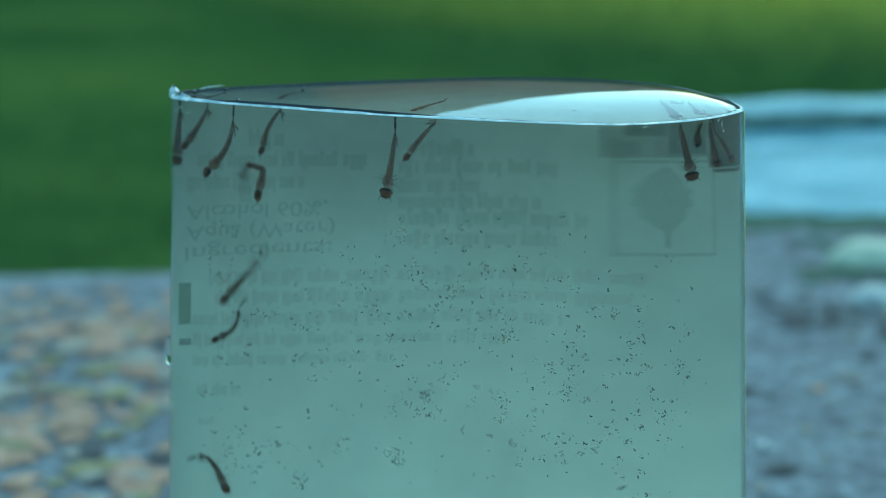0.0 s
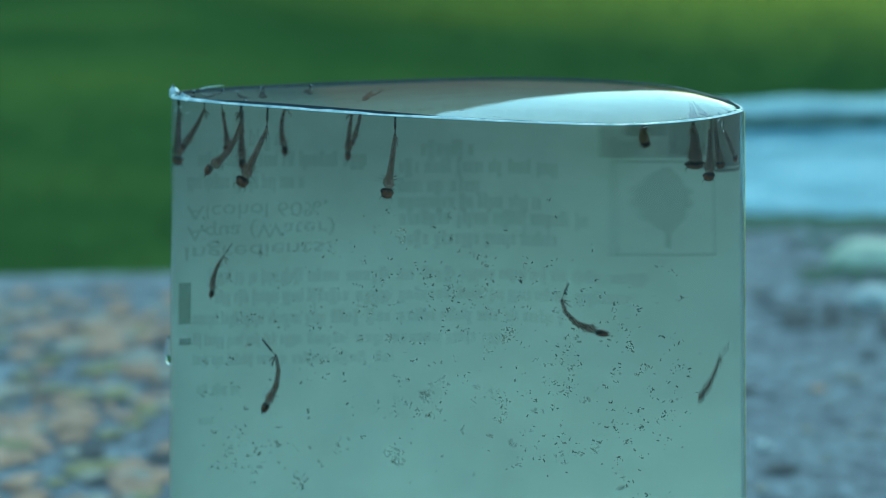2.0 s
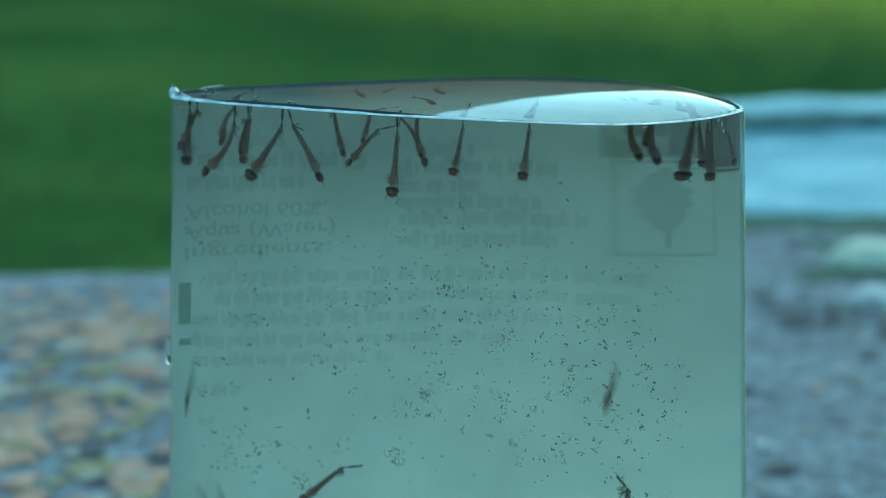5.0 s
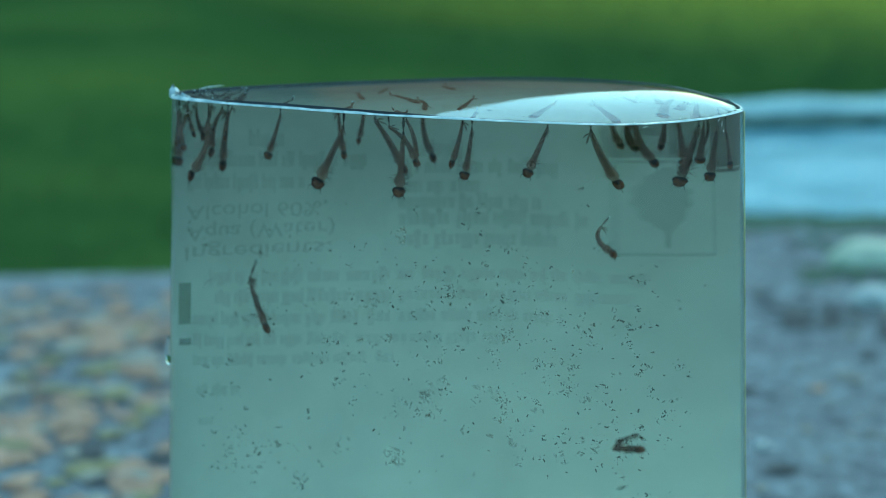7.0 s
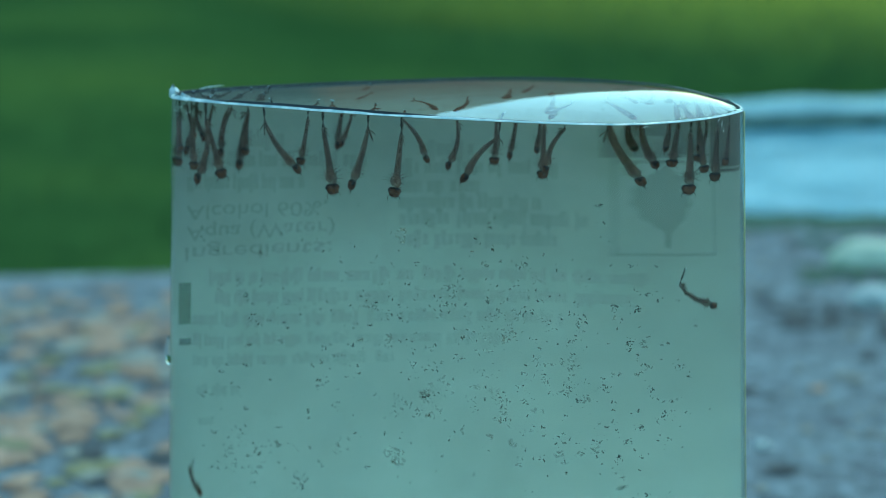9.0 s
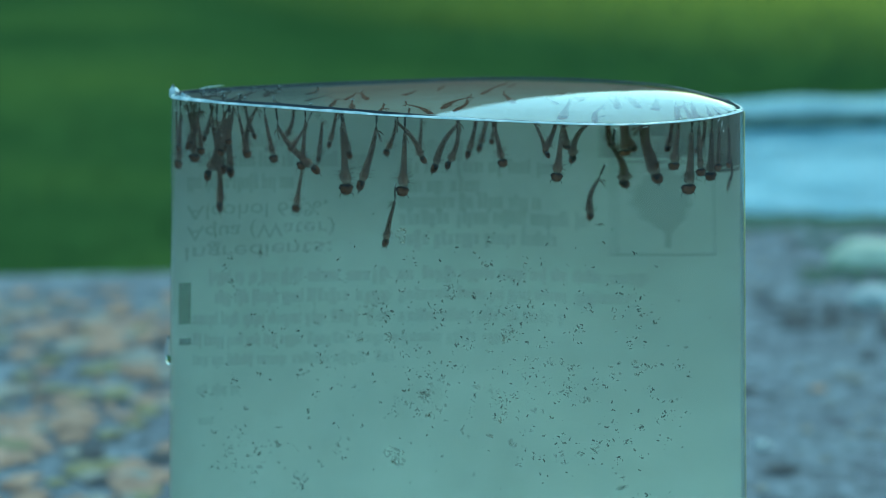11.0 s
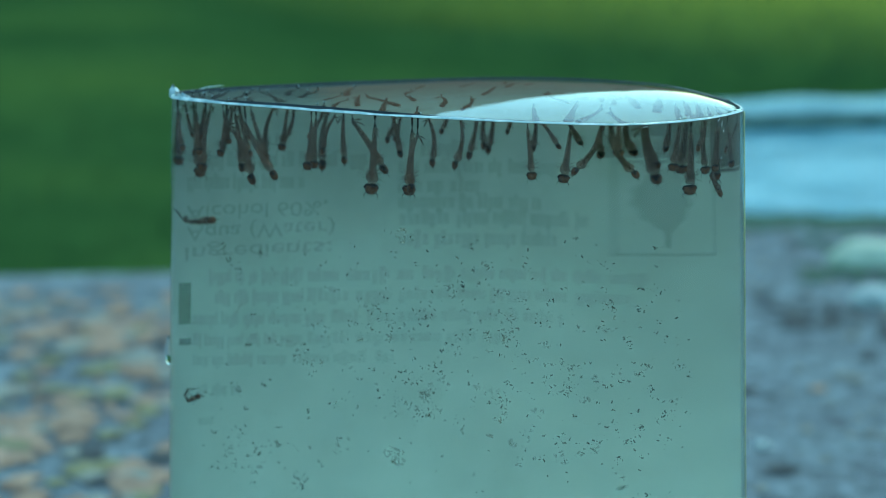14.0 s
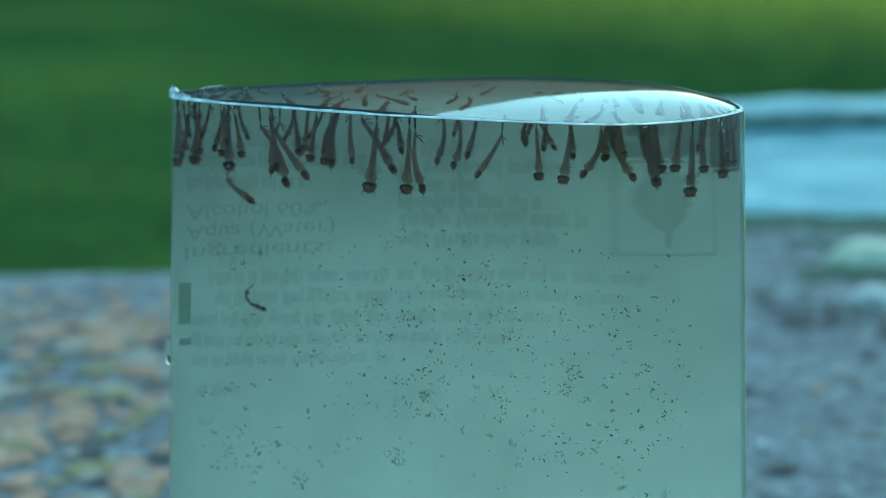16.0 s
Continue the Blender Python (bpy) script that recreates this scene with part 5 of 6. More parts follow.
    walk(larvae[21], [(0, at(21.1, -10.2, 20.2, 1, -12, 0)), (2, at(21.1, -10.2, 20.2, 1, -12, 0)), (2.5, at(21.1, -10.2, 20.2, 1, -12, 0)), (2.75, at(20.4, -4.6, 46.8, 11, 8, -43)), (3, at(19.7, 1.0, 73.4, 5, 30, -88)), (3.5, at(21.4, 1.1, 73.4, 4, -7, -91)), (4, at(22.5, -4.0, 73.4, 1, 31, -89)), (6.5, at(21.0, 0.5, 73.4, 10, -4, -91)), (8, at(19.7, 1.0, 73.4, 3, 24, -89)), (8.5, at(19.9, 1.0, 73.4, 0, 11, -90)), (9, at(20.5, 1.0, 73.4, -7, -1, -90)), (11.5, at(20.6, -1.1, 73.4, -5, -8, -89)), (12, at(20.7, -0.3, 73.4, -9, -8, -89)), (12.5, at(20.0, -1.2, 73.4, 1, -8, -90)), (13.5, at(20.8, -1.7, 73.4, -7, -8, -89)), (14.5, at(20.6, -1.8, 73.4, -5, -8, -89)), (16, at(20.8, -2.5, 73.4, -5, -8, -89))])
    tail(larvae[21], {0: 0, 2: 0, 2.5: 0, 2.75: 35})
    walk(larvae[22], [(0, at(-23.9, 8.0, 12.8, 1, -10, 0)), (1.5, at(-24.3, 9.1, 22.3, -16, -46, 2)), (3, at(-24.6, 10.3, 31.8, -75, -75, 49)), (3.5, at(-22.8, 10.5, 39.2, -104, -78, 77)), (3.75, at(-13.7, 9.7, 56.1, -14, -49, 0)), (4, at(-4.6, 8.9, 73.0, 5, -10, 0)), (6.5, at(0.7, 14.1, 73.0, 6, -7, 0)), (7, at(0.3, 13.3, 73.0, 7, -12, 0)), (7.5, at(5.5, 5.9, 73.0, 0, 9, 0)), (8, at(5.9, -2.9, 73.0, -4, 27, 0)), (8.5, at(6.0, -6.9, 73.0, -2, 39, 0)), (9, at(5.4, -9.2, 73.0, 1, 40, 0)), (11.5, at(2.5, 7.0, 73.0, 4, 23, 0)), (12, at(2.3, 10.6, 73.0, 5, 16, 0)), (13, at(-2.8, -5.9, 73.0, -8, -8, 0)), (13.5, at(-1.9, -5.5, 73.0, -7, 4, 0)), (14, at(-2.2, -8.3, 73.0, -5, 8, 0)), (15, at(-2.2, -7.5, 73.0, -8, 3, 0)), (16, at(-2.4, -8.2, 73.0, -8, -7, 0))])
    tail(larvae[22], {0: 0, 1.5: 35, 3: 26, 3.5: 160, 3.75: 35})
    walk(larvae[23], [(0, at(-0.6, 8.2, 13.5, -1, -3, -180)), (3, at(-0.6, 8.2, 13.5, -1, -3, -180)), (3.25, at(-1.1, 8.0, 43.4, -1, 0, -135)), (3.5, at(-1.6, 7.7, 73.3, 1, 3, -90)), (4, at(2.2, 3.3, 73.3, -9, 2, -90)), (6.5, at(2.8, -6.0, 73.3, -11, -6, -89)), (7, at(3.2, -6.1, 73.3, -10, -6, -89)), (7.5, at(4.2, -8.8, 73.3, -25, -4, -88)), (8, at(5.2, -1.9, 73.3, -14, -2, -90)), (8.5, at(5.7, 0.4, 73.3, -15, -5, -89)), (9, at(6.8, 5.8, 73.3, -3, -3, -90)), (11.5, at(6.0, 2.7, 73.3, 14, -6, -91)), (12, at(7.6, 2.4, 73.3, 10, -2, -90)), (12.5, at(7.7, 0.7, 73.3, 11, -8, -92)), (13, at(8.2, -1.8, 73.3, 7, -6, -91)), (13.5, at(8.5, -4.4, 73.3, 6, -8, -91)), (14, at(8.6, -5.3, 73.3, 5, -8, -91)), (14.5, at(9.3, -5.5, 73.3, 3, -8, -90)), (16, at(9.4, -5.5, 73.3, 3, -8, -90))])
    tail(larvae[23], {0: 0, 3: 0, 3.25: 35})
    walk(larvae[24], [(0, at(4.3, 0.6, 16.3, -1, -12, 0)), (4, at(4.3, 0.6, 16.3, -1, -12, 0)), (6.3, at(2.6, 4.0, 65.9, -47, 13, 21)), (6.5, at(3.0, 0.9, 73.3, -6, 13, 0)), (7, at(3.0, 0.9, 73.3, -6, 15, 0)), (7.5, at(3.6, 0.8, 73.3, -5, 19, 0)), (8, at(9.1, 15.8, 73.3, 8, 7, 0)), (8.5, at(8.1, 4.7, 73.3, -8, -13, 0)), (9, at(9.1, 8.6, 73.3, 2, 9, 0)), (11.5, at(6.6, 14.4, 73.3, -6, 12, 0)), (12, at(6.9, 14.4, 73.3, 4, 6, 0)), (12.5, at(9.1, 15.8, 73.3, 9, 3, 0)), (13, at(9.2, 15.8, 73.3, 12, 3, 0)), (13.5, at(9.5, 15.8, 73.3, 3, 2, 0)), (14, at(7.3, 12.8, 73.3, 5, 7, 0)), (14.5, at(6.7, 5.0, 73.3, -6, 13, 0)), (15, at(6.7, 4.2, 73.3, -5, 18, 0)), (15.5, at(6.0, -4.5, 73.3, -4, 26, 0)), (16, at(5.6, -10.1, 73.3, -3, 32, 0))])
    tail(larvae[24], {0: 0, 4: 0, 6.3: 26})
    walk(larvae[25], [(0, at(16.7, -8.5, 21.1, 1, -2, 180)), (4, at(18.3, -4.3, 34.7, 59, -11, 159)), (6.3, at(18.6, -4.2, 66.1, 59, -23, 159)), (6.5, at(13.3, -7.5, 72.9, 9, 23, 180)), (7, at(14.4, -3.7, 72.9, 8, 22, 180)), (7.5, at(14.4, -4.5, 72.9, 8, 22, -180)), (8, at(14.3, -5.3, 72.9, 8, 25, -180)), (8.5, at(14.8, -5.4, 72.9, 8, 25, -180)), (9, at(15.7, -2.4, 72.9, 7, 25, -180)), (11.5, at(18.3, 0.9, 72.9, -13, 6, 180)), (12, at(18.6, 0.8, 72.9, -17, 2, -180)), (13, at(18.3, 0.9, 72.9, -11, 6, -180)), (13.5, at(18.3, 0.8, 72.9, -11, 5, -180)), (14, at(18.0, 0.8, 72.9, -6, 10, 180)), (14.5, at(18.0, 0.8, 72.9, -7, 9, -180)), (15, at(17.8, 0.8, 72.9, 1, 10, -180)), (16, at(18.3, -0.0, 72.9, 3, 7, 180))])
    tail(larvae[25], {0: 0, 4: 26, 6.3: 26})
    walk(larvae[26], [(0, at(-7.9, -1.7, 17.9, -1, -11, 0)), (4, at(-9.1, 2.9, 28.7, -19, 47, 22)), (6.5, at(-12.7, 0.0, 53.2, 12, 51, -3)), (6.75, at(-16.0, 2.1, 54.8, -11, 12, -2)), (7, at(-19.4, 4.2, 56.4, -36, -23, 14)), (7.5, at(-21.9, 2.4, 61.9, -8, -41, 3)), (7.67, at(-20.9, 2.3, 65.5, -34, -16, 66)), (7.83, at(-20.0, 2.3, 69.2, -26, 17, 116)), (8, at(-19.1, 2.2, 72.8, 9, 28, 180)), (8.5, at(-17.4, 1.4, 72.8, 9, 47, 180)), (9, at(-16.7, 1.9, 72.8, 9, 37, -180)), (11.5, at(-14.7, -2.2, 72.8, 9, 45, -180)), (12, at(-11.3, 2.5, 72.8, 9, 29, -180)), (12.5, at(-8.8, 1.4, 72.8, 9, 19, 180)), (13, at(-7.2, 7.0, 72.8, 4, 18, 180)), (13.5, at(-10.8, 11.6, 72.8, -6, 20, 180)), (14, at(-9.2, 12.3, 72.8, -7, -6, 180)), (15, at(-8.6, 13.5, 72.8, -8, -5, 180)), (16, at(-8.0, 13.7, 72.8, -11, -7, 180))])
    tail(larvae[26], {0: 0, 4: 26, 6.5: 0, 6.75: 35, 7: 26, 7.5: 23, 7.67: 35, 7.83: 35})
    walk(larvae[27], [(0, at(16.4, -8.5, 19.6, -1, -12, 0)), (6.5, at(16.4, -8.5, 19.6, -1, -12, 0)), (7, at(14.4, -5.3, 64.1, -55, -12, 20)), (7.5, at(19.8, -6.1, 65.8, -68, -29, 24)), (8, at(21.2, -8.8, 65.4, 11, -35, -3)), (8.25, at(21.6, -7.5, 69.5, 13, -20, -48)), (8.5, at(22.1, -6.2, 73.5, 3, -7, -90)), (9, at(21.8, 1.2, 73.5, 1, 2, -90)), (11.5, at(25.0, -6.7, 73.5, -1, -8, -90)), (12, at(24.7, -6.5, 73.5, -4, -8, -89)), (14, at(24.7, -6.3, 73.5, -3, -8, -90)), (15, at(25.7, -7.1, 73.5, 6, -7, -91)), (16, at(25.1, -3.6, 73.5, 4, -7, -90))])
    tail(larvae[27], {0: 0, 6.5: 0, 7: 26, 7.5: 26, 8: 13, 8.25: 35})
    walk(larvae[28], [(0, at(17.4, 0.8, 16.7, -1, -12, 0)), (4, at(17.4, 0.8, 16.7, -1, -12, 0)), (6.5, at(17.4, 0.8, 16.7, -1, -12, 0)), (6.75, at(16.3, 2.1, 28.2, -48, -38, 21)), (7, at(15.3, 3.5, 39.6, -112, -38, 62)), (7.5, at(22.7, -4.5, 42.3, -61, -23, 41)), (7.75, at(19.1, -0.5, 42.8, -47, 15, 58)), (8, at(15.4, 3.6, 43.3, -13, 43, 94)), (8.17, at(17.6, 0.3, 40.8, -61, 6, 74)), (8.33, at(19.8, -3.1, 38.4, -104, -34, 87)), (8.5, at(21.9, -6.4, 35.9, -177, -44, 139)), (8.75, at(21.3, -7.3, 46.7, 179, -75, 168)), (9, at(20.6, -8.2, 57.5, 52, -71, -42)), (10.25, at(17.8, -3.6, 65.4, 25, -34, -10)), (11.5, at(14.9, 1.1, 73.3, 22, 6, 0)), (12, at(14.6, -2.9, 73.3, 1, 27, 0)), (12.5, at(14.7, -4.6, 73.3, 5, 29, 0)), (13, at(14.8, -5.4, 73.3, -3, 32, 0)), (13.5, at(14.7, -7.0, 73.3, 1, 30, 0)), (14, at(14.8, -6.2, 73.3, -3, 28, 0)), (14.5, at(14.8, -7.0, 73.3, -4, 24, 0)), (15, at(14.8, -7.0, 73.3, -5, 20, 0)), (16, at(14.9, -6.2, 73.3, -4, 19, 0))])
    tail(larvae[28], {0: 0, 4: 0, 6.5: 0, 6.75: 35, 7: 160, 7.5: 60, 7.75: 35, 8: 60, 8.17: 35, 8.33: 35, 8.5: 60, 8.75: 35, 9: 60, 10.25: 35})
    walk(larvae[29], [(0, at(8.7, 14.4, 11.4, 0, -12, 0)), (7, at(8.7, 14.4, 11.4, 0, -12, 0)), (7.5, at(7.2, 13.5, 65.2, -5, -51, 2)), (8, at(9.1, 13.4, 73.4, -5, 13, 0)), (8.5, at(8.6, 3.8, 73.4, -8, -12, 0)), (9, at(10.7, 2.4, 73.4, 39, -1, 0)), (11.5, at(12.2, 1.9, 73.4, 39, 12, 0)), (12, at(10.9, 2.3, 73.4, 39, -19, 0)), (12.5, at(10.9, 2.3, 73.4, 42, -20, 0)), (13, at(12.2, 1.9, 73.4, 39, 22, 0)), (13.5, at(11.2, 2.2, 73.4, 33, -19, 0)), (14, at(10.3, 2.5, 73.4, 42, -2, 0)), (16, at(11.2, 2.2, 73.4, 43, -4, 0))])
    tail(larvae[29], {0: 0, 7: 0, 7.5: 26})
    walk(larvae[30], [(0, at(-25.9, 4.2, 14.4, 1, -7, 180)), (7.5, at(-25.9, 4.2, 14.4, 1, -7, 180)), (8, at(-23.5, 6.9, 43.7, 41, 27, 157)), (8.25, at(-22.9, 7.7, 48.7, 55, -10, 160)), (8.5, at(-22.3, 8.6, 53.7, 72, -47, 151)), (8.75, at(-22.6, 6.4, 63.2, 28, -39, -138)), (9, at(-22.9, 4.2, 72.8, 16, -8, -92)), (11.5, at(-22.0, 7.6, 72.8, 11, 3, -89)), (12, at(-22.8, 5.5, 72.8, 14, -8, -92)), (12.5, at(-22.2, 4.5, 72.8, 13, -8, -92)), (13, at(-24.1, 8.5, 72.8, -3, 5, -90)), (13.5, at(-24.3, 7.3, 72.8, 0, 5, -90)), (14, at(-23.9, 6.4, 72.8, 4, -8, -91)), (14.5, at(-23.5, 4.4, 72.8, 4, -8, -91)), (15, at(-21.6, 5.4, 72.8, 4, -8, -91)), (15.5, at(-20.7, 9.5, 72.8, 3, 10, -90)), (16, at(-20.1, 10.2, 72.8, 1, 8, -90))])
    tail(larvae[30], {0: 0, 7.5: 0, 8: 26, 8.25: 35, 8.5: 26, 8.75: 35})
    walk(larvae[31], [(0, at(-19.6, -0.9, 16.0, 2, -4, 180)), (7.5, at(-19.6, -0.9, 16.0, 2, -4, 180)), (7.75, at(-19.4, 1.7, 25.4, 32, -39, 176)), (8, at(-19.2, 4.2, 34.8, 96, -62, 133)), (8.5, at(-22.5, 6.5, 64.6, 53, -46, 157)), (8.75, at(-23.6, 4.7, 68.8, 11, -36, -134)), (9, at(-24.6, 2.9, 73.1, 1, -4, -90)), (11.5, at(-23.6, 8.8, 73.1, 4, 9, -89)), (13.5, at(-17.9, 11.0, 73.1, 4, 12, -89)), (14, at(-17.7, 8.6, 73.1, 17, -8, -92)), (16, at(-12.8, 12.5, 73.1, 10, 15, -87))])
    tail(larvae[31], {0: 0, 7.5: 0, 7.75: 35, 8: 26, 8.5: 26, 8.75: 35})
    walk(larvae[32], [(0, at(-20.7, 10.1, 11.5, 2, -10, 0)), (7.5, at(-20.7, 10.1, 11.5, 2, -10, 0)), (8, at(-21.3, 10.7, 64.5, -26, -70, 15)), (8.25, at(-20.0, 10.1, 68.9, 12, -29, -54)), (8.5, at(-18.6, 9.4, 73.3, -5, 15, -91)), (9, at(-18.1, 7.5, 73.3, -5, 11, -91)), (11.5, at(-16.0, 3.0, 73.3, 13, -8, -92)), (12, at(-15.5, 2.9, 73.3, 10, -8, -91)), (12.5, at(-15.4, 2.8, 73.3, 4, -7, -91)), (13, at(-14.5, 2.2, 73.3, 5, -8, -91)), (13.5, at(-12.0, 0.6, 73.3, 7, -8, -91)), (14, at(-11.5, -0.1, 73.3, -5, -7, -89)), (14.5, at(-9.9, -1.7, 73.3, -17, -5, -88)), (15, at(-9.8, -0.1, 73.3, -13, -6, -89)), (16, at(-11.1, 4.0, 73.3, -9, 2, -90))])
    tail(larvae[32], {0: 0, 7.5: 0, 8: 26, 8.25: 35})
    walk(larvae[33], [(0, at(12.6, -4.8, 18.6, 2, -3, 180)), (8, at(12.6, -4.8, 18.6, 2, -3, 180)), (8.5, at(13.6, -1.9, 68.4, 48, 10, 160)), (9, at(12.1, -4.7, 73.3, -5, -23, -180)), (11.5, at(14.9, 1.1, 73.3, -26, -6, -180)), (12, at(14.9, 1.1, 73.3, -10, 13, -180)), (12.5, at(14.9, -2.2, 73.3, 2, 22, 180)), (13, at(15.7, -7.1, 73.3, 8, 22, 180)), (13.5, at(15.6, -7.9, 73.3, 7, 26, 180)), (14, at(15.6, -7.9, 73.3, 7, 26, 180)), (14.5, at(16.1, -7.1, 73.3, 8, 15, -180)), (15, at(15.9, -8.7, 73.3, 8, 19, 180)), (16, at(16.0, -7.9, 73.3, 8, 17, -180))])
    tail(larvae[33], {0: 0, 8: 0, 8.5: 26})
    walk(larvae[34], [(0, at(-25.5, 3.3, 13.3, -2, -10, 0)), (8.5, at(-25.5, 3.3, 13.3, -2, -10, 0)), (9, at(-26.0, 6.7, 35.9, -65, -1, 23)), (10.25, at(-18.6, 4.6, 54.7, -38, -19, -32)), (11.5, at(-11.3, 2.5, 73.4, -7, -6, -89)), (12, at(-12.7, 9.8, 73.4, -5, 6, -90)), (12.5, at(-12.9, 7.5, 73.4, -9, 2, -90)), (13, at(-12.8, -1.2, 73.4, -7, -7, -89)), (14, at(-13.7, 9.2, 73.4, -9, 7, -91)), (16, at(-11.5, 9.5, 73.4, -5, 2, -90))])
    tail(larvae[34], {0: 0, 8.5: 0, 9: 26, 10.25: 35})
    walk(larvae[35], [(0, at(-22.0, 8.3, 12.8, -1, -4, -180)), (11.5, at(-22.0, 8.3, 12.8, -1, -4, -180)), (12, at(-20.3, 10.3, 35.9, 25, -7, 169)), (12.5, at(-21.3, 7.9, 56.0, 0, -10, -180)), (12.67, at(-21.0, 8.9, 59.5, 10, 12, 135)), (12.83, at(-20.7, 10.0, 63.0, 1, 34, 86)), (13, at(-20.4, 11.0, 66.5, -28, 39, 23)), (13.25, at(-21.2, 9.3, 69.7, -28, 10, -34)), (13.5, at(-22.0, 7.6, 73.0, -4, -7, -89)), (14, at(-22.9, 4.0, 73.0, -7, -7, -89)), (14.5, at(-23.4, 7.4, 73.0, -6, -7, -89)), (15, at(-22.3, 7.4, 73.0, -7, -7, -89)), (16, at(-23.1, 9.1, 73.0, -6, 4, -90))])
    tail(larvae[35], {0: 0, 11.5: 0, 12: 26, 12.5: 0, 12.67: 35, 12.83: 35, 13: 26, 13.25: 35})
    walk(larvae[36], [(0, at(-24.9, 1.4, 14.9, -3, -10, 0)), (11.5, at(-24.9, 1.4, 14.9, -3, -10, 0)), (11.75, at(-24.3, 2.8, 25.0, -40, -46, 3)), (12, at(-23.8, 4.2, 35.2, -125, -64, 61)), (12.5, at(-25.3, 6.1, 33.7, 157, -60, 126)), (12.75, at(-26.5, 6.3, 31.8, -114, -58, 47)), (13, at(-27.8, 6.5, 29.9, -79, -24, 25)), (13.5, at(-24.1, 4.8, 52.1, -111, -56, 45)), (14, at(-25.4, 4.9, 61.5, -160, -69, 106)), (14.25, at(-24.9, 5.1, 65.2, -70, -42, 26)), (14.5, at(-24.4, 5.3, 68.9, -48, 5, 19)), (14.75, at(-22.7, 2.9, 71.0, -30, -6, -35)), (15, at(-21.0, 0.6, 73.1, -11, 3, -91)), (15.25, at(-21.6, 1.8, 71.0, -25, -30, -43)), (15.5, at(-22.2, 3.1, 68.9, -67, -36, 25)), (16, at(-21.4, 2.8, 66.3, -78, -42, 29))])
    tail(larvae[36], {0: 0, 11.5: 0, 11.75: 35, 12: 26, 12.5: 26, 12.75: 35, 13: 26, 13.5: 26, 14: 26, 14.25: 35, 14.5: 26, 14.75: 35, 15.25: 35, 15.5: 26, 16: 26})
    walk(larvae[37], [(0, at(-1.3, 15.6, 10.7, 2, -11, 0)), (11.5, at(-1.3, 15.6, 10.7, 2, -11, 0)), (12, at(-1.4, 16.1, 38.4, -14, 34, 11)), (12.5, at(1.9, 16.1, 56.3, -11, -5, 5)), (13, at(7.0, 15.2, 73.3, -6, 7, 0)), (13.5, at(7.4, 16.0, 73.3, 7, 5, 0)), (14, at(7.1, 16.0, 73.3, 6, 6, 0)), (14.5, at(9.9, 15.7, 73.3, 23, 1, 0)), (15, at(10.2, 15.7, 73.3, 23, 1, 0)), (16, at(9.6, 2.7, 73.3, 53, -3, 0))])
    tail(larvae[37], {0: 0, 11.5: 0, 12: 26, 12.5: 26})
    walk(larvae[38], [(0, at(23.2, -9.1, 19.9, 2, -12, 0)), (11.5, at(23.2, -9.1, 19.9, 2, -12, 0)), (12, at(20.4, -6.7, 50.0, -44, 11, 19)), (12.5, at(20.0, -5.1, 67.7, -76, -8, 24)), (12.75, at(20.5, -2.0, 70.4, -39, -28, -33)), (13, at(20.9, 1.0, 73.2, -2, -8, -90)), (14, at(21.0, 1.0, 73.2, -3, -8, -90)), (16, at(18.7, 0.9, 73.2, 5, 1, -90))])
    tail(larvae[38], {0: 0, 11.5: 0, 12: 26, 12.5: 26, 12.75: 35})
    walk(larvae[39], [(0, at(24.1, -8.5, 19.2, 2, -12, 0)), (13, at(24.1, -8.5, 19.2, 2, -12, 0)), (13.5, at(22.7, -7.8, 49.5, 35, -51, -16)), (13.75, at(22.9, -5.5, 59.2, -25, -43, 15)), (14, at(23.0, -3.3, 68.9, -66, -22, 23)), (14.4, at(21.6, -6.0, 34.4, -53, -32, 20)), (15, at(21.4, -9.7, 38.5, 2, -14, 0)), (15.5, at(18.0, -5.2, 52.5, -60, -28, 22)), (16, at(20.5, -10.0, 37.9, 4, -19, 0))])
    tail(larvae[39], {0: 0, 13: 0, 13.5: 26, 13.75: 35, 14: 26, 14.4: 26, 15: 0, 15.5: 26, 16: 0})
    walk(larvae[40], [(0, at(26.2, -6.9, 17.4, -1, -7, 0)), (12.5, at(26.2, -6.9, 17.4, -1, -7, 0)), (13, at(23.7, -5.1, 58.8, -58, 11, 23)), (13.4, at(25.4, -7.1, 35.7, 3, -11, 0)), (14.2, at(24.8, -4.3, 35.6, -65, -19, 23)), (14.5, at(24.4, -4.2, 50.5, -68, -3, 23)), (15, at(21.2, -6.6, 59.6, -60, -9, 21)), (15.4, at(21.4, -9.8, 36.9, -1, -8, 0)), (16, at(21.4, -9.8, 36.9, -1, -8, 0))])
    tail(larvae[40], {0: 0, 12.5: 0, 13: 26, 13.4: 0, 14.2: 26, 14.5: 26, 15: 26, 15.4: 0, 16: 0})
    walk(larvae[41], [(0, at(-18.5, 7.4, 11.6, 1, -11, 0)), (12.5, at(-18.5, 7.4, 11.6, 1, -11, 0)), (12.75, at(-18.5, 7.3, 28.2, 3, -61, -2)), (13, at(-18.6, 7.1, 44.9, 176, -69, -174)), (13.5, at(-23.5, 7.0, 36.3, 2, -62, -1)), (13.75, at(-25.2, 5.8, 39.5, -92, -66, 74)), (14, at(-26.9, 4.6, 42.7, -135, -38, 97)), (14.25, at(-25.7, 5.8, 36.5, -69, -62, 50)), (14.5, at(-24.5, 7.0, 30.3, 1, -40, -1)), (15, at(-18.5, 7.4, 11.6, 1, -11, 0)), (15.5, at(-22.3, 6.9, 47.6, 1, -24, 0)), (16, at(-19.8, 7.9, 53.7, -76, -49, 64))])
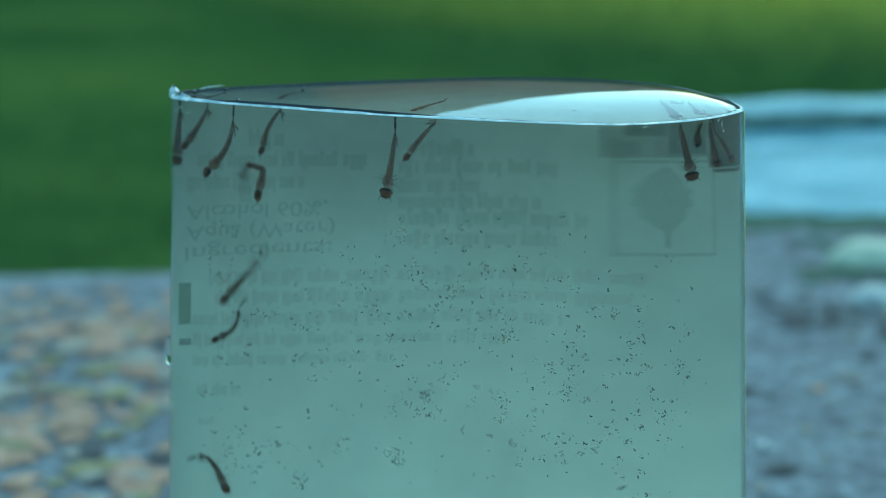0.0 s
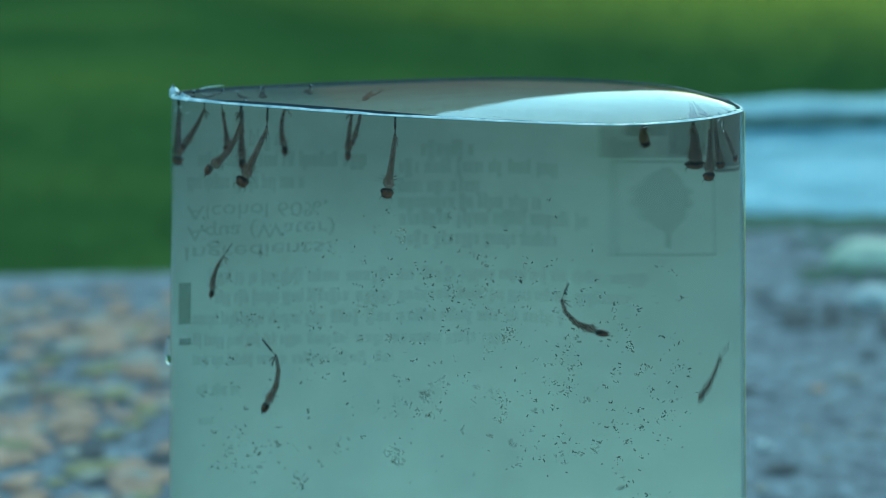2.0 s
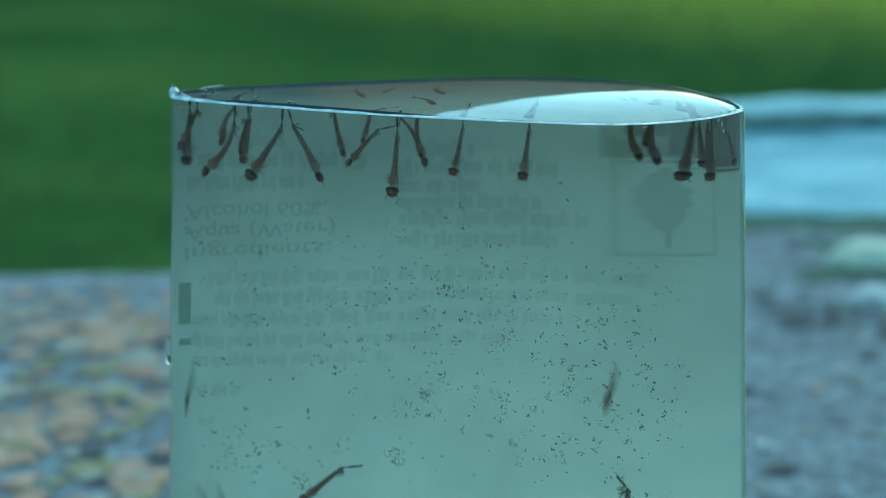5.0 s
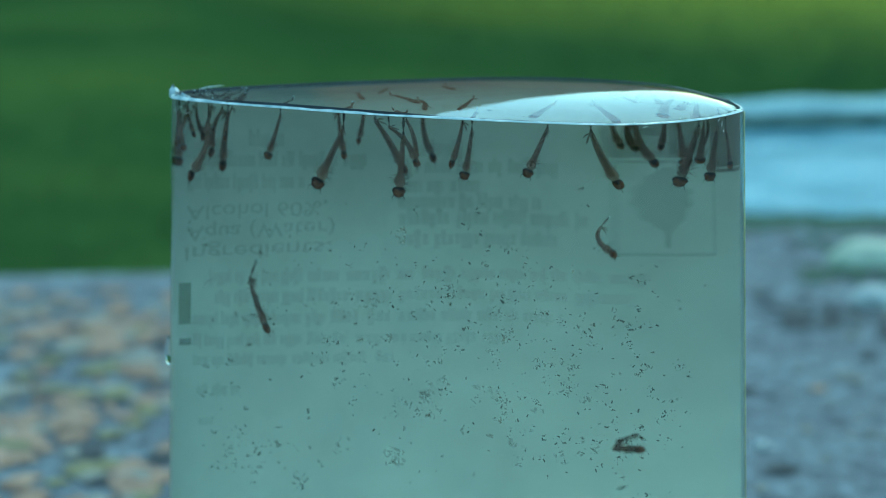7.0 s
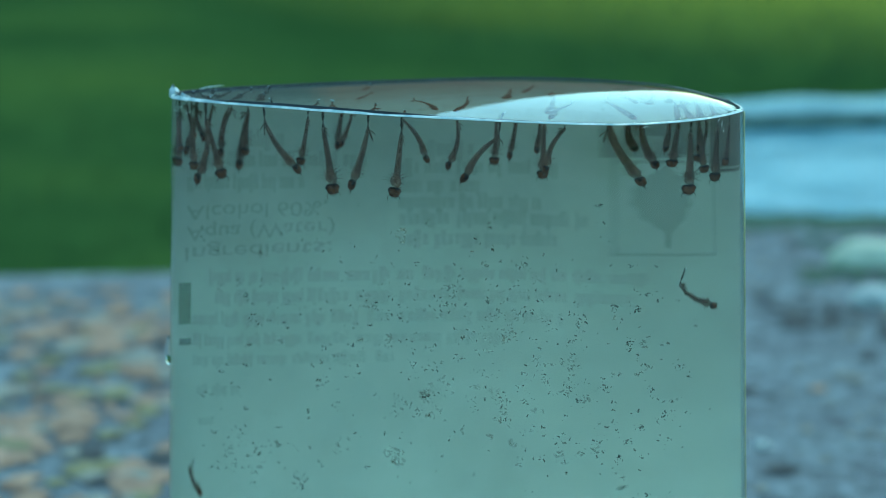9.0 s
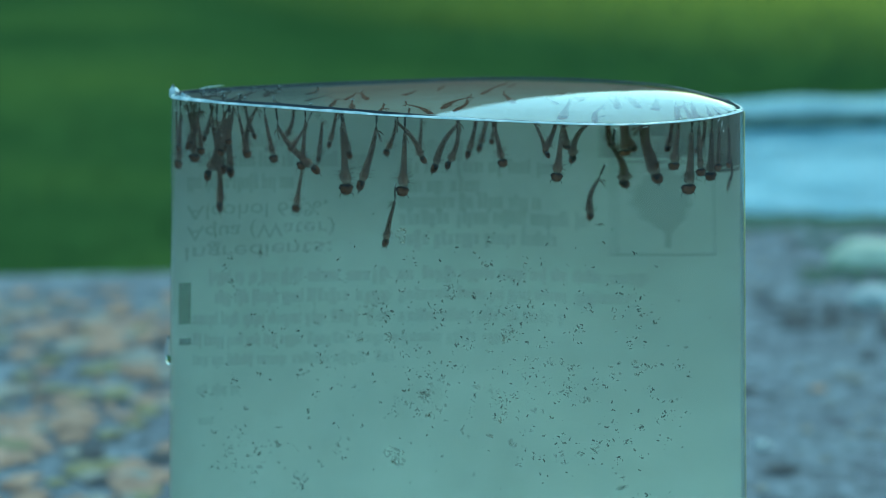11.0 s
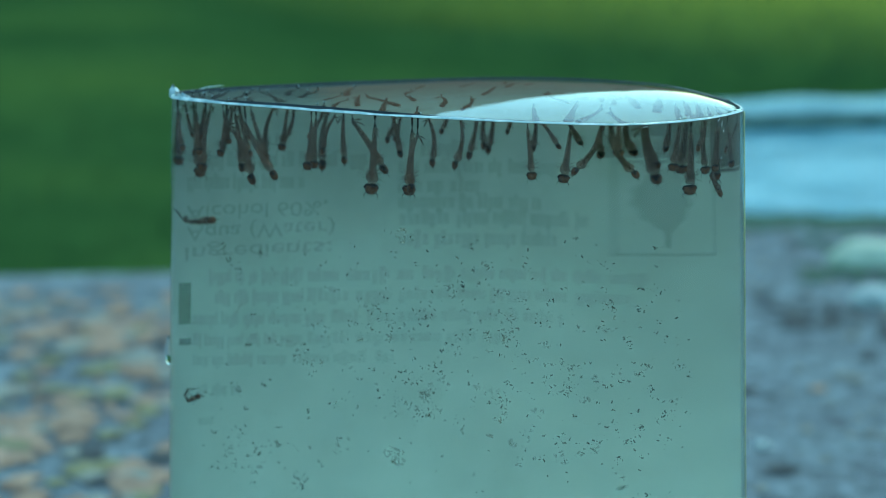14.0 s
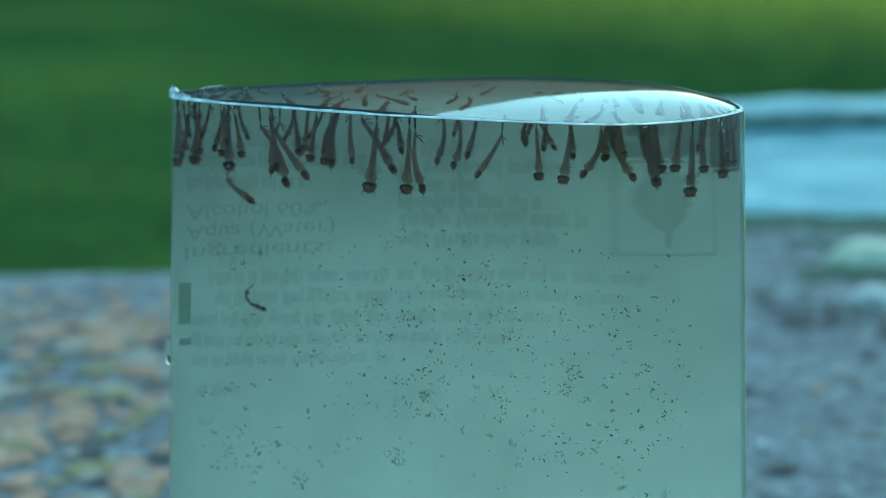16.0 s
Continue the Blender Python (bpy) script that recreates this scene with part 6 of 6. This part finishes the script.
    tail(larvae[41], {0: 0, 12.5: 0, 12.75: 35, 13: 110, 13.5: 65, 13.75: 35, 14: 150, 14.25: 35, 14.5: 42, 15: 0, 15.5: 17, 16: 85})
    walk(larvae[42], [(0, at(-24.7, 1.9, 13.6, 3, -4, 180)), (4.8, at(-24.7, 1.9, 13.6, 3, -4, 180)), (5.2, at(-24.6, 2.6, 46.9, -7, -17, -179)), (5.4, at(-25.4, 3.6, 60.2, 1, -9, -136)), (5.6, at(-26.2, 4.6, 73.5, 13, -9, -92)), (11.9, at(-26.3, 4.7, 73.5, 1, -6, -90)), (13.6, at(-26.2, 4.6, 73.5, 5, -8, -91)), (15.3, at(-26.2, 4.6, 73.5, 16, -9, -92)), (16, at(-26.2, 4.6, 73.5, 16, -9, -92))])
    tail(larvae[42], {0: 0, 4.8: 0, 5.2: 0, 5.4: 35})
    walk(larvae[43], [(0, at(-23.1, 0.9, 14.1, 3, -4, 180)), (9.17, at(-23.1, 0.9, 14.1, 3, -4, 180)), (9.57, at(-23.0, 1.5, 47.3, -5, -17, -179)), (9.77, at(-23.6, 2.0, 60.4, -2, -10, -135)), (9.97, at(-24.2, 2.6, 73.5, 6, -8, -91)), (12.5, at(-23.8, 2.3, 73.5, 5, -7, -91)), (14.2, at(-24.1, 2.4, 73.5, 2, -5, -90)), (15.9, at(-24.1, 2.5, 73.5, 4, -7, -91)), (16, at(-24.1, 2.5, 73.5, 4, -7, -91))])
    tail(larvae[43], {0: 0, 9.17: 0, 9.57: 0, 9.77: 35})
    walk(larvae[44], [(0, at(-20.8, 11.4, 11.0, 2, -10, 0)), (9.3, at(-20.8, 11.4, 11.0, 2, -10, 0)), (9.7, at(-20.9, 10.7, 46.1, -2, 3, 0)), (10.1, at(-20.0, 10.2, 73.3, 4, 12, 0)), (11, at(-19.5, 10.4, 73.3, -6, 14, 0)), (12.7, at(-20.1, 10.2, 73.3, 4, 12, 0)), (14.4, at(-19.5, 10.4, 73.3, 3, 15, 0)), (16, at(-20.5, 10.1, 73.3, 3, 14, 0))])
    tail(larvae[44], {0: 0, 9.3: 0, 9.7: 0})
    walk(larvae[45], [(0, at(-19.7, -1.4, 15.4, -2, -10, 0)), (10.18, at(-19.7, -1.4, 15.4, -2, -10, 0)), (10.58, at(-19.7, -0.8, 48.4, 4, 3, -1)), (11.5, at(-24.3, 6.4, 73.0, 20, -8, 0)), (12.5, at(-24.3, 6.2, 73.0, 23, -8, 0)), (13, at(-23.8, 5.4, 73.0, 26, -8, 0)), (13.5, at(-20.9, 4.3, 73.0, 27, -8, 0)), (14, at(-19.6, 5.8, 73.0, 9, -7, 0)), (14.5, at(-18.9, 4.9, 73.0, 21, -8, 0)), (15, at(-17.6, 5.1, 73.0, 19, -8, 0)), (15.5, at(-16.4, 5.6, 73.0, 12, -7, 0)), (16, at(-15.9, 5.6, 73.0, 13, -8, 0))])
    tail(larvae[45], {0: 0, 10.18: 0, 10.58: 0})
    walk(larvae[46], [(0, at(-11.2, 13.4, 10.9, -2, -3, -180)), (9.67, at(-11.2, 13.4, 10.9, -2, -3, -180)), (10.07, at(-11.6, 12.7, 45.8, 1, -16, 180)), (11.6, at(-11.8, 5.8, 73.9, 0, 36, 0)), (12, at(-11.4, 5.8, 73.9, 0, 36, 0)), (12.5, at(-11.9, 5.8, 73.9, 0, 30, 0)), (13, at(-10.8, 5.8, 73.9, 0, 36, 0)), (14, at(-10.2, 5.7, 73.9, 0, 29, 0)), (15, at(-9.8, 5.7, 73.9, 0, 33, 0)), (16, at(-10.2, 5.7, 73.9, 0, 29, 0))])
    tail(larvae[46], {0: 0, 9.67: 0, 10.07: 0})
    walk(larvae[47], [(0, at(-10.2, 4.5, 13.7, 0, -11, 0)), (10.25, at(-10.2, 4.5, 13.7, 0, -11, 0)), (10.65, at(-10.7, 4.5, 47.4, 1, 2, 0)), (11.05, at(-9.7, 4.3, 73.5, -5, 19, 0)), (11.3, at(-10.0, 5.4, 73.5, 4, 19, 0)), (13, at(-9.6, 2.7, 73.5, -5, 21, 0)), (14.7, at(-9.3, 2.6, 73.5, -5, 20, 0)), (16, at(-9.3, 2.6, 73.5, -5, 20, 0))])
    tail(larvae[47], {0: 0, 10.25: 0, 10.65: 0})
    walk(larvae[48], [(0, at(-1.4, 9.7, 12.6, -1, -3, -180)), (9.75, at(-1.4, 9.7, 12.6, -1, -3, -180)), (10.15, at(-2.1, 9.2, 46.7, 0, -15, -180)), (11.5, at(-2.9, 8.6, 73.8, 13, 7, 0)), (12.5, at(-2.7, 9.5, 73.7, 0, 6, 0)), (13.5, at(-2.6, 8.6, 73.8, 15, 7, 0)), (14, at(-3.2, 8.2, 73.8, 19, 7, 0)), (14.5, at(-3.3, 8.2, 73.8, 20, 6, 0)), (15, at(-3.1, 8.3, 73.8, 19, 7, 0)), (15.5, at(-3.0, 8.0, 73.8, 23, 8, 0)), (16, at(-3.1, 8.0, 73.8, 23, 8, 0))])
    tail(larvae[48], {0: 0, 9.75: 0, 10.15: 0})
    walk(larvae[49], [(0, at(1.8, 15.3, 10.9, 1, -11, 0)), (9.82, at(1.8, 15.3, 10.9, 1, -11, 0)), (10.22, at(1.0, 14.6, 46.0, 0, 1, 0)), (11.5, at(-0.0, 12.6, 73.8, 0, 6, 0)), (12.5, at(0.2, 12.6, 73.9, 0, 8, 0)), (13, at(0.8, 12.6, 73.9, 0, 12, 0)), (13.5, at(2.0, 12.0, 73.9, 13, 18, 0)), (14, at(3.0, 11.8, 73.9, 19, 18, 0)), (14.5, at(3.8, 11.8, 73.9, 19, 18, 0)), (15, at(4.1, 11.8, 73.9, 20, 17, 0)), (15.5, at(4.6, 11.9, 73.9, 19, 18, 0)), (16, at(4.0, 12.9, 73.9, 0, 12, 0))])
    tail(larvae[49], {0: 0, 9.82: 0, 10.22: 0})
    walk(larvae[50], [(0, at(5.9, 8.8, 13.4, 0, -11, 0)), (9.1, at(5.9, 8.8, 13.4, 0, -11, 0)), (9.5, at(5.0, 8.5, 47.4, 1, 1, 0)), (9.9, at(5.4, 8.3, 73.3, -6, 13, 0)), (11.7, at(5.1, 9.1, 73.3, -6, 12, 0)), (13.4, at(5.2, 8.3, 73.3, -2, 10, 0)), (15.1, at(5.2, 8.3, 73.3, -6, 14, 0)), (16, at(5.2, 8.3, 73.3, -6, 14, 0))])
    tail(larvae[50], {0: 0, 9.1: 0, 9.5: 0})
    walk(larvae[51], [(0, at(9.2, 10.2, 12.9, 0, -2, 180)), (9.46, at(9.2, 10.2, 12.9, 0, -2, 180)), (9.86, at(8.2, 9.9, 46.8, -2, -14, -180)), (11.5, at(7.4, 12.7, 73.9, 5, 6, 0)), (12.5, at(7.8, 12.0, 73.9, 16, 5, 0)), (13, at(8.1, 12.0, 73.9, 16, 7, 0)), (14, at(9.0, 11.6, 73.9, 22, 7, 0)), (14.5, at(9.8, 11.7, 73.9, 18, 7, 0)), (15, at(10.1, 11.6, 73.9, 19, 7, 0)), (15.5, at(10.7, 11.4, 73.9, 20, 7, 0)), (16, at(11.1, 11.3, 73.9, 20, 7, 0))])
    tail(larvae[51], {0: 0, 9.46: 0, 9.86: 0})
    walk(larvae[52], [(0, at(16.2, 0.9, 15.6, 0, -10, 0)), (9.96, at(16.2, 0.9, 15.6, 0, -10, 0)), (10.36, at(15.2, 1.0, 48.3, 1, -3, 0)), (12, at(15.8, -0.4, 73.7, 26, 10, 0)), (12.5, at(15.8, 0.0, 73.7, 19, 10, 0)), (13, at(16.0, -0.0, 73.7, 19, 10, 0)), (13.5, at(15.8, -0.2, 73.7, 22, 4, 0)), (14, at(15.8, -0.2, 73.7, 22, 4, 0)), (14.5, at(15.9, 0.3, 73.7, 13, 4, 0)), (15, at(16.3, 0.5, 73.7, 10, 10, 0)), (15.5, at(16.4, 0.5, 73.7, 10, 10, 0)), (16, at(16.3, 1.2, 73.7, 0, 7, 0))])
    tail(larvae[52], {0: 0, 9.96: 0, 10.36: 0})
    walk(larvae[53], [(0, at(19.1, -0.8, 16.2, 0, -2, 180)), (10.03, at(19.1, -0.8, 16.2, 0, -2, 180)), (10.43, at(18.1, -0.9, 48.7, 2, -9, 180)), (10.63, at(17.3, -0.8, 61.3, 3, -7, -135)), (10.83, at(16.6, -0.8, 73.8, 5, -7, -91)), (12.6, at(16.9, -1.6, 73.8, 0, -7, -90)), (14.3, at(16.4, -0.8, 73.8, 1, -5, -90)), (16, at(16.4, -1.6, 73.8, 5, -7, -91))])
    tail(larvae[53], {0: 0, 10.03: 0, 10.43: 0, 10.63: 35})
    walk(larvae[54], [(0, at(26.7, -9.2, 18.5, -3, -7, 0)), (10.32, at(26.7, -9.2, 18.5, -3, -7, 0)), (10.72, at(26.8, -7.0, 49.7, -12, -4, 1)), (11.12, at(26.9, -4.8, 73.8, -28, 25, 0)), (11.6, at(26.9, -4.8, 73.8, -36, 21, 0)), (13.3, at(26.9, -4.8, 73.8, -24, 30, 0)), (15, at(26.8, -5.2, 73.8, -43, 20, 0)), (16, at(26.8, -5.2, 73.8, -43, 20, 0))])
    tail(larvae[54], {0: 0, 10.32: 0, 10.72: 0})
    walk(larvae[55], [(0, at(-2.6, -8.0, 18.6, 2, -3, 180)), (9.89, at(-2.6, -8.0, 18.6, 2, -3, 180)), (10.29, at(-3.1, -7.4, 50.1, -2, -15, -180)), (12.5, at(-4.5, 5.4, 73.3, 0, -6, 0)), (13, at(-3.4, 5.3, 73.4, 0, -6, 0)), (13.5, at(-3.9, 3.8, 73.5, 22, -13, 0)), (14, at(-3.6, 4.0, 73.5, 19, -13, 0)), (14.5, at(-3.4, 3.9, 73.5, 19, -12, 0)), (15, at(-3.2, 3.7, 73.5, 23, -12, 0)), (15.5, at(-3.0, 3.7, 73.5, 22, -13, 0)), (16, at(-3.4, 3.2, 73.5, 30, -13, 0))])
    tail(larvae[55], {0: 0, 9.89: 0, 10.29: 0})
    walk(larvae[56], [(0, at(-17.4, 2.4, 14.2, 1, -4, 180)), (10, at(-17.4, 2.4, 14.2, 1, -4, 180)), (10.4, at(-17.5, 2.5, 47.6, -2, -17, -180)), (10.6, at(-18.5, 2.8, 60.5, 3, -9, -136)), (10.8, at(-19.4, 3.0, 73.4, 12, -8, -92)), (12.7, at(-19.6, 4.0, 73.4, 11, 0, -90)), (14.4, at(-19.3, 3.0, 73.4, 13, -8, -92)), (16, at(-19.8, 3.7, 73.4, 9, -7, -91))])
    tail(larvae[56], {0: 0, 10: 0, 10.4: 0, 10.6: 35})
    walk(larvae[57], [(0, at(-22.1, -0.1, 14.5, -3, -10, 0)), (9.53, at(-22.1, -0.1, 14.5, -3, -10, 0)), (9.93, at(-22.1, 0.5, 47.8, 4, 3, -1)), (10.13, at(-21.5, 0.5, 60.7, -4, 7, -46)), (10.33, at(-20.8, 0.5, 73.5, -13, 4, -91)), (11.8, at(-20.7, 0.4, 73.5, -14, 4, -91)), (13.5, at(-20.9, 0.5, 73.5, -12, 3, -91)), (15.2, at(-20.7, 0.4, 73.5, -13, 4, -91)), (16, at(-20.7, 0.4, 73.5, -13, 4, -91))])
    tail(larvae[57], {0: 0, 9.53: 0, 9.93: 0, 10.13: 35})
    walk(larvae[58], [(0, at(25.0, -4.4, 34.3, -48, -26, 18)), (0.5, at(24.6, -3.7, 46.6, -82, -24, 26)), (1, at(24.6, -4.0, 42.7, -81, -28, 26)), (1.5, at(24.7, -4.9, 39.2, -56, -9, 20)), (2, at(24.6, -5.4, 34.9, -46, -15, 17)), (16, at(21.8, -9.8, 29.8, 2, -15, 0))])
    tail(larvae[58], {0: 26, 0.5: 26, 1: 26, 1.5: 26, 2: 26, 16: 0})
    walk(larvae[59], [(0, at(-25.9, 4.0, 12.1, 3, -4, 180)), (4.8, at(-25.9, 4.0, 12.1, 3, -4, 180)), (5.2, at(-25.9, 4.7, 45.8, -6, -17, -179)), (5.6, at(-24.6, 7.8, 73.8, -2, 13, 180)), (12.6, at(-24.4, 7.9, 73.8, -1, 13, 180)), (15.5, at(-24.8, 7.7, 73.8, 3, 10, 180)), (16, at(-24.8, 7.7, 73.8, 3, 10, 180))])
    tail(larvae[59], {0: 0, 4.8: 0, 5.2: 0})
    walk(larvae[60], [(0, at(-23.3, 10.5, 10.4, 3, -11, 0)), (4.7, at(-23.3, 10.5, 10.4, 3, -11, 0)), (5.1, at(-24.0, 3.1, 46.9, 4, 3, 0)), (5.5, at(-22.0, 9.5, 73.6, -24, 19, 0)), (12.3, at(-21.7, 9.6, 73.6, 3, 15, 0)), (15.1, at(-22.0, 9.5, 73.6, -24, 19, 0)), (16, at(-22.0, 9.5, 73.6, -24, 19, 0))])
    tail(larvae[60], {0: 0, 4.7: 0, 5.1: 0})
    walk(larvae[61], [(0, at(-18.6, 11.8, 10.2, -2, -4, -180)), (9.24, at(-18.6, 11.8, 10.2, -2, -4, -180)), (9.64, at(-18.9, 11.0, 45.2, 2, -17, 180)), (10.04, at(-18.5, 10.8, 73.6, -15, 17, 180)), (12, at(-18.1, 10.9, 73.6, -12, 17, 180)), (14.6, at(-18.9, 10.6, 73.6, -11, 16, 180)), (16, at(-18.9, 10.6, 73.6, -11, 16, 180))])
    tail(larvae[61], {0: 0, 9.24: 0, 9.64: 0})
    walk(larvae[62], [(0, at(-21.7, 2.1, 13.1, 2, -4, 180)), (10.1, at(-21.7, 2.1, 13.1, 2, -4, 180)), (10.5, at(-21.9, 2.5, 46.5, -3, -17, -180)), (10.7, at(-21.5, 2.4, 60.2, 1, -10, -135)), (10.9, at(-21.2, 2.4, 73.8, 10, -7, -91)), (12.4, at(-20.8, 3.4, 73.8, 10, -7, -91)), (15.6, at(-21.4, 2.4, 73.8, 10, -7, -91)), (16, at(-21.4, 2.4, 73.8, 10, -7, -91))])
    tail(larvae[62], {0: 0, 10.1: 0, 10.5: 0, 10.7: 35})
    walk(larvae[63], [(0, at(-13.4, 12.6, 10.4, 2, -11, 0)), (9.6, at(-13.4, 12.6, 10.4, 2, -11, 0)), (10, at(-14.0, 11.9, 45.4, -1, 2, 0)), (10.4, at(-12.9, 11.6, 73.6, -5, 15, 0)), (13.1, at(-12.9, 11.6, 73.6, -5, 15, 0)), (16, at(-12.9, 11.6, 73.6, -5, 15, 0))])
    tail(larvae[63], {0: 0, 9.6: 0, 10: 0})
    walk(larvae[64], [(0, at(11.9, 1.3, 15.0, -1, -12, 0)), (9.32, at(11.9, 1.3, 15.0, -1, -12, 0)), (9.72, at(10.7, 1.6, 47.8, 2, 0, 0)), (11.5, at(9.9, -0.6, 73.9, 0, -28, 0)), (12, at(9.9, -0.6, 73.9, 0, -28, 0)), (12.5, at(9.6, -0.6, 73.9, 0, -34, 0)), (13, at(9.9, -1.9, 73.9, 23, -38, 0)), (13.5, at(10.1, -0.7, 73.9, 0, -34, 0)), (14, at(10.2, -0.7, 73.9, 0, -35, 0)), (14.5, at(10.2, -0.7, 73.9, 0, -35, 0)), (15, at(9.7, -0.6, 73.9, 0, -34, 0)), (15.5, at(10.0, -0.6, 73.9, 0, -31, 0)), (16, at(10.0, -0.6, 73.9, 0, -31, 0))])
    tail(larvae[64], {0: 0, 9.32: 0, 9.72: 0})
    walk(larvae[65], [(0, at(15.0, 1.5, 15.4, 1, -4, 180)), (9.39, at(15.0, 1.5, 15.4, 1, -4, 180)), (9.79, at(13.9, 1.7, 48.0, -2, -13, -180)), (11.5, at(12.5, -1.0, 73.7, 42, -31, 0)), (13.5, at(12.6, -1.1, 73.7, 44, -33, 0)), (14.1, at(12.7, -1.0, 73.7, 42, -31, 0)), (14.5, at(12.2, 0.1, 73.7, 24, -26, 0)), (15, at(13.3, 1.6, 73.6, 0, -6, 0)), (15.5, at(13.3, 1.6, 73.7, 0, -6, 0)), (16, at(13.2, 1.6, 73.7, 0, -6, 0))])
    tail(larvae[65], {0: 0, 9.39: 0, 9.79: 0})
    walk(larvae[66], [(0, at(-24.9, 3.5, 12.7, 2, -4, 180)), (4.6, at(-24.9, 3.5, 12.7, 2, -4, 180)), (5, at(-24.9, 4.0, 46.2, -6, -17, -179)), (5.4, at(-23.6, 8.8, 73.7, -13, 12, 180)), (7.9, at(-23.4, 8.9, 73.7, -14, 12, 180)), (11.3, at(-23.6, 8.9, 73.7, -12, 10, -180)), (14, at(-23.6, 8.8, 73.7, -14, 12, -180)), (16, at(-23.6, 8.8, 73.7, -14, 12, -180))])
    tail(larvae[66], {0: 0, 4.6: 0, 5: 0})
    walk(larvae[67], [(0, at(-21.1, 6.9, 11.5, 1, -10, 0)), (4.7, at(-21.1, 6.9, 11.5, 1, -10, 0)), (5.1, at(-21.4, 6.7, 45.9, 0, 3, 0)), (5.5, at(-20.0, 6.5, 73.8, -5, 15, 0)), (7, at(-19.9, 6.2, 73.8, -5, 15, 0)), (10, at(-20.4, 5.9, 73.8, -5, 15, 0)), (12.9, at(-20.0, 6.8, 73.8, -1, 15, 0)), (15.9, at(-20.1, 6.2, 73.8, -5, 15, 0)), (16, at(-20.1, 6.2, 73.8, -5, 15, 0))])
    tail(larvae[67], {0: 0, 4.7: 0, 5.1: 0})
    walk(larvae[68], [(0, at(24.9, -8.1, 18.0, 2, -12, 0)), (4.8, at(24.9, -8.1, 18.0, 2, -12, 0)), (5.2, at(23.5, -8.2, 50.2, -7, 0, 1)), (5.6, at(23.1, -3.6, 73.8, 24, 15, 0)), (7.6, at(23.1, -3.6, 73.8, 29, 16, 0)), (10.7, at(22.8, -3.8, 73.8, 24, 14, 0)), (13.7, at(22.8, -3.7, 73.8, -44, 6, 0)), (16, at(22.8, -3.7, 73.8, -44, 6, 0))])
    tail(larvae[68], {0: 0, 4.8: 0, 5.2: 0})
    walk(larvae[69], [(0, at(17.8, 0.8, 15.8, 0, -5, -180)), (4.6, at(17.8, 0.8, 15.8, 0, -5, -180)), (5, at(16.9, 0.8, 48.4, -1, -11, -180)), (5.4, at(15.9, 0.9, 73.7, -29, 14, 180)), (7.4, at(16.1, 0.8, 73.7, -29, 14, -180)), (10.4, at(15.9, 0.8, 73.7, -35, 8, -180)), (13.3, at(16.1, 0.8, 73.7, -28, 7, -180)), (16, at(16.1, 0.8, 73.7, -28, 7, -180))])
    tail(larvae[69], {0: 0, 4.6: 0, 5: 0})
    for k, ob in enumerate(specks):
        rows = []
        for j in range(17):
            a = j * (0.22 + 0.05 * k) + k
            rows.append((j, pose(CENTRE[0] + 0.0022 * math.sin(a), CENTRE[1] - 0.0009 * math.sin(a), CENTRE[2] + 0.0016 * math.cos(a) - 0.0001 * j,
                                 0, 5 * math.sin(0.7 * a), 0)))
        walk(ob, rows)


motions()
